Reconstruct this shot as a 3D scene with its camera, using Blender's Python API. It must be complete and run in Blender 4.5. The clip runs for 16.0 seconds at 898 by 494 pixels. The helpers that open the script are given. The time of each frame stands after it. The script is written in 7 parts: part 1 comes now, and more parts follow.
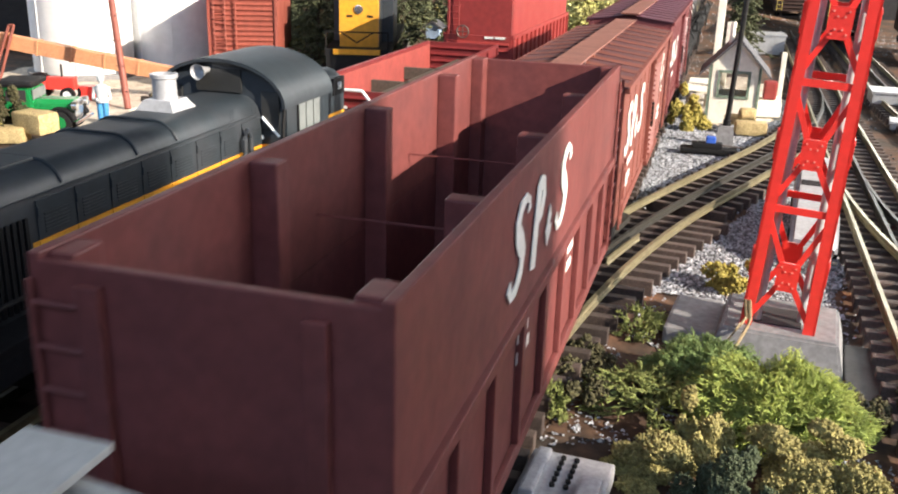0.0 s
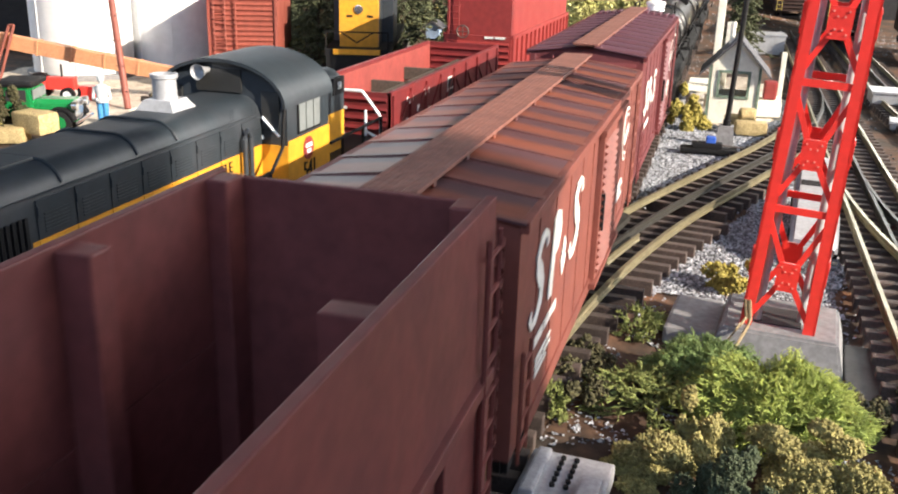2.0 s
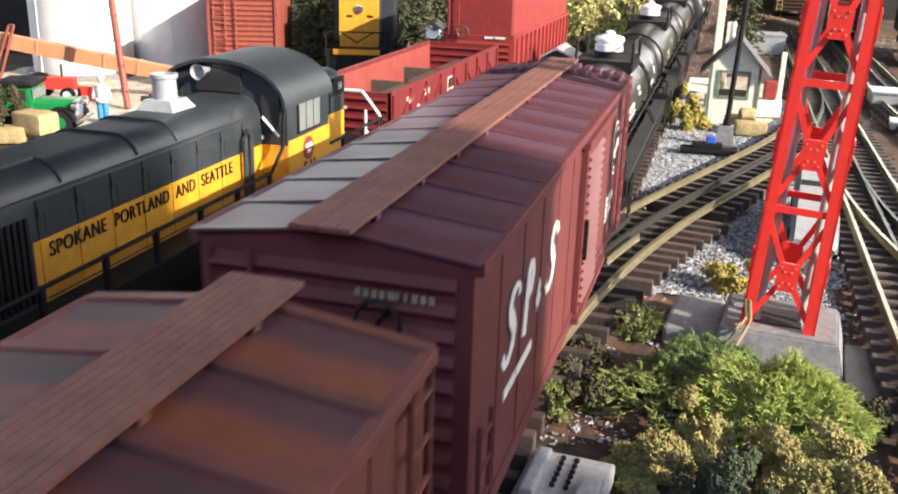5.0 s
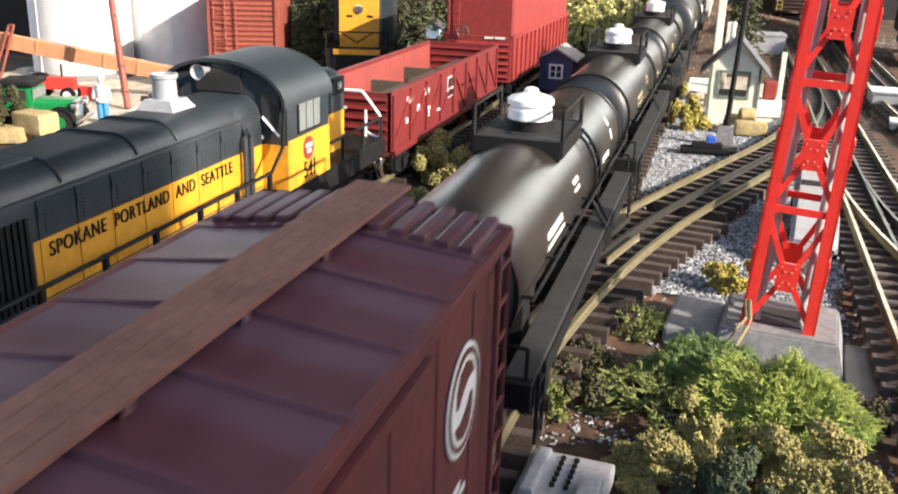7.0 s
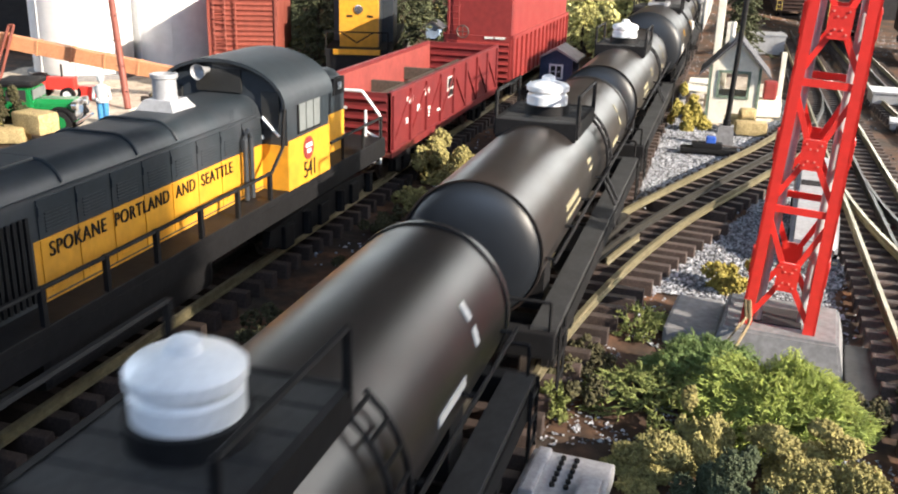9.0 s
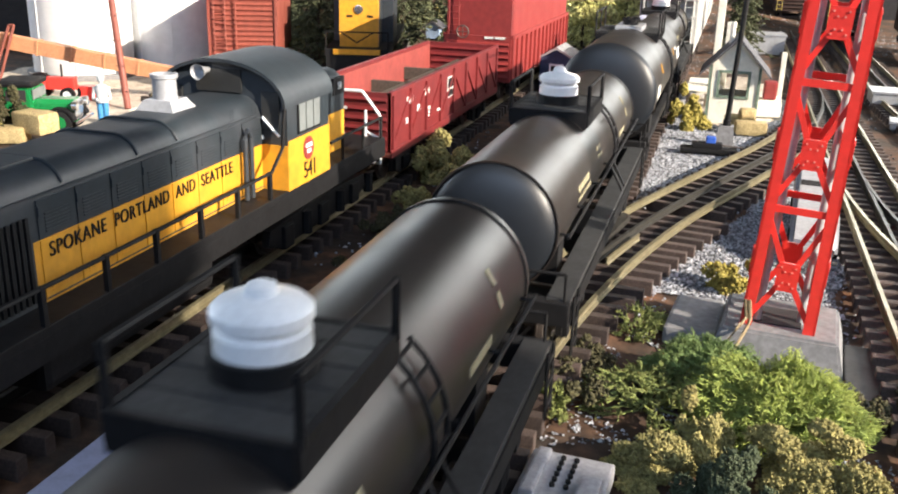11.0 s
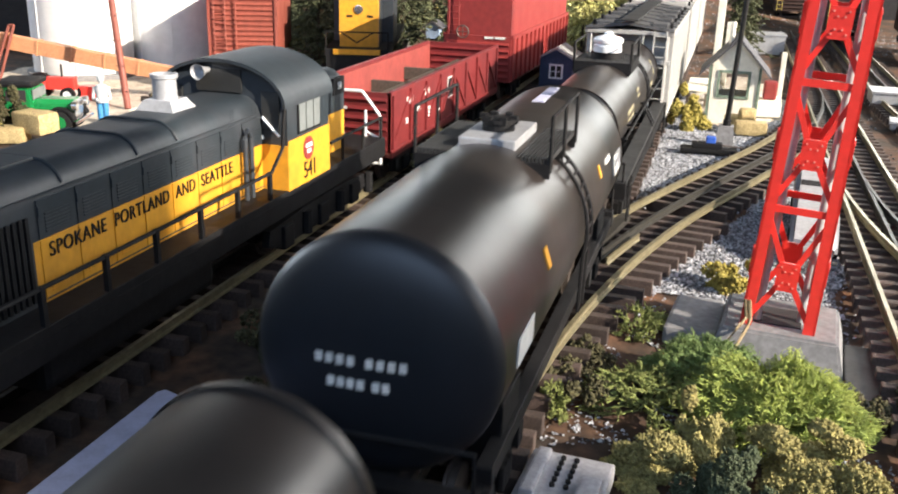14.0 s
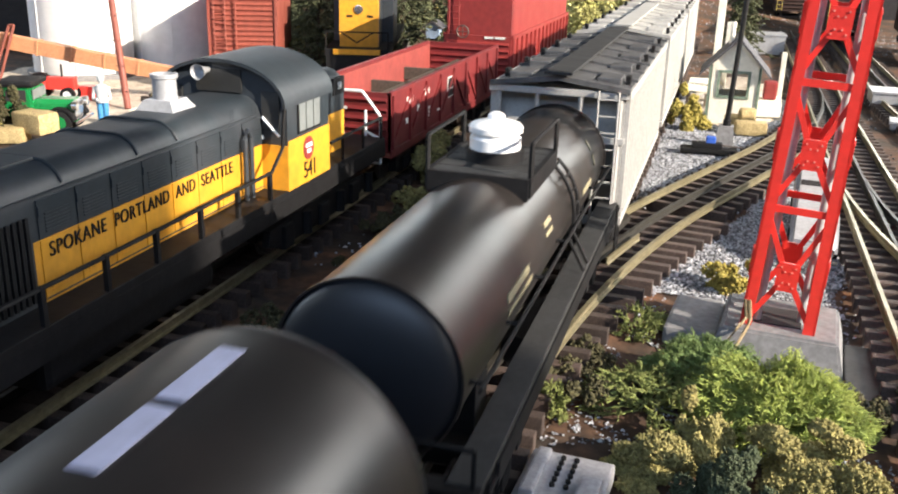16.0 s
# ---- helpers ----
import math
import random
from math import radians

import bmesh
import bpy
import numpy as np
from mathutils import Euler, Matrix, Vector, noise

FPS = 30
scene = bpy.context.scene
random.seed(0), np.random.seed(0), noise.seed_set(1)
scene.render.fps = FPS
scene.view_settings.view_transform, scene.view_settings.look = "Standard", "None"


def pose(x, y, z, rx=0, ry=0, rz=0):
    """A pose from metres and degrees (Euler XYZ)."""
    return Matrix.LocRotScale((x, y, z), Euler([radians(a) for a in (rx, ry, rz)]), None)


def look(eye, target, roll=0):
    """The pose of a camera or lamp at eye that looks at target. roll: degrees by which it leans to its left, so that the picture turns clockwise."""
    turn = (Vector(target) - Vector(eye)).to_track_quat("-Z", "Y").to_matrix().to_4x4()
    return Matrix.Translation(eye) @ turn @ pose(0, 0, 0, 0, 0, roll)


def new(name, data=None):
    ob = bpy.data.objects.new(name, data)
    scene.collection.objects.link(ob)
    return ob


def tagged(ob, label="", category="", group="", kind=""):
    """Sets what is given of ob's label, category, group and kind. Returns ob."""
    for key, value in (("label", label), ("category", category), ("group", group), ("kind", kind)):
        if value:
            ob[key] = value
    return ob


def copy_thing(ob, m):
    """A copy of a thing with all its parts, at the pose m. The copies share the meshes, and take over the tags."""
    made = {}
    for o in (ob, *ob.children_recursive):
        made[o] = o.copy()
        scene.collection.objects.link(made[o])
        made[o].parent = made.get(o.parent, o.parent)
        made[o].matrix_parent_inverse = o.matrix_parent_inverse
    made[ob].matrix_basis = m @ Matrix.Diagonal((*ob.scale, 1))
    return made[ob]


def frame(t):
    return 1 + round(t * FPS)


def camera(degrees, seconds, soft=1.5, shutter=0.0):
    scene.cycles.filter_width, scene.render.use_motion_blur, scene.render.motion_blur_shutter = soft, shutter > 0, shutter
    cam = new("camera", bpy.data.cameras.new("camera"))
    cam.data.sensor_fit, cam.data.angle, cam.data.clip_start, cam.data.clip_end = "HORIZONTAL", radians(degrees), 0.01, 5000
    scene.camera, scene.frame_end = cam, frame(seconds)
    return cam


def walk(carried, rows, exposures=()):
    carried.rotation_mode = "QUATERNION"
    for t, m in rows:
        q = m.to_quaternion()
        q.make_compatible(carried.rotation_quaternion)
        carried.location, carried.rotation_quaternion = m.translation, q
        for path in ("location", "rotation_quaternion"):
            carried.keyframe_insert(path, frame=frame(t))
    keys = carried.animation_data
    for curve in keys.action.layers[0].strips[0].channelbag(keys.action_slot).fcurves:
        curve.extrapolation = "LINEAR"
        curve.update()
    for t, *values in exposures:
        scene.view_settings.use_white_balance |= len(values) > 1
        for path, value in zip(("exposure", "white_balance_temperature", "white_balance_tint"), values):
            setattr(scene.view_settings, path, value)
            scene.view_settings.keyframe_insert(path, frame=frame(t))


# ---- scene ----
EYE = Vector((0.0712, 0.0, 0.147))
AIM = Vector((-0.2629, 0.9084, -0.3250))
cam = camera(51.43, 16.0, soft=2.0, shutter=0.5)
walk(cam, [(0, look(EYE, EYE + AIM, 1.68)), (16, look(EYE, EYE + AIM, 1.68))], [(0, 1.2), (16, 1.2)])

# ---- light: low sun through the opening in the east wall, dim closed room ----
world = bpy.data.worlds.new("sky")
scene.world = world
world.use_nodes = True
sky = world.node_tree.nodes.new("ShaderNodeTexSky")
sky.sky_type = 'NISHITA'
sky.sun_disc = False
SUN = Vector((0.84, -0.27, 0.41)).normalized()
sky.sun_elevation = math.asin(SUN.z)
sky.sun_rotation = math.atan2(SUN.x, SUN.y)
world.node_tree.links.new(sky.outputs[0], world.node_tree.nodes["Background"].inputs[0])
world.node_tree.nodes["Background"].inputs[1].default_value = 0.15
sun_data = bpy.data.lights.new("sun", 'SUN')
sun_data.energy, sun_data.angle, sun_data.color = 5.0, radians(0.6), (1.0, 0.88, 0.74)
sun = new("sun", sun_data)
sun.matrix_world = look(SUN * 5, (0, 0, 0))


def window_lamp(name, place, target, sx, sy, power, color):
    d = bpy.data.lights.new(name, 'AREA')
    d.shape, d.size, d.size_y, d.energy, d.color = 'RECTANGLE', sx, sy, power, color
    ob = new(name, d)
    ob.matrix_world = look(place, target)
    return ob


# area lamps at unseen windows, placed from highlights on tanks, roofs and silos
window_lamp("south_window_light", (0.1, -1.03, 1.08), (0.1, 2.0, 0.1), 1.6, 0.8, 5.2, (0.55, 0.72, 1.0))
window_lamp("east_window_light", (1.42, 1.50, 0.80), (0.0, 1.30, 0.20), 1.0, 0.6, 9.5, (1.0, 0.95, 0.87))
window_lamp("west_window_light", (-2.6, 0.9, 0.9), (0, 0.7, 0.0), 1.7, 0.9, 14.0, (0.86, 0.93, 1.0))
window_lamp("northeast_window_light", (0.92, 3.33, 0.82), (0.92, 0.3, 0.3), 0.9, 1.0, 7.5, (1.0, 0.95, 0.86))
window_lamp("northwest_window_light", (-1.75, 3.33, 0.60), (-1.75, 0.3, 0.2), 1.3, 0.55, 2.6, (1.0, 0.95, 0.88))


# ---- materials ----
def mat(name, color, rough=0.6, metal=0.0, var=0.25, scale=120.0, bump=0.15, dirt=None, dirt_amt=0.35, spread=0.0, coat=0.0, spec=0.5, bands=None):
    m = bpy.data.materials.new(name)
    m.use_nodes = True
    nt = m.node_tree
    b = nt.nodes["Principled BSDF"]
    b.inputs["Roughness"].default_value, b.inputs["Metallic"].default_value = rough, metal
    b.inputs["Coat Weight"].default_value = coat
    b.inputs["Specular IOR Level"].default_value = spec
    tc = nt.nodes.new("ShaderNodeTexCoord")
    fine = nt.nodes.new("ShaderNodeTexNoise")
    fine.inputs["Scale"].default_value, fine.inputs["Detail"].default_value = scale * 6, 4
    big = nt.nodes.new("ShaderNodeTexNoise")
    big.inputs["Scale"].default_value, big.inputs["Detail"].default_value = scale, 5
    nt.links.new(tc.outputs["Object"], fine.inputs[0])
    nt.links.new(tc.outputs["Object"], big.inputs[0])
    ramp = nt.nodes.new("ShaderNodeMapRange")
    ramp.inputs[1].default_value, ramp.inputs[2].default_value = 0.3, 0.7
    ramp.inputs[3].default_value, ramp.inputs[4].default_value = 1 - var, 1 + var
    nt.links.new(fine.outputs[0], ramp.inputs[0])
    base = nt.nodes.new("ShaderNodeMix")
    base.data_type = 'RGBA'
    d = dirt or tuple(c * 0.5 for c in color)
    base.inputs[6].default_value, base.inputs[7].default_value = (*color, 1), (*d, 1)
    r2 = nt.nodes.new("ShaderNodeMapRange")
    r2.inputs[1].default_value, r2.inputs[2].default_value, r2.inputs[3].default_value, r2.inputs[4].default_value = 0.42, 0.68, 0.0, dirt_amt
    nt.links.new(big.outputs[0], r2.inputs[0])
    nt.links.new(r2.outputs[0], base.inputs[0])
    mul = nt.nodes.new("ShaderNodeMix")
    mul.data_type, mul.blend_type = 'RGBA', 'MULTIPLY'
    mul.inputs[0].default_value = 1
    nt.links.new(base.outputs[2], mul.inputs[6])
    nt.links.new(ramp.outputs[0], mul.inputs[7])
    last = mul.outputs[2]
    if bands:
        # tinted bands that lie along the seams, every so many metres of the length
        period, band_tint, amount = bands
        sep = nt.nodes.new("ShaderNodeSeparateXYZ")
        nt.links.new(tc.outputs["Object"], sep.inputs[0])
        off = nt.nodes.new("ShaderNodeMath")
        off.operation = 'MULTIPLY_ADD'
        off.inputs[1].default_value = 0.55
        nt.links.new(big.outputs[0], off.inputs[0])
        div = nt.nodes.new("ShaderNodeMath")
        div.operation = 'DIVIDE'
        div.inputs[1].default_value = period
        nt.links.new(sep.outputs[1], div.inputs[0])
        nt.links.new(div.outputs[0], off.inputs[2])
        tri = nt.nodes.new("ShaderNodeMath")
        tri.operation = 'PINGPONG'
        tri.inputs[1].default_value = 0.5
        nt.links.new(off.outputs[0], tri.inputs[0])
        rb = nt.nodes.new("ShaderNodeMapRange")
        rb.inputs[1].default_value, rb.inputs[2].default_value, rb.inputs[3].default_value, rb.inputs[4].default_value = 0.12, 0.34, amount, 0.0
        nt.links.new(tri.outputs[0], rb.inputs[0])
        m3 = nt.nodes.new("ShaderNodeMix")
        m3.data_type = 'RGBA'
        m3.inputs[7].default_value = (*band_tint, 1)
        nt.links.new(rb.outputs[0], m3.inputs[0])
        nt.links.new(last, m3.inputs[6])
        last = m3.outputs[2]
    if spread:
        geo = nt.nodes.new("ShaderNodeNewGeometry")
        info = nt.nodes.new("ShaderNodeObjectInfo")
        add = nt.nodes.new("ShaderNodeMath")
        add.operation = 'ADD'
        nt.links.new(geo.outputs["Random Per Island"], add.inputs[0])
        nt.links.new(info.outputs["Random"], add.inputs[1])
        fr = nt.nodes.new("ShaderNodeMath")
        fr.operation = 'FRACT'
        nt.links.new(add.outputs[0], fr.inputs[0])
        r3 = nt.nodes.new("ShaderNodeMapRange")
        r3.inputs[3].default_value, r3.inputs[4].default_value = 1 - spread, 1 + spread
        nt.links.new(fr.outputs[0], r3.inputs[0])
        m2 = nt.nodes.new("ShaderNodeMix")
        m2.data_type, m2.blend_type = 'RGBA', 'MULTIPLY'
        m2.inputs[0].default_value = 1
        nt.links.new(last, m2.inputs[6])
        nt.links.new(r3.outputs[0], m2.inputs[7])
        last = m2.outputs[2]
    nt.links.new(last, b.inputs["Base Color"])
    rr = nt.nodes.new("ShaderNodeMapRange")
    rr.inputs[3].default_value, rr.inputs[4].default_value = max(0.05, rough - 0.12), min(1, rough + 0.12)
    nt.links.new(big.outputs[0], rr.inputs[0])
    nt.links.new(rr.outputs[0], b.inputs["Roughness"])
    if bump:
        bp = nt.nodes.new("ShaderNodeBump")
        bp.inputs["Strength"].default_value, bp.inputs["Distance"].default_value = bump, 0.0006
        nt.links.new(fine.outputs[0], bp.inputs["Height"])
        nt.links.new(bp.outputs[0], b.inputs["Normal"])
    return m


M = dict(
    oxide=mat("oxide_red_paint", (0.185, 0.060, 0.046), 0.58, spec=0.3, dirt=(0.10, 0.043, 0.045), var=0.12, scale=40),
    maroon=mat("dark_maroon_paint", (0.135, 0.036, 0.038), 0.52, spec=0.3, dirt=(0.09, 0.036, 0.045), var=0.12, scale=40),
    # roof_one's purple bands put the shadow beside the ribs into the colour
    roof_one=mat("weathered_oxide_roof_rib_shade", (0.200, 0.062, 0.038), 0.44, dirt=(0.14, 0.055, 0.050), dirt_amt=0.6, var=0.14, scale=30, spread=0.10, bands=(0.260 / 12, (0.066, 0.040, 0.052), 0.8)),
    roof_two=mat("weathered_maroon_roof", (0.105, 0.034, 0.044), 0.40, dirt=(0.085, 0.034, 0.05), dirt_amt=0.6, var=0.12, scale=30, spread=0.08, bands=(0.258 / 12, (0.135, 0.085, 0.125), 0.45)),
    gon=mat("worn_mineral_brown_paint", (0.150, 0.044, 0.041), 0.52, spec=0.35, dirt=(0.075, 0.028, 0.032), var=0.15, scale=45),
    roofwalk=mat("brown_running_board", (0.195, 0.078, 0.058), 0.65, var=0.2, scale=90),
    white=mat("white_lettering_paint", (0.78, 0.78, 0.74), 0.6, var=0.08, dirt=(0.5, 0.45, 0.4), dirt_amt=0.3),
    faded=mat("faded_cream_stencil_paint", (0.30, 0.27, 0.17), 0.6, var=0.2),
    tanwire=mat("tan_wire_insulation", (0.26, 0.20, 0.11), 0.6),
    cap=mat("white_dome_cap_paint", (0.85, 0.87, 0.88), 0.4, var=0.05, dirt=(0.6, 0.6, 0.6), dirt_amt=0.2),
    tank=mat("satin_black_tank_paint", (0.020, 0.018, 0.017), 0.34, var=0.1, scale=30, dirt=(0.034, 0.024, 0.020), dirt_amt=0.6, bump=0.05),
    tank_end=mat("black_tank_end_paint", (0.010, 0.013, 0.018), 0.44, var=0.1, scale=30, bump=0.05),
    black=mat("flat_black_paint", (0.010, 0.010, 0.011), 0.6, var=0.2, scale=60, spec=0.22),
    frame=mat("dark_grey_running_board", (0.032, 0.033, 0.034), 0.6, var=0.2, scale=80, spec=0.3),
    hopper=mat("light_grey_hopper_paint", (0.38, 0.38, 0.365), 0.55, var=0.1, dirt=(0.3, 0.29, 0.27)),
    hopper_roof=mat("dark_grey_hopper_roof", (0.06, 0.062, 0.066), 0.5, var=0.25, scale=60, dirt=(0.18, 0.18, 0.18)),
    steel=mat("dull_wheel_steel", (0.12, 0.10, 0.09), 0.5, 0.6),
    loco_black=mat("charcoal_locomotive_paint", (0.021, 0.029, 0.036), 0.48, var=0.15, scale=40, dirt=(0.040, 0.043, 0.050), dirt_amt=0.6, bump=0.12),
    loco_yellow=mat("golden_yellow_locomotive_paint", (0.64, 0.31, 0.022), 0.5, var=0.12, scale=40, dirt=(0.40, 0.19, 0.03), bump=0.04),
    darkglass=mat("dim_cab_glass", (0.035, 0.036, 0.036), 0.2, var=0.05, bump=0),
    silver=mat("silver_stack_paint", (0.42, 0.43, 0.45), 0.4, 0.3, var=0.08),
    glass=mat("pale_grey_glass", (0.20, 0.22, 0.22), 0.15, var=0.05, bump=0),
    red=mat("bright_red_tower_plastic", (0.78, 0.045, 0.035), 0.34, var=0.06, scale=60, bump=0.03, dirt=(0.6, 0.04, 0.03)),
    redcar=mat("bright_red_car_paint", (0.23, 0.030, 0.027), 0.5, var=0.12, scale=40, dirt=(0.22, 0.026, 0.026)),
    # red darkened for the shade that lies on the gondola's sides
    redgon=mat("shade_darkened_gondola_red", (0.155, 0.019, 0.020), 0.5, var=0.12, scale=40, dirt=(0.07, 0.012, 0.015)),
    redin=mat("lighter_red_interior_paint", (0.24, 0.045, 0.038), 0.6, var=0.12, scale=40),
    rivet=mat("worn_pink_rivet_paint", (0.80, 0.30, 0.24), 0.45, bump=0),
    concrete=mat("painted_concrete", (0.20, 0.20, 0.205), 0.75, var=0.2, scale=70, dirt=(0.11, 0.11, 0.12)),
    rail=mat("tarnished_nickel_rail", (0.30, 0.265, 0.165), 0.36, 0.6, var=0.2, scale=60, dirt=(0.2, 0.17, 0.10), dirt_amt=0.6),
    darkrail=mat("blackened_rail", (0.045, 0.042, 0.036), 0.45, 0.3, var=0.2),
    tie=mat("dark_brown_tie", (0.052, 0.036, 0.030), 0.7, var=0.35, scale=160, spread=0.35, dirt=(0.085, 0.06, 0.055)),
    gravel=mat("pale_grey_ballast", (0.30, 0.31, 0.335), 0.85, var=0.25, scale=300, spread=0.75),
    gravel_bed=mat("grey_ballast_grit", (0.12, 0.12, 0.13), 0.9, var=0.5, scale=260, bump=0.8),
    lot=mat("pale_yard_dirt", (0.50, 0.44, 0.36), 0.95, var=0.3, scale=60, bump=0.5, dirt=(0.33, 0.27, 0.21), dirt_amt=0.8),
    earth=mat("brown_scenery_soil", (0.038, 0.025, 0.017), 0.95, var=0.5, scale=28, bump=0.8, dirt=(0.20, 0.085, 0.036), dirt_amt=0.6),
    lichen=mat("yellow_green_lichen", (0.36, 0.42, 0.10), 0.85, var=0.2, scale=60, spread=0.25, dirt=(0.19, 0.26, 0.06), dirt_amt=0.6),
    lichen_dark=mat("dull_green_lichen", (0.21, 0.24, 0.07), 0.85, var=0.3, scale=60, spread=0.35),
    olive=mat("olive_foam_foliage", (0.27, 0.235, 0.085), 0.95, var=0.4, scale=90, spread=0.2, dirt=(0.17, 0.155, 0.052), dirt_amt=0.6),
    lichen_green=mat("fresh_green_lichen", (0.19, 0.27, 0.09), 0.85, var=0.2, scale=60, spread=0.25),
    olive_dark=mat("dull_brown_green_foam", (0.055, 0.050, 0.020), 0.95, var=0.4, scale=90, spread=0.2),
    yellowbush=mat("yellow_olive_foam", (0.30, 0.25, 0.055), 0.95, var=0.4, scale=90, spread=0.2),
    bluegreen=mat("blue_green_foam_foliage", (0.06, 0.078, 0.040), 0.95, var=0.4, scale=90, spread=0.2),
    pine=mat("dark_conifer_foliage", (0.080, 0.090, 0.042), 0.95, var=0.4, scale=40, spread=0.5),
    # foliage colour raised far above leaf green to carry the sunlight
    sunleaf=mat("sun_brightened_foliage", (0.46, 0.44, 0.17), 0.9, var=0.4, scale=40, spread=0.5),
    bark=mat("brown_bark", (0.07, 0.045, 0.03), 0.9),
    # white with the bluish window light mixed into the colour
    plate=mat("blue_lit_white", (0.50, 0.50, 0.64), 0.5, var=0.05),
    machine=mat("grey_switch_machine_plastic", (0.36, 0.36, 0.38), 0.5, var=0.15, dirt=(0.18, 0.17, 0.17)),
    silo=mat("galvanised_silo_sheet", (0.68, 0.69, 0.70), 0.5, 0.1, var=0.06, scale=20, dirt=(0.5, 0.5, 0.5)),
    rust=mat("orange_brown_conveyor_paint", (0.52, 0.25, 0.125), 0.6, var=0.15, dirt=(0.36, 0.15, 0.08)),
    rustdark=mat("red_brown_steel_paint", (0.22, 0.06, 0.04), 0.6, var=0.15),
    green=mat("glossy_green_truck_paint", (0.012, 0.19, 0.055), 0.25, var=0.05, coat=0.3, bump=0),
    chrome=mat("bright_metal", (0.6, 0.6, 0.6), 0.2, 0.9, bump=0),
    blue=mat("blue_paint", (0.03, 0.10, 0.45), 0.5),
    navy=mat("navy_clapboard_paint", (0.035, 0.05, 0.11), 0.6),
    paleblue=mat("pale_blue_paint", (0.30, 0.40, 0.55), 0.5),
    cream=mat("cream_plaster_paint", (0.82, 0.79, 0.68), 0.7, var=0.08),
    trimgreen=mat("grey_green_trim_paint", (0.16, 0.22, 0.17), 0.6),
    shingle=mat("dark_slate_roof", (0.07, 0.07, 0.08), 0.7, var=0.3, scale=150),
    straw=mat("straw_bale", (0.40, 0.31, 0.15), 0.9, var=0.4, scale=150, bump=0.6),
    denim=mat("blue_overall_paint", (0.04, 0.20, 0.42), 0.7),
    shirt=mat("pale_shirt_paint", (0.5, 0.53, 0.55), 0.7),
    wood=mat("weathered_timber", (0.16, 0.12, 0.085), 0.85, var=0.3, scale=120),
    dark_wood=mat("dark_grey_brown_timber", (0.075, 0.06, 0.045), 0.85, var=0.3, scale=120),
    dark=mat("unlit_dark_paint", (0.02, 0.018, 0.02), 0.8),
    wall=mat("room_wall_paint", (0.13, 0.12, 0.11), 0.9, scale=3, bump=0),
    rock=mat("grey_tan_plaster_slope", (0.22, 0.20, 0.15), 0.95, var=0.4, scale=15, bump=0.6, dirt=(0.10, 0.11, 0.05), dirt_amt=0.8),
)


# ---- mesh helpers ----
def faces(bm, pts, quads):
    vs = [bm.verts.new(p) for p in pts]
    for q in quads:
        bm.faces.new([vs[i] for i in q])
    return vs


def box(bm, a, b, m=None, r=0.0):
    (x0, y0, z0), (x1, y1, z1) = a, b
    pts = [Vector(p) for p in ((x0, y0, z0), (x1, y0, z0), (x1, y1, z0), (x0, y1, z0), (x0, y0, z1), (x1, y0, z1), (x1, y1, z1), (x0, y1, z1))]
    if m is not None:
        pts = [m @ p for p in pts]
    vs = faces(bm, pts, ((3, 2, 1, 0), (4, 5, 6, 7), (0, 1, 5, 4), (1, 2, 6, 5), (2, 3, 7, 6), (3, 0, 4, 7)))
    if r:
        es = list({e for v in vs for e in v.link_edges})
        bmesh.ops.bevel(bm, geom=es, offset=r, segments=2, affect='EDGES', profile=0.6)


def prism(bm, pts, axis, lo, hi):
    """Extrude a 2D outline along an axis ('x': pts are y,z; 'y': x,z; 'z': x,y)."""
    def at(p, w):
        return {"x": (w, p[0], p[1]), "y": (p[0], w, p[1]), "z": (p[0], p[1], w)}[axis]
    n = len(pts)
    a = [bm.verts.new(at(p, lo)) for p in pts]
    b = [bm.verts.new(at(p, hi)) for p in pts]
    made = [bm.faces.new(a), bm.faces.new(b[::-1])]
    for i in range(n):
        j = (i + 1) % n
        made.append(bm.faces.new((a[j], a[i], b[i], b[j])))
    bmesh.ops.recalc_face_normals(bm, faces=made)


def rod(bm, p, q, r, n=6, r2=None, caps=True):
    p, q = Vector(p), Vector(q)
    d = (q - p).normalized()
    s = d.orthogonal().normalized()
    t = d.cross(s)
    r2 = r if r2 is None else r2
    a = [bm.verts.new(p + (s * math.cos(k * 2 * math.pi / n) + t * math.sin(k * 2 * math.pi / n)) * r) for k in range(n)]
    b = [bm.verts.new(q + (s * math.cos(k * 2 * math.pi / n) + t * math.sin(k * 2 * math.pi / n)) * r2) for k in range(n)]
    for i in range(n):
        j = (i + 1) % n
        bm.faces.new((a[i], a[j], b[j], b[i]))
    if caps:
        bm.faces.new(a[::-1])
        bm.faces.new(b)


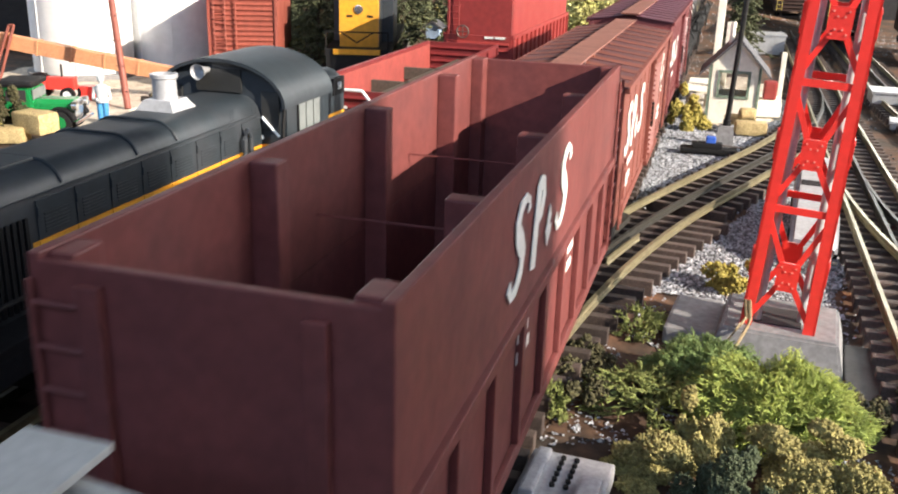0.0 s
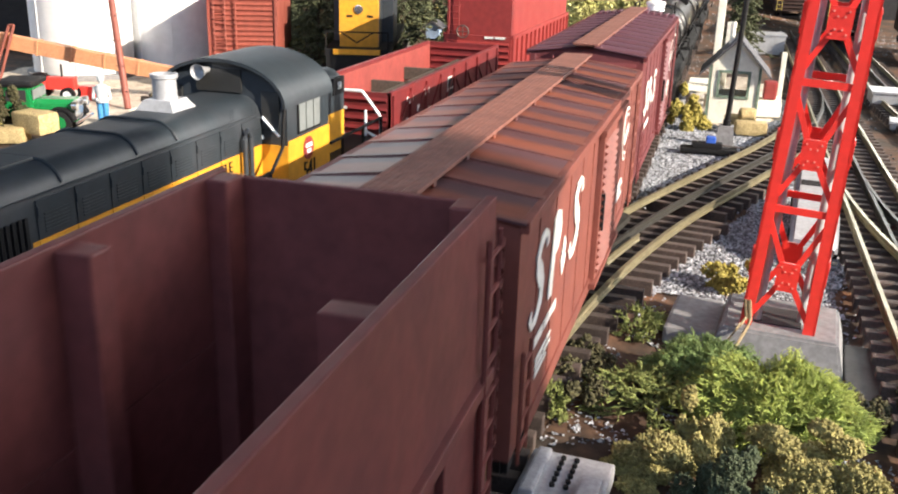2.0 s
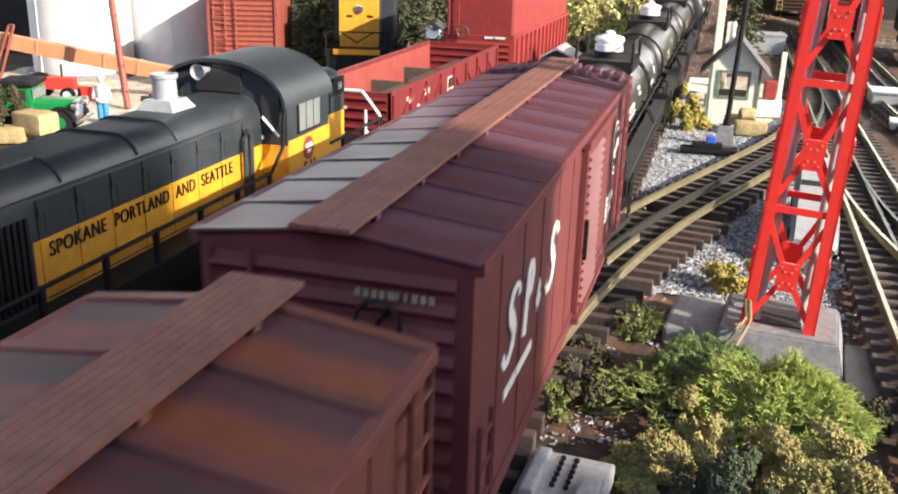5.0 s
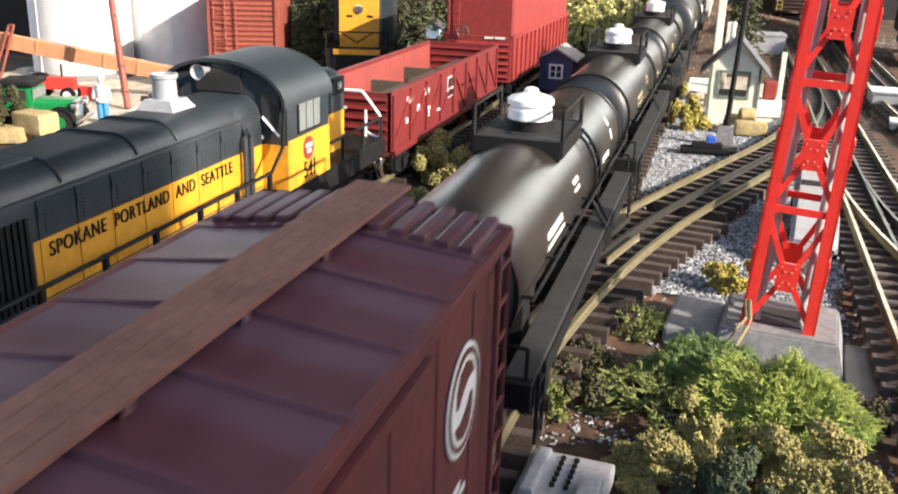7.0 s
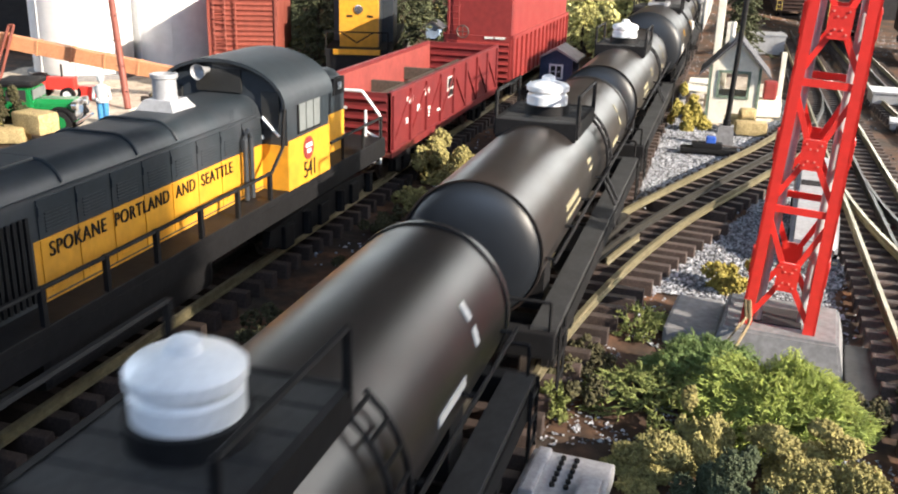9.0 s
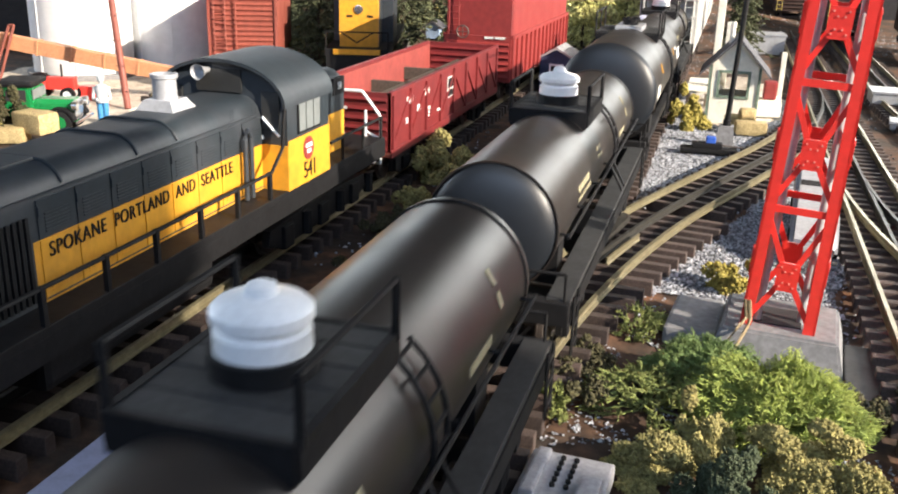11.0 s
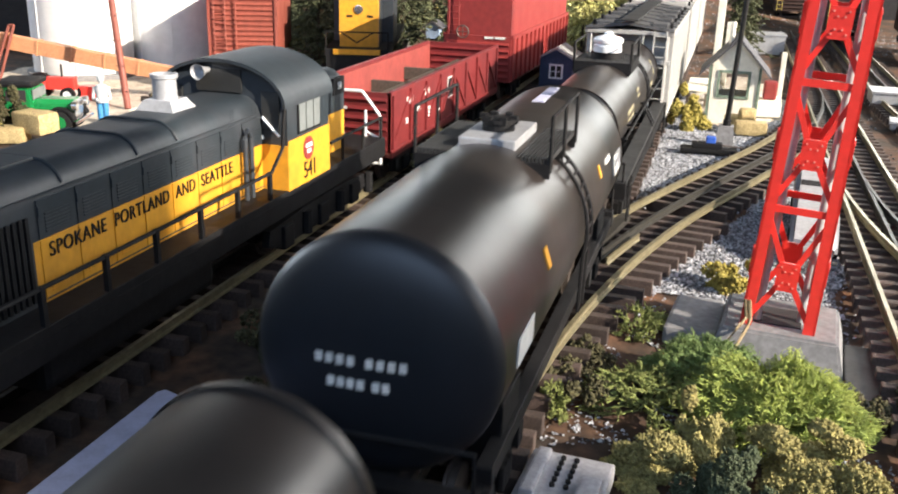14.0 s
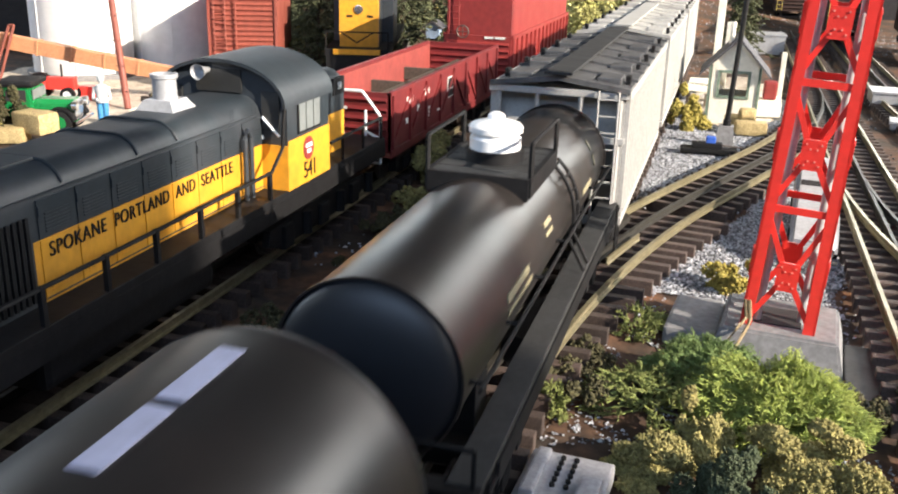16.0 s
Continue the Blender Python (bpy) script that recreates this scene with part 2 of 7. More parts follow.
def lathe(bm, prof, n=24, m=Matrix()):
    """Turn (radius, height) pairs round z, then move by m."""
    rings = []
    for r, z in prof:
        if r < 1e-6:
            rings.append([bm.verts.new(m @ Vector((0, 0, z)))])
        else:
            rings.append([bm.verts.new(m @ Vector((r * math.cos(k * 2 * math.pi / n), r * math.sin(k * 2 * math.pi / n), z))) for k in range(n)])
    for a, b in zip(rings, rings[1:]):
        for k in range(n):
            j = (k + 1) % n
            if len(a) == 1 and len(b) == 1:
                continue
            if len(a) == 1:
                bm.faces.new((a[0], b[j], b[k]))
            elif len(b) == 1:
                bm.faces.new((a[k], a[j], b[0]))
            else:
                bm.faces.new((a[k], a[j], b[j], b[k]))


def sweep(bm, path, prof):
    """Sweep a closed (side, up) outline along a level path."""
    rings = []
    for i, p in enumerate(path):
        a, b = path[max(0, i - 1)], path[min(len(path) - 1, i + 1)]
        d = (Vector(b) - Vector(a)).normalized()
        s = Vector((d.y, -d.x, 0)).normalized()
        rings.append([bm.verts.new(Vector(p) + s * u + Vector((0, 0, w))) for u, w in prof])
    n = len(prof)
    for a, b in zip(rings, rings[1:]):
        for k in range(n):
            j = (k + 1) % n
            bm.faces.new((a[k], b[k], b[j], a[j]))
    bm.faces.new(rings[0])
    bm.faces.new(rings[-1][::-1])


def part(name, bm, material, parent=None, label="", smooth=False, place=None, kind=""):
    me = bpy.data.meshes.new(name)
    if smooth:
        for f in bm.faces:
            f.smooth = True
    bm.to_mesh(me)
    bm.free()
    me.materials.append(material)
    if smooth:
        me.set_sharp_from_angle(angle=radians(38))
    ob = new(name, me)
    ob.parent = parent
    if place is not None:
        ob.matrix_basis = place
    return tagged(ob, label, kind=kind)


def thing(name, label, category, group="", place=None, kind=""):
    ob = new(name)
    ob.empty_display_size = 0.02
    if place is not None:
        ob.matrix_basis = place
    return tagged(ob, label, category, group, kind)


def B():
    return bmesh.new()


def ribbon(bm, pts, w, n, o=Vector((0, 0, 0)), u=Vector((0, 1, 0)), v=Vector((0, 0, 1)), t=0.0003):
    """A stroke with varying width w[i] in the plane (u, v), raised by t along n."""
    rings = []
    for i, p in enumerate(pts):
        a, b = Vector(pts[max(0, i - 1)]), Vector(pts[min(len(pts) - 1, i + 1)])
        d = (b - a).normalized()
        side = Vector((-d.y, d.x)) * w[i] * 0.5
        l, r = Vector(p) + side, Vector(p) - side
        l, r = o + u * l.x + v * l.y, o + u * r.x + v * r.y
        rings.append([bm.verts.new(q) for q in (l, r, r + n * t, l + n * t)])
    made = [bm.faces.new(rings[0]), bm.faces.new(rings[-1][::-1])]
    for p, q in zip(rings, rings[1:]):
        for k in range(4):
            j = (k + 1) % 4
            made.append(bm.faces.new((p[j], p[k], q[k], q[j])))
    bmesh.ops.recalc_face_normals(bm, faces=made)


def bent(bm, pts, r, n=6):
    """One bent round bar through the given points."""
    pts = [Vector(p) for p in pts]
    ref = Vector((0.31, 0.87, 0.38))
    rings = []
    for i, p in enumerate(pts):
        d = (pts[min(i + 1, len(pts) - 1)] - pts[max(i - 1, 0)]).normalized()
        s = (ref - d * ref.dot(d)).normalized()
        t = d.cross(s)
        rings.append([bm.verts.new(p + (s * math.cos(k * 2 * math.pi / n) + t * math.sin(k * 2 * math.pi / n)) * r) for k in range(n)])
    for a, b in zip(rings, rings[1:]):
        for k in range(n):
            j = (k + 1) % n
            bm.faces.new((a[k], a[j], b[j], b[k]))
    bm.faces.new(rings[0][::-1])
    bm.faces.new(rings[-1])


def writing(text, size, material, parent, place, name="lettering", squash=1.0, depth=0.0002, label="", spacing=1.0, width=0.0):
    c = bpy.data.curves.new(name, 'FONT')
    c.body, c.size, c.extrude, c.space_character = text, size, depth, spacing
    c.align_x, c.align_y = 'CENTER', 'CENTER'
    ob = bpy.data.objects.new(name, c)
    scene.collection.objects.link(ob)
    me = bpy.data.meshes.new_from_object(ob.evaluated_get(bpy.context.evaluated_depsgraph_get()))
    bpy.data.objects.remove(ob)
    me.materials.append(material)
    if width:
        xs = [v.co.x for v in me.vertices]
        squash = width / (max(xs) - min(xs))
    me.transform(Matrix.Diagonal((squash, 1, 1, 1)))
    ob = new(name, me)
    ob.parent, ob.matrix_basis = parent, place
    return tagged(ob, label)


SIDE_R = Matrix(((0, 0, 1, 0), (1, 0, 0, 0), (0, 1, 0, 0), (0, 0, 0, 1)))   # writing that faces +x, read along +y
END_N = Matrix(((1, 0, 0, 0), (0, 0, -1, 0), (0, 1, 0, 0), (0, 0, 0, 1)))   # writing that faces -y, read along +x


# ---- unseen room added to close the place and cut the light ----
GZ = -0.0085


def room():
    bm = B()
    box(bm, (-2.7, -1.1, -1.0), (1.5, 3.4, -0.96))
    tagged(part("floor", bm, M["wall"]), "plain dim floor of the layout room", "floor", kind="structure")
    bm = B()
    box(bm, (-2.7, -1.1, 1.6), (1.5, 3.4, 1.64))
    tagged(part("ceiling", bm, M["wall"]), "plain dim ceiling of the layout room", "ceiling", kind="structure")
    bm = B()
    for x0, x1, z0, z1 in ((-2.7, 1.5, -0.96, 0.3), (-2.7, 1.5, 1.34, 1.6), (-2.7, -2.42, 0.3, 1.34), (-2.42, -1.08, 0.94, 1.34), (-1.08, 0.45, 0.3, 1.34), (1.39, 1.5, 0.3, 1.34)):
        box(bm, (x0, 3.36, z0), (x1, 3.4, z1))
    tagged(part("wall_north", bm, M["wall"]), "plain dim unseen wall, added with two window openings", "wall", kind="structure")

    def pierced(name, lo, hi, z0, z1, make):
        bm = B()
        for u0, u1, w0, w1 in ((-9, 9, -0.96, z0), (-9, 9, z1, 1.6), (-9, lo, z0, z1), (hi, 9, z0, z1)):
            box(bm, *make(u0, u1, w0, w1))
        tagged(part(name, bm, M["wall"]), "plain unseen wall, added with an opening that shapes the light", "wall", kind="structure")

    def clampy(u):
        return max(-1.06, min(3.36, u))

    def clampx(u):
        return max(-2.7, min(1.5, u))
    pierced("wall_south", -0.8, 1.0, 0.65, 1.52, lambda u0, u1, w0, w1: ((clampx(u0), -1.1, w0), (clampx(u1), -1.06, w1)))
    pierced("wall_east", EAST_JAMB, 2.2, 0.35, 1.57, lambda u0, u1, w0, w1: ((1.46, clampy(u0), w0), (1.5, clampy(u1), w1)))
    pierced("wall_west", 0.0, 1.8, 0.4, 1.4, lambda u0, u1, w0, w1: ((-2.7, clampy(u0), w0), (-2.66, clampy(u1), w1)))


# jamb set so that the nearest track stays out of the sun
EAST_JAMB = -0.225
room()


def height(x, y):
    """Scenery relief, level under the tracks and rising at the far back left."""
    h = GZ + 0.0012 * noise.noise((x * 40, y * 40, 0)) + 0.0008 * noise.noise((x * 120, y * 120, 3))
    far = max(0.0, (y - 1.45)) * max(0.0, min(1.0, (-x + 0.25) * 2))
    return h - 0.0022 + far * 0.25 + 0.03 * far * noise.noise((x * 6, y * 6, 1))


def ground():
    bm = B()
    xs = list(np.linspace(-1.5, -0.3, 60)) + list(np.linspace(-0.29, 0.26, 110)) + list(np.linspace(0.28, 1.3, 40))
    ys = list(np.linspace(-0.3, 0.15, 20)) + list(np.linspace(0.16, 0.9, 140)) + list(np.linspace(0.92, 2.9, 100))
    grid = [[bm.verts.new((x, y, height(x, y))) for x in xs] for y in ys]
    for a, b in zip(grid, grid[1:]):
        for i in range(len(xs) - 1):
            bm.faces.new((a[i], a[i + 1], b[i + 1], b[i]))
    tagged(part("ground", bm, M["earth"], smooth=True), "brown textured scenery soil of a model railway", "ground", kind="structure")
    bm = B()
    box(bm, (-1.5, -0.3, -0.08), (1.3, 2.9, -0.022))
    tagged(part("table_top", bm, M["wood"]), "timber table top under the scenery", "table", kind="structure")
    for x in (-1.4, 1.2):
        for y in (-0.2, 2.8):
            bm = B()
            box(bm, (x - 0.04, y - 0.04, -0.96), (x + 0.04, y + 0.04, -0.08))
            tagged(part("table_leg", bm, M["wood"]), "square timber table leg", "table leg", kind="structure")


ground()

# ---- tracks ----
GAUGE, RAILH = 0.0323, 0.0037
RAILP = tuple((u * 0.85, w) for u, w in ((-0.0020, -RAILH), (0.0020, -RAILH), (0.0019, -0.0032), (0.0004, -0.0029), (0.0004, -0.0012), (0.0011, -0.0010), (0.0011, 0.0), (-0.0011, 0.0), (-0.0011, -0.0010), (-0.0004, -0.0012), (-0.0004, -0.0029), (-0.0019, -0.0032)))


def offset(path, d):
    out = []
    for i, p in enumerate(path):
        a, b = Vector(path[max(0, i - 1)]), Vector(path[min(len(path) - 1, i + 1)])
        t = (b - a).normalized()
        out.append((p[0] + t.y * d, p[1] - t.x * d, p[2]))
    return out


tie_mesh = None


def tie_data():
    global tie_mesh
    if tie_mesh is None:
        bm = B()
        box(bm, (-0.027, -0.0023, -0.0075), (0.027, 0.0023, 0), r=0.0004)
        tie_mesh = bpy.data.meshes.new("tie")
        bm.to_mesh(tie_mesh)
        bm.free()
        tie_mesh.materials.append(M["tie"])
    return tie_mesh


def rail_lines(owner, path, both=True):
    for d in ((-GAUGE / 2 - 0.0009, GAUGE / 2 + 0.0009) if both else (0,)):
        bm = B()
        sweep(bm, offset(path, d), RAILP)
        part("rail", bm, M["rail"], owner, "tarnished brass-coloured rail")
    bm = B()
    sweep(bm, [(p[0], p[1], p[2] - 0.0005) for p in path], RAILP)
    part("centre_rail", bm, M["darkrail"], owner, "blackened centre rail")


def track(name, path, label, ties=True, pitch=0.0127, skip=(9, 9)):
    owner = tagged(thing(name, label, "railway track", kind="structure"))
    rail_lines(owner, path)
    if ties:
        rng = random.Random(len(name))
        s = 0.0
        for a, b in zip(path, path[1:]):
            a, b = Vector(a), Vector(b)
            L = (b - a).length
            d = (b - a) / L
            while s < L:
                p = a + d * s
                if skip[0] < p.y < skip[1]:
                    s += pitch
                    continue
                ob = new("tie", tie_data())
                ob.parent = owner
                ob.matrix_basis = pose(p.x + rng.uniform(-.0006, .0006), p.y, -RAILH + rng.uniform(-.0002, .0001), 0, 0, math.degrees(math.atan2(-d.x, d.y)) + rng.uniform(-1, 1))
                s += pitch
            s -= L
    return owner


def straight(x, y0, y1, n=2):
    return [(x, y0 + (y1 - y0) * k / n, 0) for k in range(n + 1)]


X2, X3 = -0.141, 0.165
track("track_1", straight(0, -0.25, 2.55), "main track with dark ties and brass-toned rails", skip=(0.295, 0.525))
track("track_2", straight(X2, -0.2, 1.6), "siding track with dark ties beside the main track")
track("track_3", straight(X3, -0.2, 2.3), "second through track with dark ties and brass-toned rails")


def crossover_x(y):
    if y < 0.225:
        return 0.0
    if y < 0.555:
        return 0.54 * (y - 0.225) ** 2
    if y < 0.688:
        return 0.0588 + 0.356 * (y - 0.555)
    return X3 - 0.54 * (1.018 - y) ** 2 if y < 1.018 else X3


cross = track("track_4", [(crossover_x(y), y, 0.0004) for y in np.linspace(0.24, 1.0, 40)], "curved crossover track joining two parallel tracks", ties=False)
rng = random.Random(5)
for y in np.arange(0.545, 0.90, 0.0127):
    ob = new("tie", tie_data())
    ob.parent = cross
    k = (crossover_x(y + 0.01) - crossover_x(y - 0.01)) / 0.02
    ob.matrix_basis = pose(crossover_x(y), y, -RAILH - 0.0003 + rng.uniform(-.0002, .0001), 0, 0, -math.degrees(math.atan(k)))
# long turnout ties that carry both ways, fanning round with the curve
for y in np.arange(0.299, 0.535, 0.0127):
    k = (y - 0.299) / 0.24
    x0, x1 = -0.027, crossover_x(y) + 0.0285 + 0.006 * k
    L = x1 - x0
    bm = B()
    box(bm, (0, -0.0023, -0.0075), (L, 0.0023, 0), r=0.0004)
    part("turnout_tie", bm, M["tie"], cross, place=pose(x0, y + 0.004 * k, -RAILH - 0.0002, 0, 0, -9 * k + rng.uniform(-.6, .6)))
# frog, guard rails and point rods
for a, b, c in ((0.425, 0.470, 0.0055),):
    bm = B()
    sweep(bm, offset([(crossover_x(y), y, -0.0004) for y in np.linspace(a, b, 12)], c), [(u * 0.55, w) for u, w in RAILP])
    part("guard_rail", bm, M["rail"], cross, "short bent guard rail")
bm = B()
prism(bm, [(0.0125, 0.425), (0.0185, 0.425), (0.030, 0.50), (0.0185, 0.512)], "z", -0.0036, -0.0004)
part("frog", bm, M["darkrail"], cross, "blackened cast frog casting")


def right_x(y):
    return X3 + 0.54 * max(0.0, 0.66 - y) ** 2


track("track_5", [(right_x(y), y, 0.0004) for y in np.linspace(-0.05, 0.64, 30)][::-1], "track that swings away towards the table edge", skip=(0.40, 9))
track("track_6", [(0.235 + 0.10 * max(0, 0.95 - y), y, 0) for y in np.linspace(0.45, 2.2, 20)], "outer track with dark ties")
track("track_7", [(-0.30 - 0.5 * (y - 0.86) ** 2, y, 0) for y in np.linspace(0.80, 1.5, 12)], "back yard track")
track("track_8", [(-0.40, y, 0.0) for y in np.linspace(0.72, 1.4, 4)], "short spur track beside the silos")


# ---- ballast and ground cover ----
def grains(name, label, material, n, region, size, zfun, seed, flat=0.7):
    rr = np.random.RandomState(seed)
    base = np.array([(1, 0, 0), (-1, 0, 0), (0, 1, 0), (0, -1, 0), (0, 0, 1), (0, 0, -1)], float)
    fidx = np.array([(0, 2, 4), (2, 1, 4), (1, 3, 4), (3, 0, 4), (2, 0, 5), (1, 2, 5), (3, 1, 5), (0, 3, 5)])
    pts = []
    while len(pts) < n:
        x, y = region(rr)
        if x is None:
            continue
        pts.append((x, y, zfun(x, y)))
    verts, tris = np.empty((n * 6, 3)), np.empty((n * 8, 3), int)
    for i, p in enumerate(pts):
        s = size * rr.uniform(0.45, 1.3)
        v = base * s * rr.uniform(0.55, 1.25, (6, 1)) + rr.normal(0, s * 0.18, (6, 3))
        a = rr.uniform(0, 6.28)
        c, t = math.cos(a), math.sin(a)
        v = np.stack([v[:, 0] * c - v[:, 1] * t, v[:, 0] * t + v[:, 1] * c, v[:, 2] * flat], 1)
        verts[i * 6:i * 6 + 6] = v + p
        tris[i * 8:i * 8 + 8] = fidx + i * 6
    me = bpy.data.meshes.new(name)
    me.from_pydata(verts.tolist(), [], tris.tolist())
    me.materials.append(material)
    return tagged(new(name, me), label, "gravel", kind="stuff")


def in_bed(x, y):
    """Where the stone lies thick: beside the crossover and along the main track."""
    e = 0.010 * noise.noise((x * 40, y * 40, 7))
    c = crossover_x(y)
    left = 0.030 < x + e < c - 0.020 and 0.52 < y < 1.0
    right = c + 0.026 < x + e < 0.134 and 0.405 + 0.25 * max(0, 0.075 - x) < y + e < 0.75
    main = 0.026 < x + e < 0.033 and y > 0.5
    return left or right or main


def bed(rr):
    x, y = rr.uniform(0.020, 0.140), rr.uniform(0.38, 1.0)
    return (x, y) if in_bed(x, y) or rr.uniform() < 0.04 else (None, None)


def ballast_bed():
    bm = B()
    xs, ys = np.linspace(0.02, 0.14, 80), np.linspace(0.38, 1.0, 200)
    grid = {}
    for j, y in enumerate(ys):
        for i, x in enumerate(xs):
            if in_bed(x, y):
                grid[i, j] = bm.verts.new((x, y, height(x, y) + 0.0008 + 0.0005 * noise.noise((x * 300, y * 300, 5))))
    for (i, j) in list(grid):
        q = [grid.get(k) for k in ((i, j), (i + 1, j), (i + 1, j + 1), (i, j + 1))]
        if all(q):
            bm.faces.new(q)
    tagged(part("ballast_bed", bm, M["gravel_bed"], smooth=True), "bed of pale grey stone ballast", "ballast", kind="structure")


ballast_bed()


def bed_far(rr):
    x, y = rr.uniform(-0.36, 0.42), rr.uniform(0.3, 1.9)
    return (x, y) if noise.noise((x * 15, y * 15, 2)) > 0.02 else (None, None)


def bed_near(rr):
    x, y = rr.uniform(0.02, 0.22), rr.uniform(0.20, 0.36)
    return (x, y) if noise.noise((x * 45, y * 45, 4)) > 0.08 else (None, None)


grains("ballast", "pale grey crushed stone ballast round the tracks", M["gravel"], 42000, bed, 0.00088, lambda x, y: height(x, y) + 0.0012, 1)
grains("scattered_ballast", "scattered pale stone ballast on soil", M["gravel"], 7000, bed_far, 0.0011, lambda x, y: height(x, y) + 0.0006, 2)
grains("near_ballast", "scattered pale stones on orange soil", M["gravel"], 3600, bed_near, 0.0007, lambda x, y: height(x, y) + 0.0005, 3)


# ---- rolling stock ----
def wheelset_mesh():
    bm = B()
    for s in (-1, 1):
        lathe(bm, [(0, -0.0012), (0.0086, -0.0012), (0.0086, 0.0008), (0.0095, 0.001), (0.0095, 0.0018), (0, 0.0018)] if s < 0 else [(0, -0.0018), (0.0095, -0.0018), (0.0095, -0.001), (0.0086, -0.0008), (0.0086, 0.0012), (0, 0.0012)], 20, Matrix.Translation((s * 0.0172, 0, 0)) @ pose(0, 0, 0, 0, 90, 0))
    rod(bm, (-0.023, 0, 0), (0.023, 0, 0), 0.0016, 8)
    return bm


_shared = {}


def shared(key, make, material, smooth=False):
    if key not in _shared:
        bm = make()
        me = bpy.data.meshes.new(key)
        if smooth:
            for f in bm.faces:
                f.smooth = True
        bm.to_mesh(me)
        bm.free()
        me.materials.append(material)
        if smooth:
            me.set_sharp_from_angle(angle=radians(38))
        _shared[key] = me
    return _shared[key]


def child(name, me, parent, m):
    ob = new(name, me)
    ob.parent, ob.matrix_basis = parent, m
    return ob


def side_frame_mesh():
    bm = B()
    prism(bm, [(-0.022, 0.0065), (-0.019, 0.0045), (-0.014, 0.0045), (-0.008, 0.0015), (0.008, 0.0015), (0.014, 0.0045), (0.019, 0.0045), (0.022, 0.0065), (0.022, 0.0115), (0.015, 0.0135), (-0.015, 0.0135), (-0.022, 0.0115)], "x", 0, 0.0022)
    for y in (-0.0175, 0.0175):
        box(bm, (-0.0005, y - 0.003, 0.0055), (0.0042, y + 0.003, 0.0125), r=0.0004)
    for y in (-0.0035, 0, 0.0035):
        rod(bm, (0.0034, y, 0.0035), (0.0034, y, 0.011), 0.0013, 8)
    return bm


def bolster_mesh():
    bm = B()
    box(bm, (-0.022, -0.004, 0.008), (0.022, 0.004, 0.0145), r=0.0008)
    return bm


wheelsets = []


def bogie(owner, y):
    b = child("bogie", shared("bolster", bolster_mesh, M["black"]), owner, pose(0, y, 0))
    for s in (-1, 1):
        child("side_frame", shared("side_frame", side_frame_mesh, M["black"]), b, pose(s * 0.0225, 0, 0, 0, 0, 0 if s > 0 else 180))
    for k in (-0.0175, 0.0175):
        w = child("wheelset", shared("wheelset", wheelset_mesh, M["steel"], True), b, pose(0, k, 0.0087))
        wheelsets.append(w)


def coupler_mesh():
    bm = B()
    box(bm, (-0.0022, -0.012, 0.0135), (0.0022, 0.002, 0.0175), r=0.0004)
    prism(bm, [(-0.004, 0.002), (0.004, 0.002), (0.0045, 0.006), (0.002, 0.0125), (-0.001, 0.0125), (-0.001, 0.007), (-0.0045, 0.0065)], "z", 0.012, 0.0195)
    return bm


def running_gear(owner, L, inset):
    for s in (-1, 1):
        bogie(owner, s * (L / 2 - inset))
        child("coupler", shared("coupler", coupler_mesh, M["black"]), owner, pose(0, s * (L / 2 + 0.002), 0, 0, 0, 0 if s > 0 else 180))


def ladder(owner, name, x, y, z0, z1, rungs, w, material, axis="y"):
    bm = B()
    d = Vector((0, 1, 0)) if axis == "y" else Vector((1, 0, 0))
    o = Vector((x, y, 0))
    for k in (-0.5, 0.5):
        p = o + d * w * k
        rod(bm, p + Vector((0, 0, z0)), p + Vector((0, 0, z1)), 0.0006, 5)
    for i in range(rungs):
        z = z0 + (z1 - z0) * (i + 0.5) / rungs
        rod(bm, o - d * w * 0.5 + Vector((0, 0, z)), o + d * w * 0.5 + Vector((0, 0, z)), 0.0005, 5)
    return part(name, bm, material, owner)




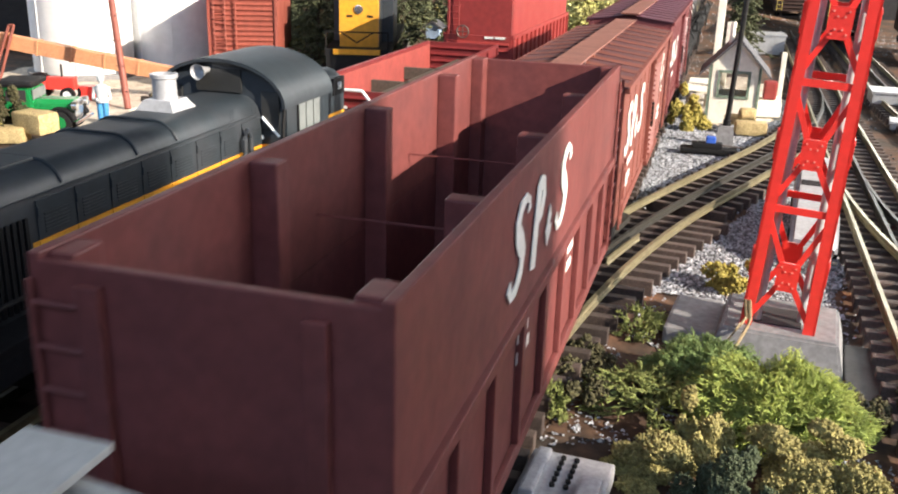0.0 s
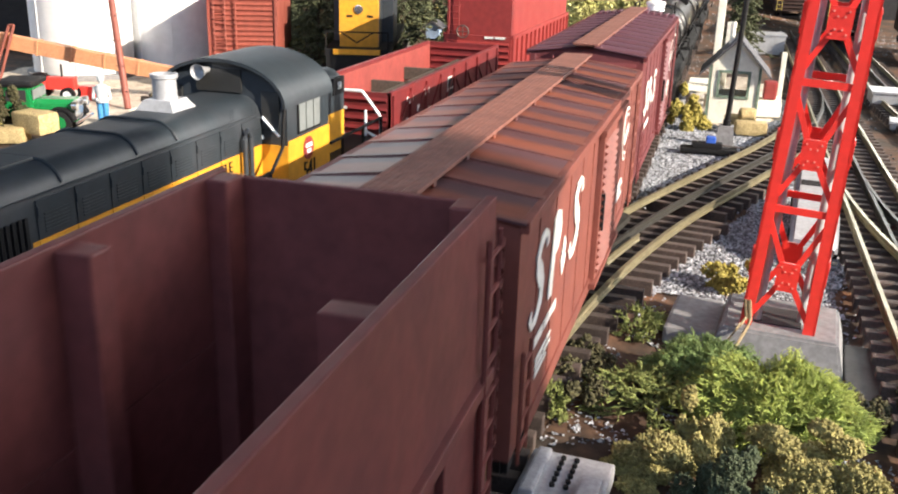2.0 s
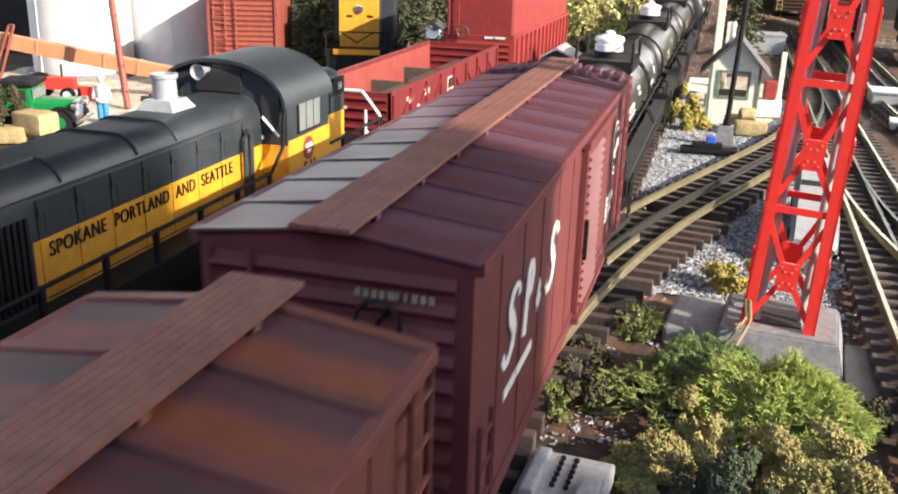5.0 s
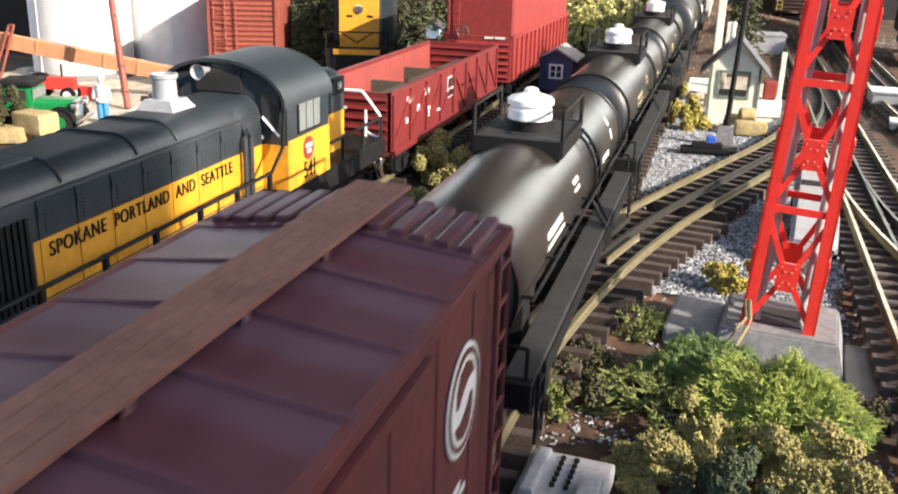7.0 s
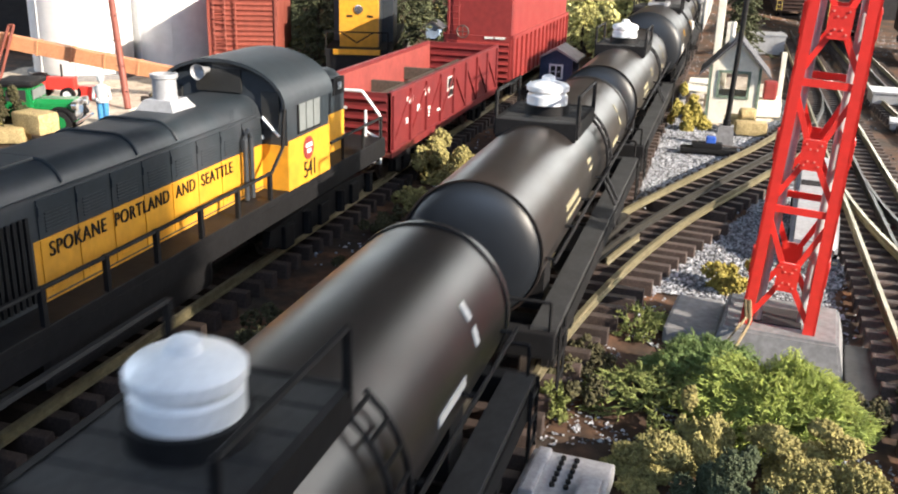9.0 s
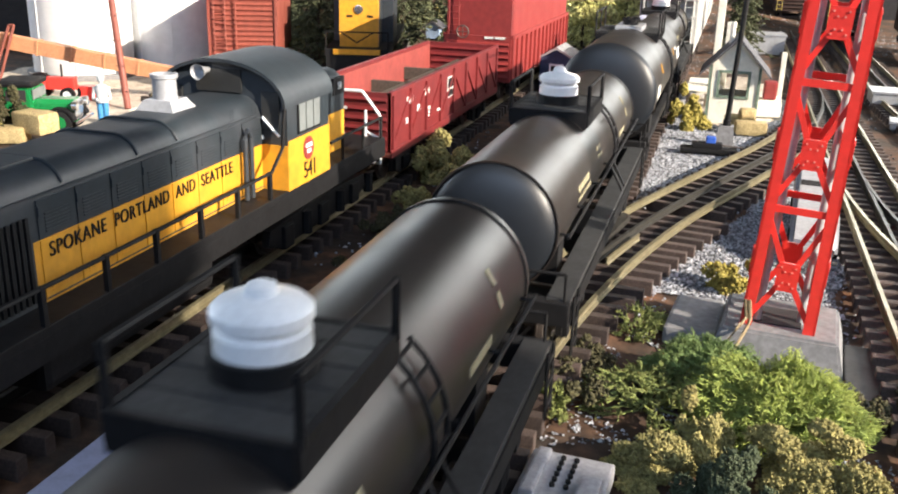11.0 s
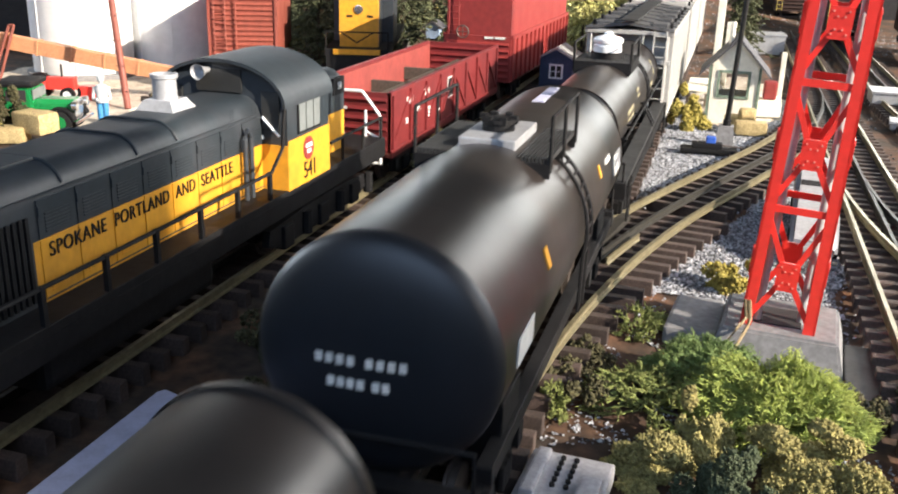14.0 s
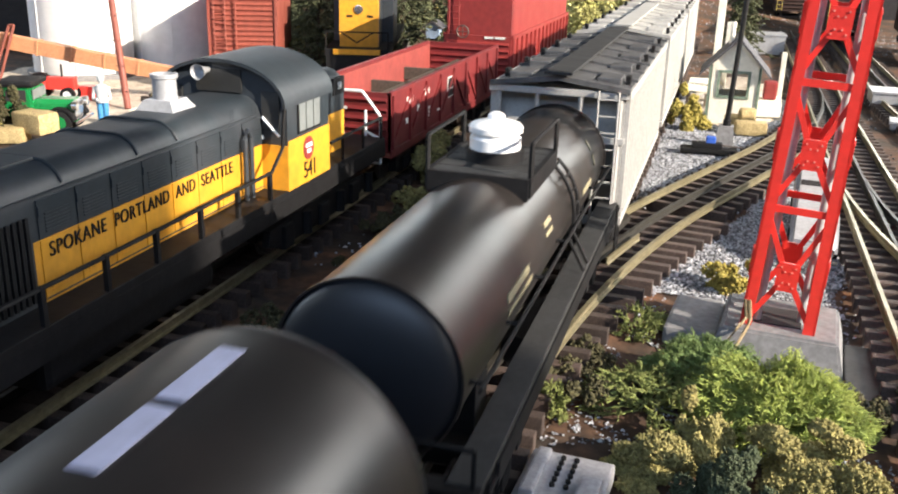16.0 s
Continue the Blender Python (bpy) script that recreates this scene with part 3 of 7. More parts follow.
def initials(owner, x, y0, z0, h, step, material):
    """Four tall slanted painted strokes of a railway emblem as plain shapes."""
    n = Vector((1, 0, 0))
    lean = 0.2
    def put(name, pts, w):
        bm = B()
        ribbon(bm, [((p[0] + lean * p[1]) * h, p[1] * h) for p in pts], [k * h * 1.85 for k in w], n, Vector((x, y0, z0)))
        part(name, bm, material, owner, "white painted swash stroke")
    def ess(o, k):
        c = [(0.50, 0.80), (0.46, 0.93), (0.32, 1.0), (0.15, 0.95), (0.06, 0.80), (0.12, 0.65), (0.24, 0.52), (0.36, 0.38), (0.34, 0.18), (0.18, 0.03), (0.0, 0.02), (-0.10, 0.18)]
        return [(o + (a - 0.15) * 1.3 * k + 0.15, b * k) for a, b in c]
    w = [0.09, 0.05, 0.06, 0.09, 0.12, 0.15, 0.16, 0.14, 0.11, 0.08, 0.06, 0.10]
    put("painted_stroke", ess(0, 1.0), w)
    o = step
    put("painted_stroke", [(o + 0.05, -0.04), (o + 0.05, 0.95)], [0.15, 0.13])
    put("painted_stroke", [(o - 0.06, 0.93), (o + 0.1, 0.98), (o + 0.3, 0.92), (o + 0.38, 0.76), (o + 0.3, 0.58), (o + 0.1, 0.5)], [0.05, 0.09, 0.11, 0.13, 0.11, 0.05])
    o = step * 1.75
    put("painted_stroke", [(o + 0.28, 0.1), (o + 0.08, 0.32), (o + 0.14, 0.46), (o + 0.22, 0.38), (o + 0.02, 0.16), (o + 0.1, 0.03), (o + 0.3, 0.2)], [0.05, 0.07, 0.05, 0.05, 0.08, 0.06, 0.04])
    put("painted_stroke", ess(step * 2.55, 1.0), w)


def bars(owner, x, y, z, rows, material, gap=0.0016, n=Vector((1, 0, 0))):
    """Small unreadable print as plain bars: rows of lengths."""
    for i, row in enumerate(rows):
        c = y
        for L in row:
            bm = B()
            zz = z - i * gap * 1.9
            box(bm, (x, c, zz), (x + 0.0003, c + L, zz + gap))
            part("print_bar", bm, material, owner)
            c += L + 0.0015


def roundel(owner, x, y, z, r, ring, inner):
    """A round painted emblem as plain discs and a swirl."""
    bm = B()
    lathe(bm, [(0, 0), (r, 0), (r, 0.0003), (0, 0.0003)], 32, Matrix.Translation((x, y, z)) @ pose(0, 0, 0, 0, 90, 0))
    part("roundel", bm, ring, owner, "white painted roundel")
    bm = B()
    lathe(bm, [(r * 0.80, 0.0003), (r * 0.90, 0.0003), (r * 0.90, 0.0005), (r * 0.80, 0.0005)], 32, Matrix.Translation((x, y, z)) @ pose(0, 0, 0, 0, 90, 0))
    part("roundel_ring", bm, inner, owner)
    for k in (-1, 1):
        bm = B()
        pts = [(-0.42, 0.02), (-0.36, 0.22), (-0.16, 0.42), (0.10, 0.50), (0.32, 0.46), (0.50, 0.34)]
        ribbon(bm, [(k * u * r, k * v * r) for u, v in pts], [r * w for w in (0.06, 0.26, 0.40, 0.36, 0.24, 0.05)], Vector((1, 0, 0)), Vector((x + 0.0003, y, z)))
        part("roundel_comma", bm, inner, owner)


def boxcar(label, L, W, eave, peak, body, roofm, walk_boards, door_y, door_w, ribs, letters, seed):
    car = thing("boxcar", label, "boxcar", "cars of the freight train")
    h = W / 2
    bm = B()
    prism(bm, [(-h, 0.0205), (h, 0.0205), (h, eave - 0.001), (0, peak - 0.0012), (-h, eave - 0.001)], "y", -L / 2, L / 2)
    part("body", bm, body, car)
    # side sill and top plate
    for s in (-1, 1):
        bm = B()
        box(bm, (s * h - 0.0004, -L / 2 + 0.02, 0.0185), (s * h + 0.0006, L / 2 - 0.02, 0.0235))
        part("side_sill", bm, body, car)
        bm = B()
        box(bm, (s * (h + 0.0009) - 0.0012, -L / 2 - 0.0006, eave - 0.0028), (s * (h + 0.0009) + 0.0012, L / 2 + 0.0006, eave), r=0.0003)
        part("eave_plate", bm, body, car)
        # rivet-seam strips on the side panels
        for k in range(1, 11):
            y = -L / 2 + L * k / 11
            if abs(y - door_y) < door_w / 2 + 0.006:
                continue
            bm = B()
            box(bm, (s * h - 0.0002, y - 0.0008, 0.024), (s * h + 0.00025, y + 0.0008, eave - 0.003))
            part("panel_seam", bm, body, car)
    # roof panels with raised seams
    n = 12
    for s in (-1, 1):
        for k in range(n):
            y0, y1 = -L / 2 + L * k / n, -L / 2 + L * (k + 1) / n
            bm = B()
            prism(bm, [(0, peak - 0.0006), (s * (h + 0.0012), eave - 0.0002), (s * (h + 0.0012), eave - 0.001), (0, peak - 0.0016)], "y", y0 + 0.0003, y1 - 0.0003)
            part("roof_panel", bm, roofm, car)
        for k in range(n + 1):
            y = -L / 2 + L * k / n
            bm = B()
            prism(bm, [(s * 0.004, peak - 0.00042), (s * (h + 0.0013), eave + 0.00002), (s * (h + 0.0013), eave - 0.0006), (s * 0.004, peak - 0.001)], "y", y - 0.0016, y + 0.0016)
            part("roof_rib", bm, roofm, car)
    if seed == 2:
        for s in (-1, 1):
            for k in range(5):
                x = s * (0.0075 + k * 0.0048)
                zz = peak - (peak - eave) * abs(x) / h
                bm = B()
                box(bm, (x - 0.0015, L / 2 - L / n + 0.001, zz - 0.001), (x + 0.0015, L / 2 + 0.0012, zz + 0.0014), r=0.0005)
                part("end_panel_ridge", bm, roofm, car)
    # running board of long planks
    nb, bw = walk_boards
    for k in range(nb):
        x = (k - (nb - 1) / 2) * bw
        bm = B()
        box(bm, (x - bw * 0.475, -L / 2 - 0.006, peak + 0.0005), (x + bw * 0.475, L / 2 + 0.006, peak + 0.0016), r=0.0002)
        part("running_board_plank", bm, M["roofwalk"], car, "brown running board plank")
    for k in range(9):
        y = -L / 2 + 0.01 + (L - 0.02) * k / 8
        bm = B()
        box(bm, (-nb * bw * 0.47, y - 0.0012, peak - 0.001), (nb * bw * 0.47, y + 0.0012, peak + 0.0005))
        part("running_board_saddle", bm, roofm, car)
    # doors with ribs, tracks and handles
    for s in (-1, 1):
        bm = B()
        box(bm, (min(s * h, s * (h + 0.0022)), door_y - door_w / 2, 0.0225), (max(s * h, s * (h + 0.0022)), door_y + door_w / 2, eave - 0.006), r=0.0003)
        door = part("door", bm, body, car, "sliding door with pressed ribs")
        for k in range(ribs):
            z = 0.026 + (eave - 0.036) * k / (ribs - 1)
            bm = B()
            prism(bm, [(s * (h + 0.002), z - 0.0011), (s * (h + 0.0034), z), (s * (h + 0.002), z + 0.0011)], "y", door_y - door_w / 2 + 0.002, door_y + door_w / 2 - 0.002)
            part("door_rib", bm, body, door)
        bm = B()
        box(bm, (s * (h + 0.0024) - 0.0006, door_y - door_w / 2 + 0.002, 0.042), (s * (h + 0.0024) + 0.0012, door_y - door_w / 2 + 0.0035, 0.056))
        part("door_handle", bm, M["black"], door)
        for z in (eave - 0.0058, 0.0203):
            bm = B()
            box(bm, (s * h - 0.0005, door_y - door_w / 2 - 0.003, z), (s * h + 0.003 * s if s > 0 else s * h + 0.0005, door_y + door_w * 1.35, z + 0.0022)) if s > 0 else box(bm, (-h - 0.003, door_y - door_w / 2 - 0.003, z), (-h + 0.0005, door_y + door_w * 1.35, z + 0.0022))
            part("door_track", bm, body, car)
        ladder(car, "side_ladder", s * (h + 0.0018), -s * (L / 2 - 0.007) if s < 0 else L / 2 - 0.007, 0.019, eave - 0.002, 8, 0.0095, body)
        ladder(car, "side_ladder", s * (h + 0.0018), -(L / 2 - 0.007), 0.019, 0.05, 4, 0.0095, body)
    # pressed ribs on the ends and end ladders
    for e in (-1, 1):
        for k in range(11):
            z = 0.026 + (eave - 0.032) * k / 10
            bm = B()
            prism(bm, [(e * (L / 2), z - 0.0019), (e * (L / 2 + 0.0018), z), (e * (L / 2), z + 0.0019)], "x", -h + 0.0035, h - 0.0035)
            part("end_rib", bm, body, car)
        ladder(car, "end_ladder", e * (h - 0.008), e * (L / 2 + 0.0026), 0.02, eave - 0.002, 8, 0.0095, body, axis="x")
        bm = B()
        lathe(bm, [(0.0046, -0.0004), (0.0052, 0), (0.0046, 0.0004), (0.0042, 0)], 16, pose(-0.012 * e, e * (L / 2 + 0.006), eave - 0.013, 90, 0, 0))
        rod(bm, (-0.012 * e, e * L / 2, eave - 0.013), (-0.012 * e, e * (L / 2 + 0.006), eave - 0.013), 0.0006)
        part("brake_wheel", bm, M["black"], car)
    bm = B()
    box(bm, (-0.006, -L / 2 + 0.004, 0.013), (0.006, L / 2 - 0.004, 0.0205))
    box(bm, (-0.024, -0.03, 0.011), (-0.010, 0.015, 0.0205))
    part("underframe", bm, M["black"], car)
    letters(car, h + 0.0003)
    running_gear(car, L, 0.038)
    return car


def box1_letters(car, x):
    initials(car, x, -0.112, 0.0500, 0.0220, 1.05, M["white"])
    roundel(car, x, 0.0915, 0.0608, 0.0122, M["white"], M["oxide"])
    bars(car, x, -0.108, 0.042, [[0.012, 0.018]], M["white"], 0.0026)
    bars(car, x, 0.072, 0.040, [[0.016], [0.010, 0.008], [0.014], [0.012, 0.005]], M["white"], 0.0012)
    bars(car, x, -0.104, 0.036, [[0.014, 0.006], [0.01, 0.01], [0.016]], M["white"], 0.0012)


def box2_letters(car, x):
    initials(car, x, -0.100, 0.0510, 0.0172, 1.15, M["white"])
    roundel(car, x, 0.0985, 0.0610, 0.0115, M["white"], M["maroon"])
    bars(car, x, -0.100, 0.042, [[0.012, 0.018]], M["white"], 0.0026)
    bars(car, x, 0.080, 0.042, [[0.018], [0.012, 0.008], [0.014], [0.016], [0.01]], M["white"], 0.0012)
    for k, w in enumerate((0.0022, 0.0022, 0.0022, 0.0022, 0.003, 0.0012, 0.0012, 0.0022, 0.0022, 0.0022)):
        bm = B()
        box(bm, (0.006 + k * 0.0017, -0.258 / 2 - 0.0026, 0.0775), (0.006 + k * 0.0017 + w * 0.5, -0.258 / 2 - 0.0021, 0.0791))
        part("print_bar", bm, M["faded"], car)


def gondola():
    """High-sided chip gondola: ribbed steel lower side, plank-like upper boards, open top."""
    L, W, top = 0.266, 0.0604, 0.0970
    h = W / 2
    car = thing("gondola", "worn brown high-sided open gondola with inside posts", "gondola car", "cars of the freight train")
    m = M["gon"]
    bm = B()
    box(bm, (-h, -L / 2, 0.0205), (h, L / 2, 0.0235))
    part("floor_plate", bm, M["maroon"], car)
    for s in (-1, 1):
        x0, x1 = sorted((s * h, s * (h - 0.0018)))
        bm = B()
        box(bm, (x0, -L / 2, 0.0235), (x1, L / 2, 0.0600))
        part("lower_side", bm, m, car)
        x0, x1 = sorted((s * (h + 0.0006), s * (h - 0.0016)))
        bm = B()
        box(bm, (x0, -L / 2, 0.0600), (x1, L / 2, top), r=0.0004)
        part("upper_side", bm, m, car)
        bm = B()
        box(bm, (min(s * h, s * (h + 0.0022)), -L / 2, 0.0580), (max(s * h, s * (h + 0.0022)), L / 2, 0.0612), r=0.0004)
        part("side_ledge", bm, m, car)
        bm = B()
        box(bm, (min(s * h, s * (h + 0.0018)), -L / 2, 0.0205), (max(s * h, s * (h + 0.0018)), L / 2, 0.0245), r=0.0004)
        part("side_sill", bm, m, car)
        for k in range(10):
            y = -L / 2 + 0.006 + (L - 0.012) * k / 9
            bm = B()
            box(bm, (min(s * h, s * (h + 0.0018)), y - 0.0018, 0.0245), (max(s * h, s * (h + 0.0018)), y + 0.0018, 0.058), r=0.0003)
            part("side_post", bm, m, car)
        for y in (-0.062, 0.008, 0.080):
            bm = B()
            x0, x1 = sorted((s * (h - 0.0016), s * (h - (0.0085 if s < 0 else 0.0130))))
            box(bm, (x0, y - 0.0028, 0.0235), (x1, y + 0.0028, top - 0.0008 if s < 0 else top - 0.0045), r=0.0005)
            part("inside_post", bm, m, car)
    for e in (-1, 1):
        bm = B()
        y0, y1 = sorted((e * L / 2, e * (L / 2 - 0.002)))
        box(bm, (-h, y0, 0.0235), (h, y1, top - 0.0012), r=0.0004)
        part("end_wall", bm, m, car)
        for s in (-1, 1):
            bm = B()
            y0, y1 = sorted((e * (L / 2 - 0.002), e * (L / 2 - 0.0095)))
            x0, x1 = sorted((s * (h - 0.0016), s * (h - 0.0065)))
            box(bm, (x0, y0, 0.0235), (x1, y1, top - 0.0004), r=0.0005)
            part("corner_post", bm, m, car)
        for x in (-0.019, 0.019):
            bm = B()
            y0, y1 = sorted((e * L / 2, e * (L / 2 + 0.0018)))
            box(bm, (x - 0.002, y0, 0.0235), (x + 0.002, y1, top - 0.004), r=0.0004)
            part("end_post", bm, m, car)
        ladder(car, "end_ladder", -0.0255 * (-e), e * (L / 2 + 0.0012), 0.024, top - 0.004, 9, 0.009, m, axis="x")
    ladder(car, "side_ladder", h + 0.0020, L / 2 - 0.006, 0.022, top - 0.006, 9, 0.0085, m)
    for y in (-0.03, 0.045):
        bm = B()
        rod(bm, (-h + 0.002, y, 0.074), (h - 0.002, y, 0.074), 0.0003, 6)
        part("tie_rod", bm, m, car)
    initials(car, h + 0.0009, -0.058, 0.0690, 0.0205, 1.08, M["white"])
    bars(car, h + 0.0003, 0.020, 0.052, [[0.014], [0.012]], M["white"], 0.0028)
    bars(car, h + 0.0003, -0.045, 0.052, [[0.012], [0.014]], M["white"], 0.0028)
    bars(car, h + 0.0003, -0.10, 0.034, [[0.012], [0.009, 0.006]], M["white"], 0.002)
    bm = B()
    box(bm, (-0.006, -L / 2 + 0.004, 0.013), (0.006, L / 2 - 0.004, 0.0205))
    part("underframe", bm, M["black"], car)
    running_gear(car, L, 0.038)
    return car


def tank_shell(bm, L, r, z, n=48):
    d = r * 0.30
    prof = [(0, -L / 2)]
    for k in range(1, 9):
        a = k / 8 * math.pi / 2
        prof.append((r * math.sin(a), -L / 2 + d * (1 - math.cos(a))))
    prof += [(r, L / 2 - d)]
    for k in range(7, -1, -1):
        a = k / 8 * math.pi / 2
        prof.append((r * math.sin(a), L / 2 - d * (1 - math.cos(a))))
    lathe(bm, prof, n, Matrix.Translation((0, 0, z)) @ pose(0, 0, 0, -90, 0, 0))


def domed_tank_car(ink):
    L, r, zc = 0.240, 0.0228, 0.0495
    F = 0.248
    car = thing("tank_car", "black domed tank car with a white dome cap", "tank car", "domed tank cars of the freight train")
    bm = B()
    lathe(bm, [(r, -L / 2 + 0.0045), (r, L / 2 - 0.0045)], 56, Matrix.Translation((0, 0, zc)) @ pose(0, 0, 0, -90, 0, 0))
    part("tank", bm, M["tank"], car, "satin black tank shell", smooth=True)
    for e in (-1, 1):
        bm = B()
        prof = [(r + 0.0003, 0), (r + 0.0003, 0.0012)] + [(r * math.cos(a), 0.0012 + 0.0075 * math.sin(a)) for a in [k / 8 * math.pi / 2 for k in range(9)]]
        lathe(bm, prof, 48, Matrix.Translation((0, e * (L / 2 - 0.0055), zc)) @ pose(0, 0, 0, -90 * e, 0, 0))
        part("tank_end", bm, M["tank_end"], car, "domed black tank end", smooth=True)
    for y in (-0.1165, 0.1165):
        bm = B()
        lathe(bm, [(r, -0.001), (r + 0.0006, -0.001), (r + 0.0006, 0.001), (r, 0.001)], 48, Matrix.Translation((0, y, zc)) @ pose(0, 0, 0, -90, 0, 0))
        part("tank_band", bm, M["tank"], car, smooth=True)
    top = zc + r
    # dome, cap and its platform
    bm = B()
    lathe(bm, [(0.0098, top - 0.008), (0.0098, top + 0.0052), (0.0, top + 0.0052)], 28)
    part("dome", bm, M["black"], car, smooth=True)
    bm = B()
    lathe(bm, [(0, top + 0.0045), (0.0080, top + 0.0045), (0.0086, top + 0.0052), (0.0086, top + 0.0088), (0.0078, top + 0.0094), (0.0079, top + 0.0103), (0.0090, top + 0.0108), (0.0090, top + 0.0126), (0.0080, top + 0.0136), (0.0030, top + 0.0150), (0.0026, top + 0.0166), (0.0014, top + 0.0172), (0.0, top + 0.0173)], 32)
    part("dome_cap", bm, M["cap"], car, "white painted dome cap", smooth=True)
    for k in range(5):
        bm = B()
        y = -0.0175 + k * 0.0088
        box(bm, (-0.0165, y - 0.0041, top - 0.0006), (0.0165, y + 0.0041, top + 0.0012), r=0.0002)
        part("deck_plank", bm, M["frame"], car, "dark grey deck plank")
    for s in (-1, 1):
        bm = B()
        box(bm, (s * 0.0165 - 0.0008, -0.0222, top - 0.005), (s * 0.0165 + 0.0008, 0.0222, top + 0.0014))
        part("deck_beam", bm, M["black"], car)
        bm = B()
        box(bm, (-0.0165, s * 0.0222 - 0.0008, top - 0.006), (0.0165, s * 0.0222 + 0.0008, top + 0.0014))
        part("deck_beam", bm, M["black"], car)
        for y in (-0.021, 0.021):
            bm = B()
            rod(bm, (s * 0.0168, y, top), (s * 0.0168, y, top + 0.0125), 0.0009, 6)
            part("deck_post", bm, M["black"], car)
        bm = B()
        rod(bm, (s * 0.0168, -0.021, top + 0.0123), (s * 0.0168, 0.021, top + 0.0123), 0.0007, 6)
        part("deck_rail", bm, M["black"], car)
        # curved ladder down the flank
        for k in (-0.0045, 0.0045):
            bm = B()
            pts = [(s * (r + 0.0022) * math.sin(a), zc + (r + 0.0022) * math.cos(a)) for a in np.linspace(0.7, 1.9, 7)] + [(s * 0.030, 0.030)]
            bent(bm, [(p[0], k + 0.026, p[1]) for p in pts], 0.0007)
            part("ladder_rail", bm, M["black"], car)
        for a in np.linspace(0.75, 1.85, 6):
            bm = B()
            rod(bm, (s * (r + 0.0022) * math.sin(a), 0.0215, zc + (r + 0.0022) * math.cos(a)), (s * (r + 0.0022) * math.sin(a), 0.0305, zc + (r + 0.0022) * math.cos(a)), 0.0005, 5)
            part("ladder_rung", bm, M["black"], car)
        # flank handrail and its stanchions
        bm = B()
        rod(bm, (s * (r + 0.0035), -L / 2 + 0.006, zc - 0.002), (s * (r + 0.0035), L / 2 - 0.006, zc - 0.002), 0.0006, 6)
        for y in np.linspace(-L / 2 + 0.01, L / 2 - 0.01, 7):
            rod(bm, (s * (r - 0.001), y, zc - 0.002), (s * (r + 0.0037), y, zc - 0.002), 0.0006, 5)
        part("handrail", bm, M["black"], car)
        # running board along the frame, end steps
        bm = B()
        box(bm, (min(s * 0.0215, s * 0.0300), -F / 2, 0.0270), (max(s * 0.0215, s * 0.0300), F / 2, 0.0290), r=0.0003)
        part("running_board", bm, M["frame"], car, "dark grey side running board")
        bm = B()
        box(bm, (min(s * 0.0285, s * 0.0305), -F / 2, 0.0205), (max(s * 0.0285, s * 0.0305), F / 2, 0.0268))
        part("side_sill", bm, M["black"], car)
        for e in (-1, 1):
            ladder(car, "corner_step", s * 0.0312, e * (F / 2 - 0.006), 0.008, 0.030, 3, 0.009, M["black"])
        # air tank and rods below
    bm = B()
    rod(bm, (0.016, -0.025, 0.016), (0.016, 0.012, 0.016), 0.0055, 14)
    part("air_reservoir", bm, M["black"], car)
    for e in (-1, 1):
        bm = B()
        box(bm, (-0.030, e * F / 2 - 0.003, 0.0200), (0.030, e * F / 2 + 0.003, 0.0285), r=0.0004)
        part("end_sill", bm, M["black"], car)
        bm = B()
        box(bm, (-0.019, e * 0.083 - 0.006, 0.0205), (0.019, e * 0.083 + 0.006, zc - 0.012))
        part("tank_saddle", bm, M["black"], car)
        bm = B()
        rod(bm, (-0.028, e * F / 2, 0.038), (0.028, e * F / 2, 0.038), 0.0006, 6)
        for x in (-0.028, 0.028):
            rod(bm, (x, e * F / 2, 0.0285), (x, e * F / 2, 0.038), 0.0006, 6)
        part("end_rail", bm, M["black"], car)
    bm = B()
    box(bm, (-0.006, -F / 2 + 0.004, 0.013), (0.006, F / 2 - 0.004, 0.0230))
    part("underframe", bm, M["black"], car)
    flank = lambda a: (r + 0.0001) * math.sin(a)
    for y, L2, a, hh in ((-0.072, 0.026, 1.40, 0.0024), (-0.072, 0.030, 1.58, 0.0014), (-0.018, 0.010, 1.2, 0.0018), (-0.018, 0.010, 1.34, 0.0014), (0.085, 0.003, 1.0, 0.0045), (0.085, 0.003, 1.28, 0.0045), (0.055, 0.02, 1.55, 0.0024)):
        bm = B()
        box(bm, (0, y, -hh / 2), (0.0003, y + L2, hh / 2), Matrix.Translation((r * math.sin(a), 0, zc + r * math.cos(a))) @ pose(0, 0, 0, 0, math.degrees(a) - 90, 0))
        part("print_bar", bm, ink, car)
    running_gear(car, F, 0.042)
    return car


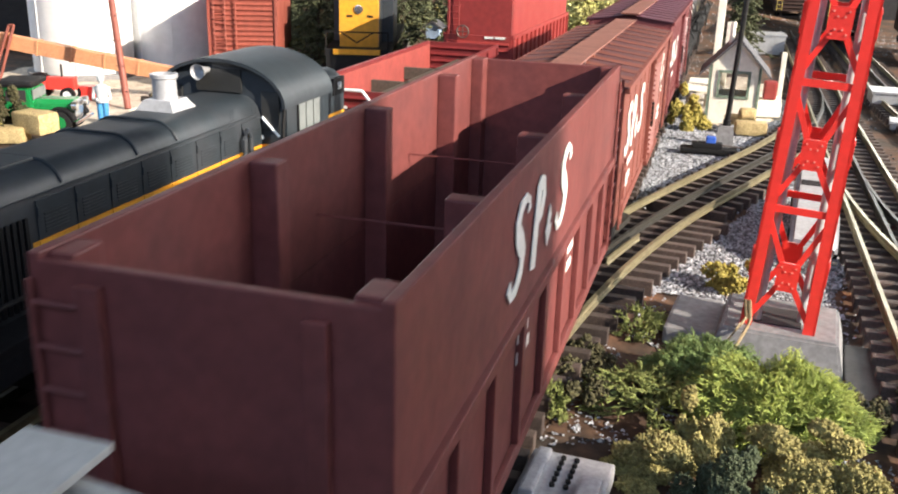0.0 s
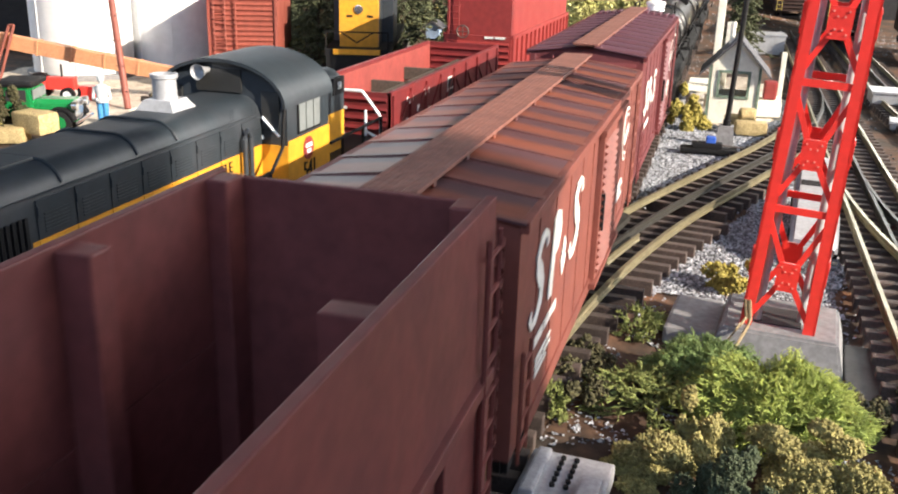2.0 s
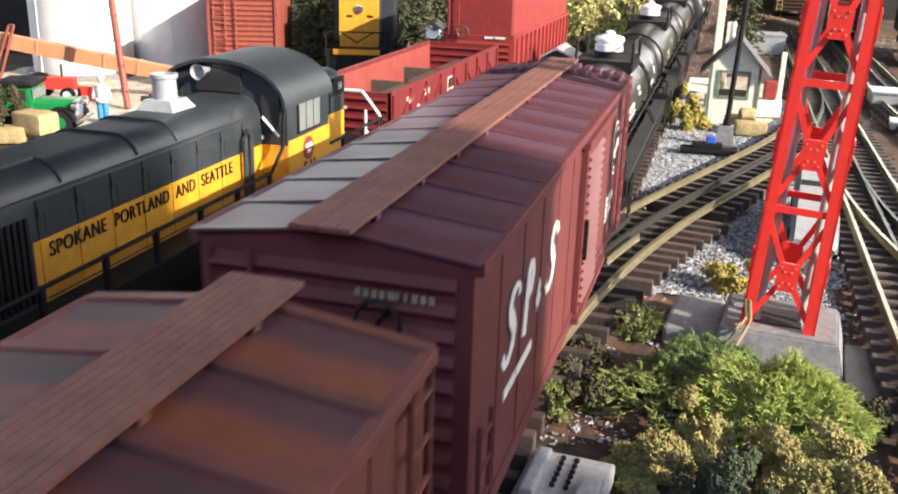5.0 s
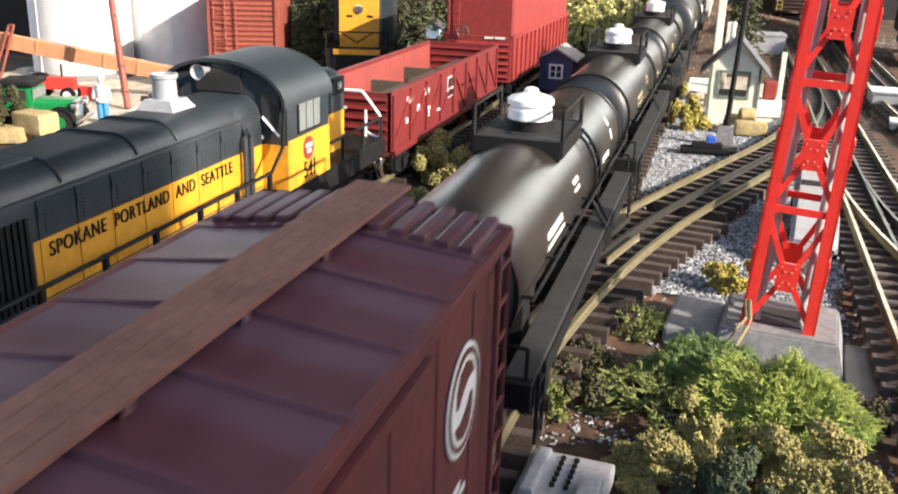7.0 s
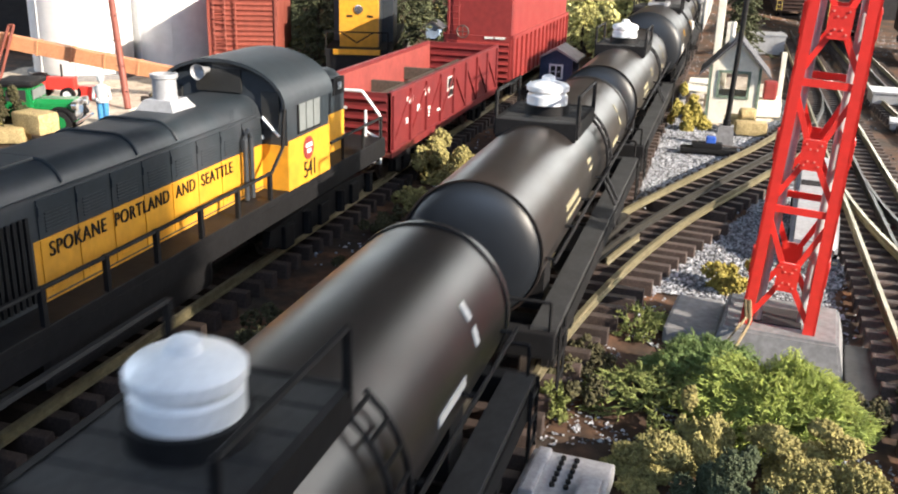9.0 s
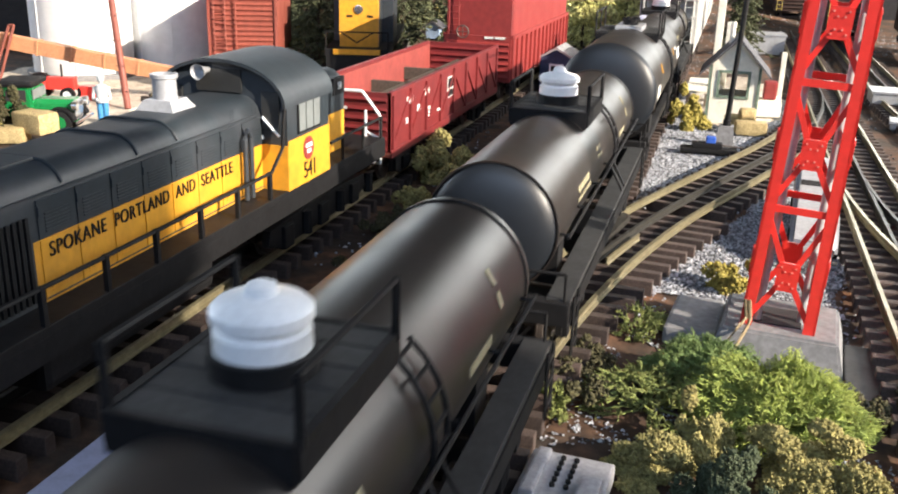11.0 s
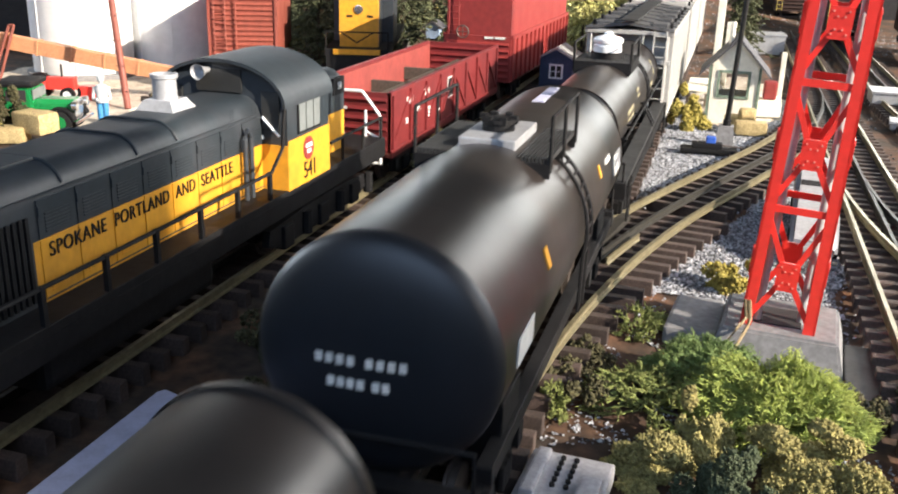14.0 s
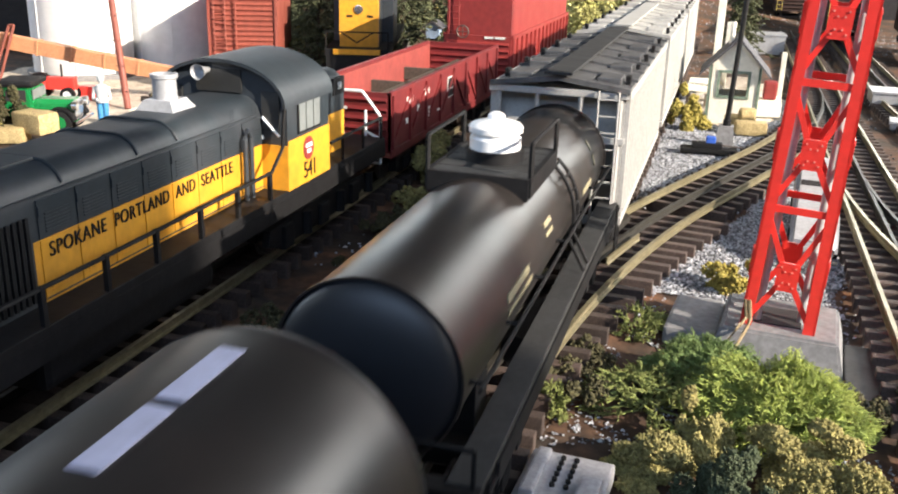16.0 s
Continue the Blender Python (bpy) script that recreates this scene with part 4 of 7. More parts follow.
def big_tank_car():
    L, r, zc = 0.242, 0.0308, 0.0505
    car = thing("tank_car", "large plain black tank car with a top hatch platform", "tank car", "cars of the freight train")
    bm = B()
    lathe(bm, [(r, -L / 2 + 0.008), (r, L / 2 - 0.008)], 64, Matrix.Translation((0, 0, zc)) @ pose(0, 0, 0, -90, 0, 0))
    part("tank", bm, M["tank"], car, "satin black tank shell", smooth=True)
    for e in (-1, 1):
        bm = B()
        prof = [(r + 0.0002, 0), (r, 0.001)] + [(r * math.cos(a), 0.001 + 0.0085 * math.sin(a)) for a in [k / 9 * math.pi / 2 for k in range(10)]]
        lathe(bm, prof, 56, Matrix.Translation((0, e * (L / 2 - 0.0085), zc)) @ pose(0, 0, 0, -90 * e, 0, 0))
        part("tank_end", bm, M["tank_end"], car, "domed black tank end", smooth=True)
    top = zc + r
    bm = B()
    box(bm, (-0.0095, -0.016, top - 0.004), (0.0095, 0.018, top + 0.0016), r=0.0004)
    part("hatch_pad", bm, M["silver"], car, "grey hatch pad")
    bm = B()
    lathe(bm, [(0, top + 0.001), (0.0055, top + 0.001), (0.0055, top + 0.0042), (0.0062, top + 0.0044), (0.0062, top + 0.0056), (0, top + 0.0062)], 20)
    hatch = part("hatch", bm, M["black"], car, "black bolted hatch")
    for k in range(6):
        a = k * math.pi / 3
        bm = B()
        box(bm, (0.0052 * math.cos(a) - 0.0012, 0.0052 * math.sin(a) - 0.0012, top + 0.004), (0.0052 * math.cos(a) + 0.0012, 0.0052 * math.sin(a) + 0.0012, top + 0.0068))
        part("hatch_bolt", bm, M["black"], hatch)
    for s in (-1, 1):
        for k in range(9):
            bm = B()
            x = s * (0.0118 + k * 0.0012)
            box(bm, (x - 0.0004, -0.022, top - 0.0035), (x + 0.0004, 0.026, top - 0.0018))
            part("grating_bar", bm, M["frame"], car)
        for y in (-0.022, 0.002, 0.026):
            bm = B()
            box(bm, (min(s * 0.008, s * 0.0222), y - 0.0008, top - 0.008), (max(s * 0.008, s * 0.0222), y + 0.0008, top - 0.0034))
            part("grating_bracket", bm, M["black"], car)
            bm = B()
            rod(bm, (s * 0.0222, y, top - 0.006), (s * 0.0222, y, top + 0.0115), 0.0007, 6)
            part("deck_post", bm, M["black"], car)
        bm = B()
        rod(bm, (s * 0.0222, -0.022, top + 0.0115), (s * 0.0222, 0.026, top + 0.0115), 0.0006, 6)
        part("deck_rail", bm, M["black"], car)
        for k in (-0.0045, 0.0045):
            bm = B()
            pts = [(s * (r + 0.002) * math.sin(a), zc + (r + 0.002) * math.cos(a)) for a in np.linspace(0.72, 1.8, 8)] + [(s * 0.0315, 0.022)]
            bent(bm, [(p[0], k + 0.002, p[1]) for p in pts], 0.0007)
            part("ladder_rail", bm, M["black"], car)
        for a in np.linspace(0.8, 1.8, 8):
            bm = B()
            rod(bm, (s * (r + 0.002) * math.sin(a), -0.0025, zc + (r + 0.002) * math.cos(a)), (s * (r + 0.002) * math.sin(a), 0.0065, zc + (r + 0.002) * math.cos(a)), 0.0005, 5)
            part("ladder_rung", bm, M["black"], car)
        bm = B()
        box(bm, (min(s * 0.024, s * 0.0285), -L / 2 + 0.01, 0.0185), (max(s * 0.024, s * 0.0285), L / 2 - 0.01, 0.0235), r=0.0004)
        part("side_sill", bm, M["black"], car)
    for y, l in ((0.067, 0.017), (0.0865, 0.018)):
        bm = B()
        box(bm, (-0.0024, y, top - 0.0008), (0.0022, y + l, top + 0.0003))
        part("white_panel", bm, M["plate"], car, "white painted patch on the tank top")
    for e in (-1, 1):
        bm = B()
        box(bm, (-0.027, e * 0.085 - 0.010, 0.0155), (0.027, e * 0.085 + 0.010, zc - 0.018), r=0.0005)
        part("tank_saddle", bm, M["black"], car)
        bm = B()
        box(bm, (-0.028, e * (L / 2 + 0.002) - 0.003, 0.016), (0.028, e * (L / 2 + 0.002) + 0.003, 0.023), r=0.0004)
        part("end_sill", bm, M["black"], car)
        bm = B()
        rod(bm, (-0.027, e * (L / 2 + 0.002), 0.034), (0.027, e * (L / 2 + 0.002), 0.034), 0.0006)
        for x in (-0.027, 0.027):
            rod(bm, (x, e * (L / 2 + 0.002), 0.022), (x, e * (L / 2 + 0.002), 0.034), 0.0006)
        part("end_rail", bm, M["black"], car)
    bm = B()
    box(bm, (-0.006, -L / 2, 0.013), (0.006, L / 2, 0.0200))
    part("underframe", bm, M["black"], car)
    # stencils on the end and flank as bars
    for z, xs in ((zc + 0.0005, (-0.0125, -0.0098, -0.0071, -0.0044, 0.0002, 0.0029, 0.0056, 0.0083)), (zc - 0.0052, (-0.0095, -0.0070, -0.0045, -0.0020, 0.0018, 0.0042))):
        for x in xs:
            bm = B()
            y = -(L / 2 - 0.0075) - 0.0085 * math.sqrt(1 - ((x + 0.001) ** 2 + (z + 0.0016 - zc) ** 2) / r ** 2)
            box(bm, (x, y - 0.0003, z), (x + 0.0017, y + 0.0008, z + 0.0023))
            part("print_bar", bm, M["white"], car)
    yellow = M["loco_yellow"]
    for y, l, a, hh, mm in ((-0.06, 0.004, 1.25, 0.006, yellow), (0.045, 0.003, 1.25, 0.005, yellow), (0.08, 0.022, 1.45, 0.008, M["white"]), (0.062, 0.012, 1.25, 0.002, M["white"]), (-0.1, 0.018, 1.6, 0.0075, M["white"])):
        bm = B()
        box(bm, (0, y, -hh / 2), (0.0004, y + l, hh / 2), Matrix.Translation((r * math.sin(a), 0, zc + r * math.cos(a))) @ pose(0, 0, 0, 0, math.degrees(a) - 90, 0))
        part("print_bar", bm, mm, car)
    running_gear(car, L, 0.036)
    return car


def covered_hopper(roofm, label):
    L, W, eave, peak = 0.214, 0.0615, 0.0800, 0.0855
    h = W / 2
    car = thing("covered_hopper", label, "covered hopper", "covered hoppers of the freight train")
    m = M["hopper"]
    bm = B()
    prism(bm, [(-L / 2 + 0.026, 0.022), (L / 2 - 0.026, 0.022), (L / 2 - 0.0085, 0.058), (L / 2 - 0.0085, eave), (-L / 2 + 0.0085, eave), (-L / 2 + 0.0085, 0.058)], "x", -h + 0.001, h - 0.001)
    part("body", bm, m, car)
    for s in (-1, 1):
        for k in range(24):
            y = -L / 2 + 0.004 + (L - 0.008) * k / 23
            bm = B()
            box(bm, (min(s * (h - 0.001), s * (h + 0.0014)), y - 0.0014, 0.020), (max(s * (h - 0.001), s * (h + 0.0014)), y + 0.0016, eave - 0.001), r=0.0003)
            part("side_rib", bm, m, car)
        for z in (0.0185, eave - 0.0035):
            bm = B()
            box(bm, (min(s * (h - 0.002), s * (h + 0.0016)), -L / 2, z), (max(s * (h - 0.002), s * (h + 0.0016)), L / 2, z + 0.0036), r=0.0003)
            part("side_sill", bm, m, car)
        bm = B()
        box(bm, (min(s * (h - 0.0022), s * (h - 0.001)), -L / 2 + 0.002, 0.021), (max(s * (h - 0.0022), s * (h - 0.001)), L / 2 - 0.002, eave - 0.001))
        part("side_sheet", bm, m, car)
    n = 7
    for s in (-1, 1):
        for k in range(n):
            y0, y1 = -L / 2 + L * k / n, -L / 2 + L * (k + 1) / n
            bm = B()
            prism(bm, [(0, peak - 0.001), (s * (h + 0.001), eave), (s * (h + 0.001), eave - 0.0012), (0, peak - 0.0022)], "y", y0 + 0.0004, y1 - 0.0004)
            part("roof_panel", bm, roofm, car)
        for k in range(n + 1):
            y = -L / 2 + L * k / n
            bm = B()
            prism(bm, [(0, peak), (s * (h + 0.0012), eave + 0.0013), (s * (h + 0.0012), eave - 0.001), (0, peak - 0.0024)], "y", y - 0.0011, y + 0.0011)
            part("roof_rib", bm, roofm, car)
        for k in range(5):
            y = -L / 2 + L * (k + 0.5) / 5
            bm = B()
            box(bm, (s * 0.0205 - 0.0055, y - 0.0085, eave), (s * 0.0205 + 0.0055, y + 0.0085, eave + 0.0038), r=0.0006)
            hatch = part("roof_hatch", bm, roofm, car)
            bm = B()
            box(bm, (s * 0.0285 - 0.001, y - 0.003, eave - 0.001), (s * 0.0285 + 0.001, y + 0.003, eave + 0.0042))
            part("hatch_latch", bm, M["black"], hatch)
    bm = B()
    box(bm, (-0.0062, -L / 2 - 0.005, peak + 0.0008), (0.0062, L / 2 + 0.005, peak + 0.0020), r=0.0002)
    part("running_board", bm, M["frame"] if roofm is M["hopper_roof"] else m, car, "flat running board along the roof")
    for e in (-1, 1):
        for x in (-h + 0.003, -0.010, 0.010, h - 0.003):
            bm = B()
            rod(bm, (x, e * (L / 2 - 0.001), 0.022), (x, e * (L / 2 - 0.001), eave - 0.001), 0.0011, 6)
            part("end_post", bm, m, car)
        for z in (0.056, eave - 0.0035):
            bm = B()
            box(bm, (-h, e * (L / 2 - 0.001) - 0.0012, z), (h, e * (L / 2 - 0.001) + 0.0012, z + 0.003), r=0.0003)
            part("end_beam", bm, m, car)
        ladder(car, "end_ladder", -e * (h - 0.008), e * (L / 2 + 0.0015), 0.02, eave, 8, 0.009, m, axis="x")
        bm = B()
        box(bm, (-h, e * (L / 2 - 0.006) - 0.006, 0.0175), (h, e * (L / 2 - 0.006) + 0.006, 0.0215), r=0.0004)
        part("end_sill", bm, m, car)
    for y in (-0.035, 0.035):
        bm = B()
        prism(bm, [(y - 0.03, 0.024), (y + 0.03, 0.024), (y + 0.008, 0.007), (y - 0.008, 0.007)], "x", -0.022, 0.022)
        part("hopper_bay", bm, m, car)
    running_gear(car, L, 0.028)
    return car


def place(car, y):
    car.matrix_basis = pose(0, y, 0)
    return car


gon_car = gondola()
box_one = boxcar("oxide red steel boxcar with white emblem strokes", 0.260, 0.061, 0.0838, 0.0880, M["oxide"], M["roof_one"], (8, 0.00175), 0.018, 0.036, 18, box1_letters, 1)
box_two = boxcar("dark maroon steel boxcar with white roundel", 0.258, 0.0594, 0.0867, 0.0905, M["maroon"], M["roof_two"], (4, 0.0033), 0.022, 0.036, 18, box2_letters, 2)
tank_one = domed_tank_car(M["white"])
tank_two = domed_tank_car(M["faded"])
tank_three = copy_thing(tank_two, pose(0, 0, 0))
tank_big = big_tank_car()
tank_five = copy_thing(tank_two, pose(0, 0, 0))
hop_one = covered_hopper(M["hopper_roof"], "light grey covered hopper with a dark grey roof")
hop_two = covered_hopper(M["hopper"], "pale grey covered hopper with a pale grey roof")
hop_three = copy_thing(hop_two, pose(0, 0, 0))
hop_first = copy_thing(hop_two, pose(0, 0, 0))
TRAIN = ((hop_first, -0.0294), (gon_car, 0.2467), (box_one, 0.5366), (box_two, 0.8289), (tank_one, 1.1265), (tank_two, 1.407), (tank_three, 1.690),
         (tank_big, 1.982), (tank_five, 2.2625), (hop_one, 2.488), (hop_two, 2.732), (hop_three, 2.976))
for car, s in TRAIN:
    place(car, s)


# ---- standing locomotive on the siding ----
def locomotive():
    car = thing("locomotive", "charcoal and golden yellow diesel road switcher", "locomotive", place=pose(X2, 0, 0))
    K, Y = M["loco_black"], M["loco_yellow"]
    y0, y1 = 0.055, 0.368          # long hood
    hw, ht = 0.0187, 0.0748

    def hood(a, b, name):
        # rounded-top hood in black above, yellow band below
        n = 8
        pts = [(-hw, 0.0535), (hw, 0.0535), (hw, ht - 0.010)]
        pts += [(hw - 0.010 + 0.010 * math.cos(t), ht - 0.010 + 0.010 * math.sin(t)) for t in [k / n * math.pi / 2 for k in range(1, n + 1)]]
        pts += [(-hw + 0.010 - 0.010 * math.sin(t), ht - 0.010 + 0.010 * math.cos(t)) for t in [k / n * math.pi / 2 for k in range(0, n + 1)]]
        bm = B()
        prism(bm, pts, "y", a, b)
        part(name, bm, K, car, smooth=True)
    hood(y0, y1, "long_hood")
    hood(0.410, 0.459, "short_hood")
    bm = B()
    box(bm, (-hw, y0, 0.033), (hw, 0.219, 0.0535))
    part("radiator_section", bm, K, car)
    bm = B()
    box(bm, (-hw, 0.219, 0.033), (hw, 0.368, 0.0535))
    part("hood_band", bm, Y, car, "golden yellow hood side")
    bm = B()
    box(bm, (-hw, 0.410, 0.033), (hw, 0.459, 0.0535))
    part("hood_band", bm, Y, car, "golden yellow hood side")
    # radiator shutters
    for k in range(14):
        y = 0.182 + k * 0.0026
        bm = B()
        box(bm, (hw, y, 0.035), (hw + 0.0009, y + 0.0013, 0.062))
        part("shutter_slat", bm, M["black"], car)
    # hood doors with hinges, latches and louvres
    for k in range(8):
        a = 0.2215 + k * 0.0180
        bm = B()
        box(bm, (hw - 0.0002, a + 0.0003, 0.0345), (hw + 0.0004, a + 0.0172, 0.0533))
        door = part("hood_door", bm, Y, car, "yellow hood door")
        bm = B()
        box(bm, (hw - 0.0002, a + 0.0003, 0.0537), (hw + 0.0004, a + 0.0172, 0.0660))
        upper = part("hood_door", bm, K, car, "black upper hood door")
        for j in range(6):
            bm = B()
            z = 0.0555 + j * 0.0011
            box(bm, (hw + 0.0004, a + 0.003, z), (hw + 0.0008, a + 0.0145, z + 0.0005))
            part("louvre", bm, K, upper)
        for j in range(4):
            bm = B()
            z = 0.0362 + j * 0.0011
            box(bm, (hw + 0.0004, a + 0.003, z), (hw + 0.0007, a + 0.0145, z + 0.0005))
            part("louvre", bm, Y, door)
        bm = B()
        box(bm, (hw + 0.0004, a + 0.0002, 0.0610), (hw + 0.0009, a + 0.0009, 0.0640))
        part("door_latch", bm, K, upper)
    writing("SPOKANE  PORTLAND  AND  SEATTLE", 0.0068, M["black"], car, Matrix.Translation((hw + 0.0007, 0.2814, 0.0494)) @ SIDE_R, spacing=1.12, label="black painted lettering", width=0.1125)
    for y in (0.339, 0.341, 0.357, 0.3605):
        bm = B()
        for k in range(16):
            z = 0.0545 + k * 0.0012
            rod(bm, (hw, y, z), (hw + 0.0004, y, z), 0.0002, 5)
        part("rivet_row", bm, K, car, kind="stuff")
    for a, b, z in ((0.10, 0.36, 0.0672), (0.222, 0.366, 0.0342)):
        bm = B()
        box(bm, (hw, a, z), (hw + 0.0005, b, z + 0.0006))
        part("hood_strip", bm, K, car)
    # roof grilles, lift rings and stack
    for y in (0.14, 0.19, 0.235, 0.275, 0.30):
        bm = B()
        pts = [(-0.0175, 0.0722)] + [(-hw + 0.010 - 0.0104 * math.sin(t), ht - 0.010 + 0.0104 * math.cos(t)) for t in np.linspace(1.2, 0, 5)] + [(hw - 0.010 + 0.0104 * math.sin(t), ht - 0.010 + 0.0104 * math.cos(t)) for t in np.linspace(0, 1.2, 5)]
        bent(bm, [(p[0], y, p[1]) for p in pts], 0.0006)
        part("hood_seam", bm, K, car)
    bm = B()
    box(bm, (-0.009, 0.09, ht - 0.0005), (0.009, 0.235, ht + 0.0010), r=0.0004)
    part("roof_hatch", bm, K, car)
    for y in (0.205, 0.10):
        bm = B()
        rod(bm, (0.010, y, ht - 0.001), (0.010, y, ht + 0.0015), 0.0005)
        rod(bm, (0.010, y + 0.005, ht - 0.001), (0.010, y + 0.005, ht + 0.0015), 0.0005)
        rod(bm, (0.010, y, ht + 0.0015), (0.010, y + 0.005, ht + 0.0015), 0.0005)
        part("lift_ring", bm, K, car)
    bm = B()
    a, b = 0.0095, 0.0052
    base = [(-a, -a), (a, -a), (a, a), (-a, a)]
    ring = [(b * math.cos(t), b * math.sin(t)) for t in [k / 4 * 2 * math.pi + math.pi * 1.25 for k in range(4)]]
    vs0 = [bm.verts.new((x - 0.002, 0.325 + y, ht - 0.0015)) for x, y in base]
    vs1 = [bm.verts.new((x * 0.62 - 0.002, 0.325 + y * 0.62, ht + 0.004)) for x, y in base]
    for k in range(4):
        j = (k + 1) % 4
        bm.faces.new((vs0[k], vs0[j], vs1[j], vs1[k]))
    bm.faces.new(vs1)
    lathe(bm, [(0.0049, ht + 0.003), (0.0047, ht + 0.0118), (0.0055, ht + 0.0123), (0.0055, ht + 0.0138), (0.0044, ht + 0.0138), (0.0042, ht + 0.006), (0, ht + 0.006)], 20, Matrix.Translation((-0.002, 0.325, 0)))
    part("exhaust_pipe", bm, M["silver"], car, "silver exhaust stack on a flared base", smooth=True)
    # cab with arched roof, doors and windows
    ce, cw = 0.0722, 0.031
    arc = [(cw * math.cos(t), ce + 0.0172 * math.sin(t)) for t in np.linspace(0, math.pi, 15)]
    bm = B()
    prism(bm, [(-cw, 0.0335), (cw, 0.0335), (cw, ce)] + arc[1:-1] + [(-cw, ce)], "y", 0.366, 0.4105)
    cab = part("cab", bm, K, car)
    arc2 = [((cw + 0.0012) * math.cos(t), ce - 0.0012 + 0.0193 * math.sin(t)) for t in np.linspace(-0.03, math.pi + 0.03, 17)]
    arc3 = [((cw - 0.0002) * math.cos(t), ce - 0.0012 + 0.0178 * math.sin(t)) for t in np.linspace(math.pi + 0.03, -0.03, 17)]
    bm = B()
    prism(bm, arc2 + arc3, "y", 0.3625, 0.4135)
    part("cab_roof", bm, K, car, "arched charcoal cab roof", smooth=True)
    bm = B()
    box(bm, (cw - 0.0002, 0.3662, 0.0330), (cw + 0.0005, 0.4103, 0.0555))
    part("cab_band", bm, Y, car, "golden yellow lower cab side")
    bm = B()
    box(bm, (-cw, 0.3655, 0.0330), (cw + 0.0004, 0.3662, 0.0535))
    part("cab_front_band", bm, Y, car, "golden yellow lower cab front")
    for k, (a, b) in enumerate(((0.3768, 0.3832), (0.3842, 0.3910), (0.3920, 0.3985))):
        bm = B()
        box(bm, (cw + 0.0002, a - 0.0008, 0.0570), (cw + 0.0008, b + 0.0008, 0.0712))
        w = part("cab_window", bm, M["black"], car, "cab side window")
        bm = B()
        box(bm, (cw + 0.0008, a, 0.0580), (cw + 0.0010, b, 0.0704))
        part("pane", bm, M["glass"], w)
    for x0, x1 in ((-0.028, -0.0195), (-0.012, 0.010), (0.0195, 0.028)):
        bm = B()
        zt = ce + 0.0172 * math.sqrt(max(0, 1 - (max(abs(x0), abs(x1)) / cw) ** 2)) - 0.0025
        box(bm, (x0, 0.3648, max(0.060, ht + 0.0008) if abs(x0) < 0.018 else 0.060), (x1, 0.3656, max(zt, ht + 0.006) if abs(x0) < 0.018 else zt))
        part("cab_front_window", bm, M["darkglass"], car, "cab front window")
    bm = B()
    lathe(bm, [(0.0006, -0.006), (0.0010, -0.003), (0.0016, 0.002), (0.0032, 0.0075), (0.0034, 0.0078), (0.0014, 0.003), (0, 0.002)], 16, Matrix.Translation((-0.006, 0.364, 0.0848)) @ pose(0, 0, 0, 90, 0, 0))
    part("horn", bm, M["silver"], car, "silver air horn", smooth=True)
    bm = B()
    lathe(bm, [(0, 0), (0.0054, 0), (0.0054, 0.0003), (0, 0.0003)], 28, Matrix.Translation((cw + 0.0005, 0.3862, 0.0488)) @ pose(0, 0, 0, 0, 90, 0))
    seal = part("round_emblem", bm, M["redcar"], car, "small red round emblem")
    for z, w in ((0.0502, 0.0066), (0.0474, 0.0040)):
        bm = B()
        box(bm, (cw + 0.0008, 0.3862 - w / 2, z - 0.0009), (cw + 0.0010, 0.3862 + w / 2, z + 0.0009))
        part("print_bar", bm, M["white"], seal)
    writing("541", 0.0110, M["black"], car, Matrix.Translation((cw + 0.0007, 0.3875, 0.0386)) @ SIDE_R, squash=0.85, label="black painted number")
    bm = B()
    prism(bm, [(0.444, 0.0625), (0.4585, 0.0625), (0.4585, 0.0712), (0.444, 0.0712)], "x", hw - 0.001, hw + 0.0006)
    part("number_board", bm, M["black"], car)
    writing("54", 0.0052, M["white"], car, Matrix.Translation((hw + 0.0008, 0.4515, 0.0668)) @ SIDE_R, squash=0.9, label="white painted number")
    # deck, sill, steps, fuel tank, trucks
    bm = B()
    box(bm, (-0.031, 0.02, 0.0295), (0.031, 0.489, 0.0332), r=0.0004)
    part("walkway", bm, M["black"], car)
    for s in (-1, 1):
        bm = B()
        box(bm, (s * 0.0305 - 0.0007, 0.02, 0.0225), (s * 0.0305 + 0.0007, 0.489, 0.0300))
        part("side_sill", bm, M["black"], car)
    bm = B()
    box(bm, (-0.025, 0.21, 0.008), (0.025, 0.31, 0.0295), r=0.003)
    part("fuel_tank", bm, M["black"], car)
    for y in (0.105, 0.410):
        bm = B()
        box(bm, (-0.020, y - 0.055, 0.010), (0.020, y + 0.055, 0.022), r=0.001)
        tr = part("bogie", bm, M["black"], car)
        for s in (-1, 1):
            bm = B()
            prism(bm, [(y - 0.058, 0.010), (y - 0.045, 0.006), (y + 0.045, 0.006), (y + 0.058, 0.010), (y + 0.056, 0.017), (y + 0.02, 0.019), (y - 0.02, 0.019), (y - 0.056, 0.017)], "x", s * 0.0255 - 0.0018, s * 0.0255 + 0.0018)
            for k in (-0.04, 0, 0.04):
                box(bm, (s * 0.0255 - 0.002, y + k - 0.005, 0.005), (s * 0.0255 + 0.0035, y + k + 0.005, 0.016), r=0.0008)
                rod(bm, (s * 0.028, y + k + 0.02, 0.006), (s * 0.028, y + k + 0.02, 0.017), 0.0028, 8)
            part("side_frame", bm, M["black"], tr)
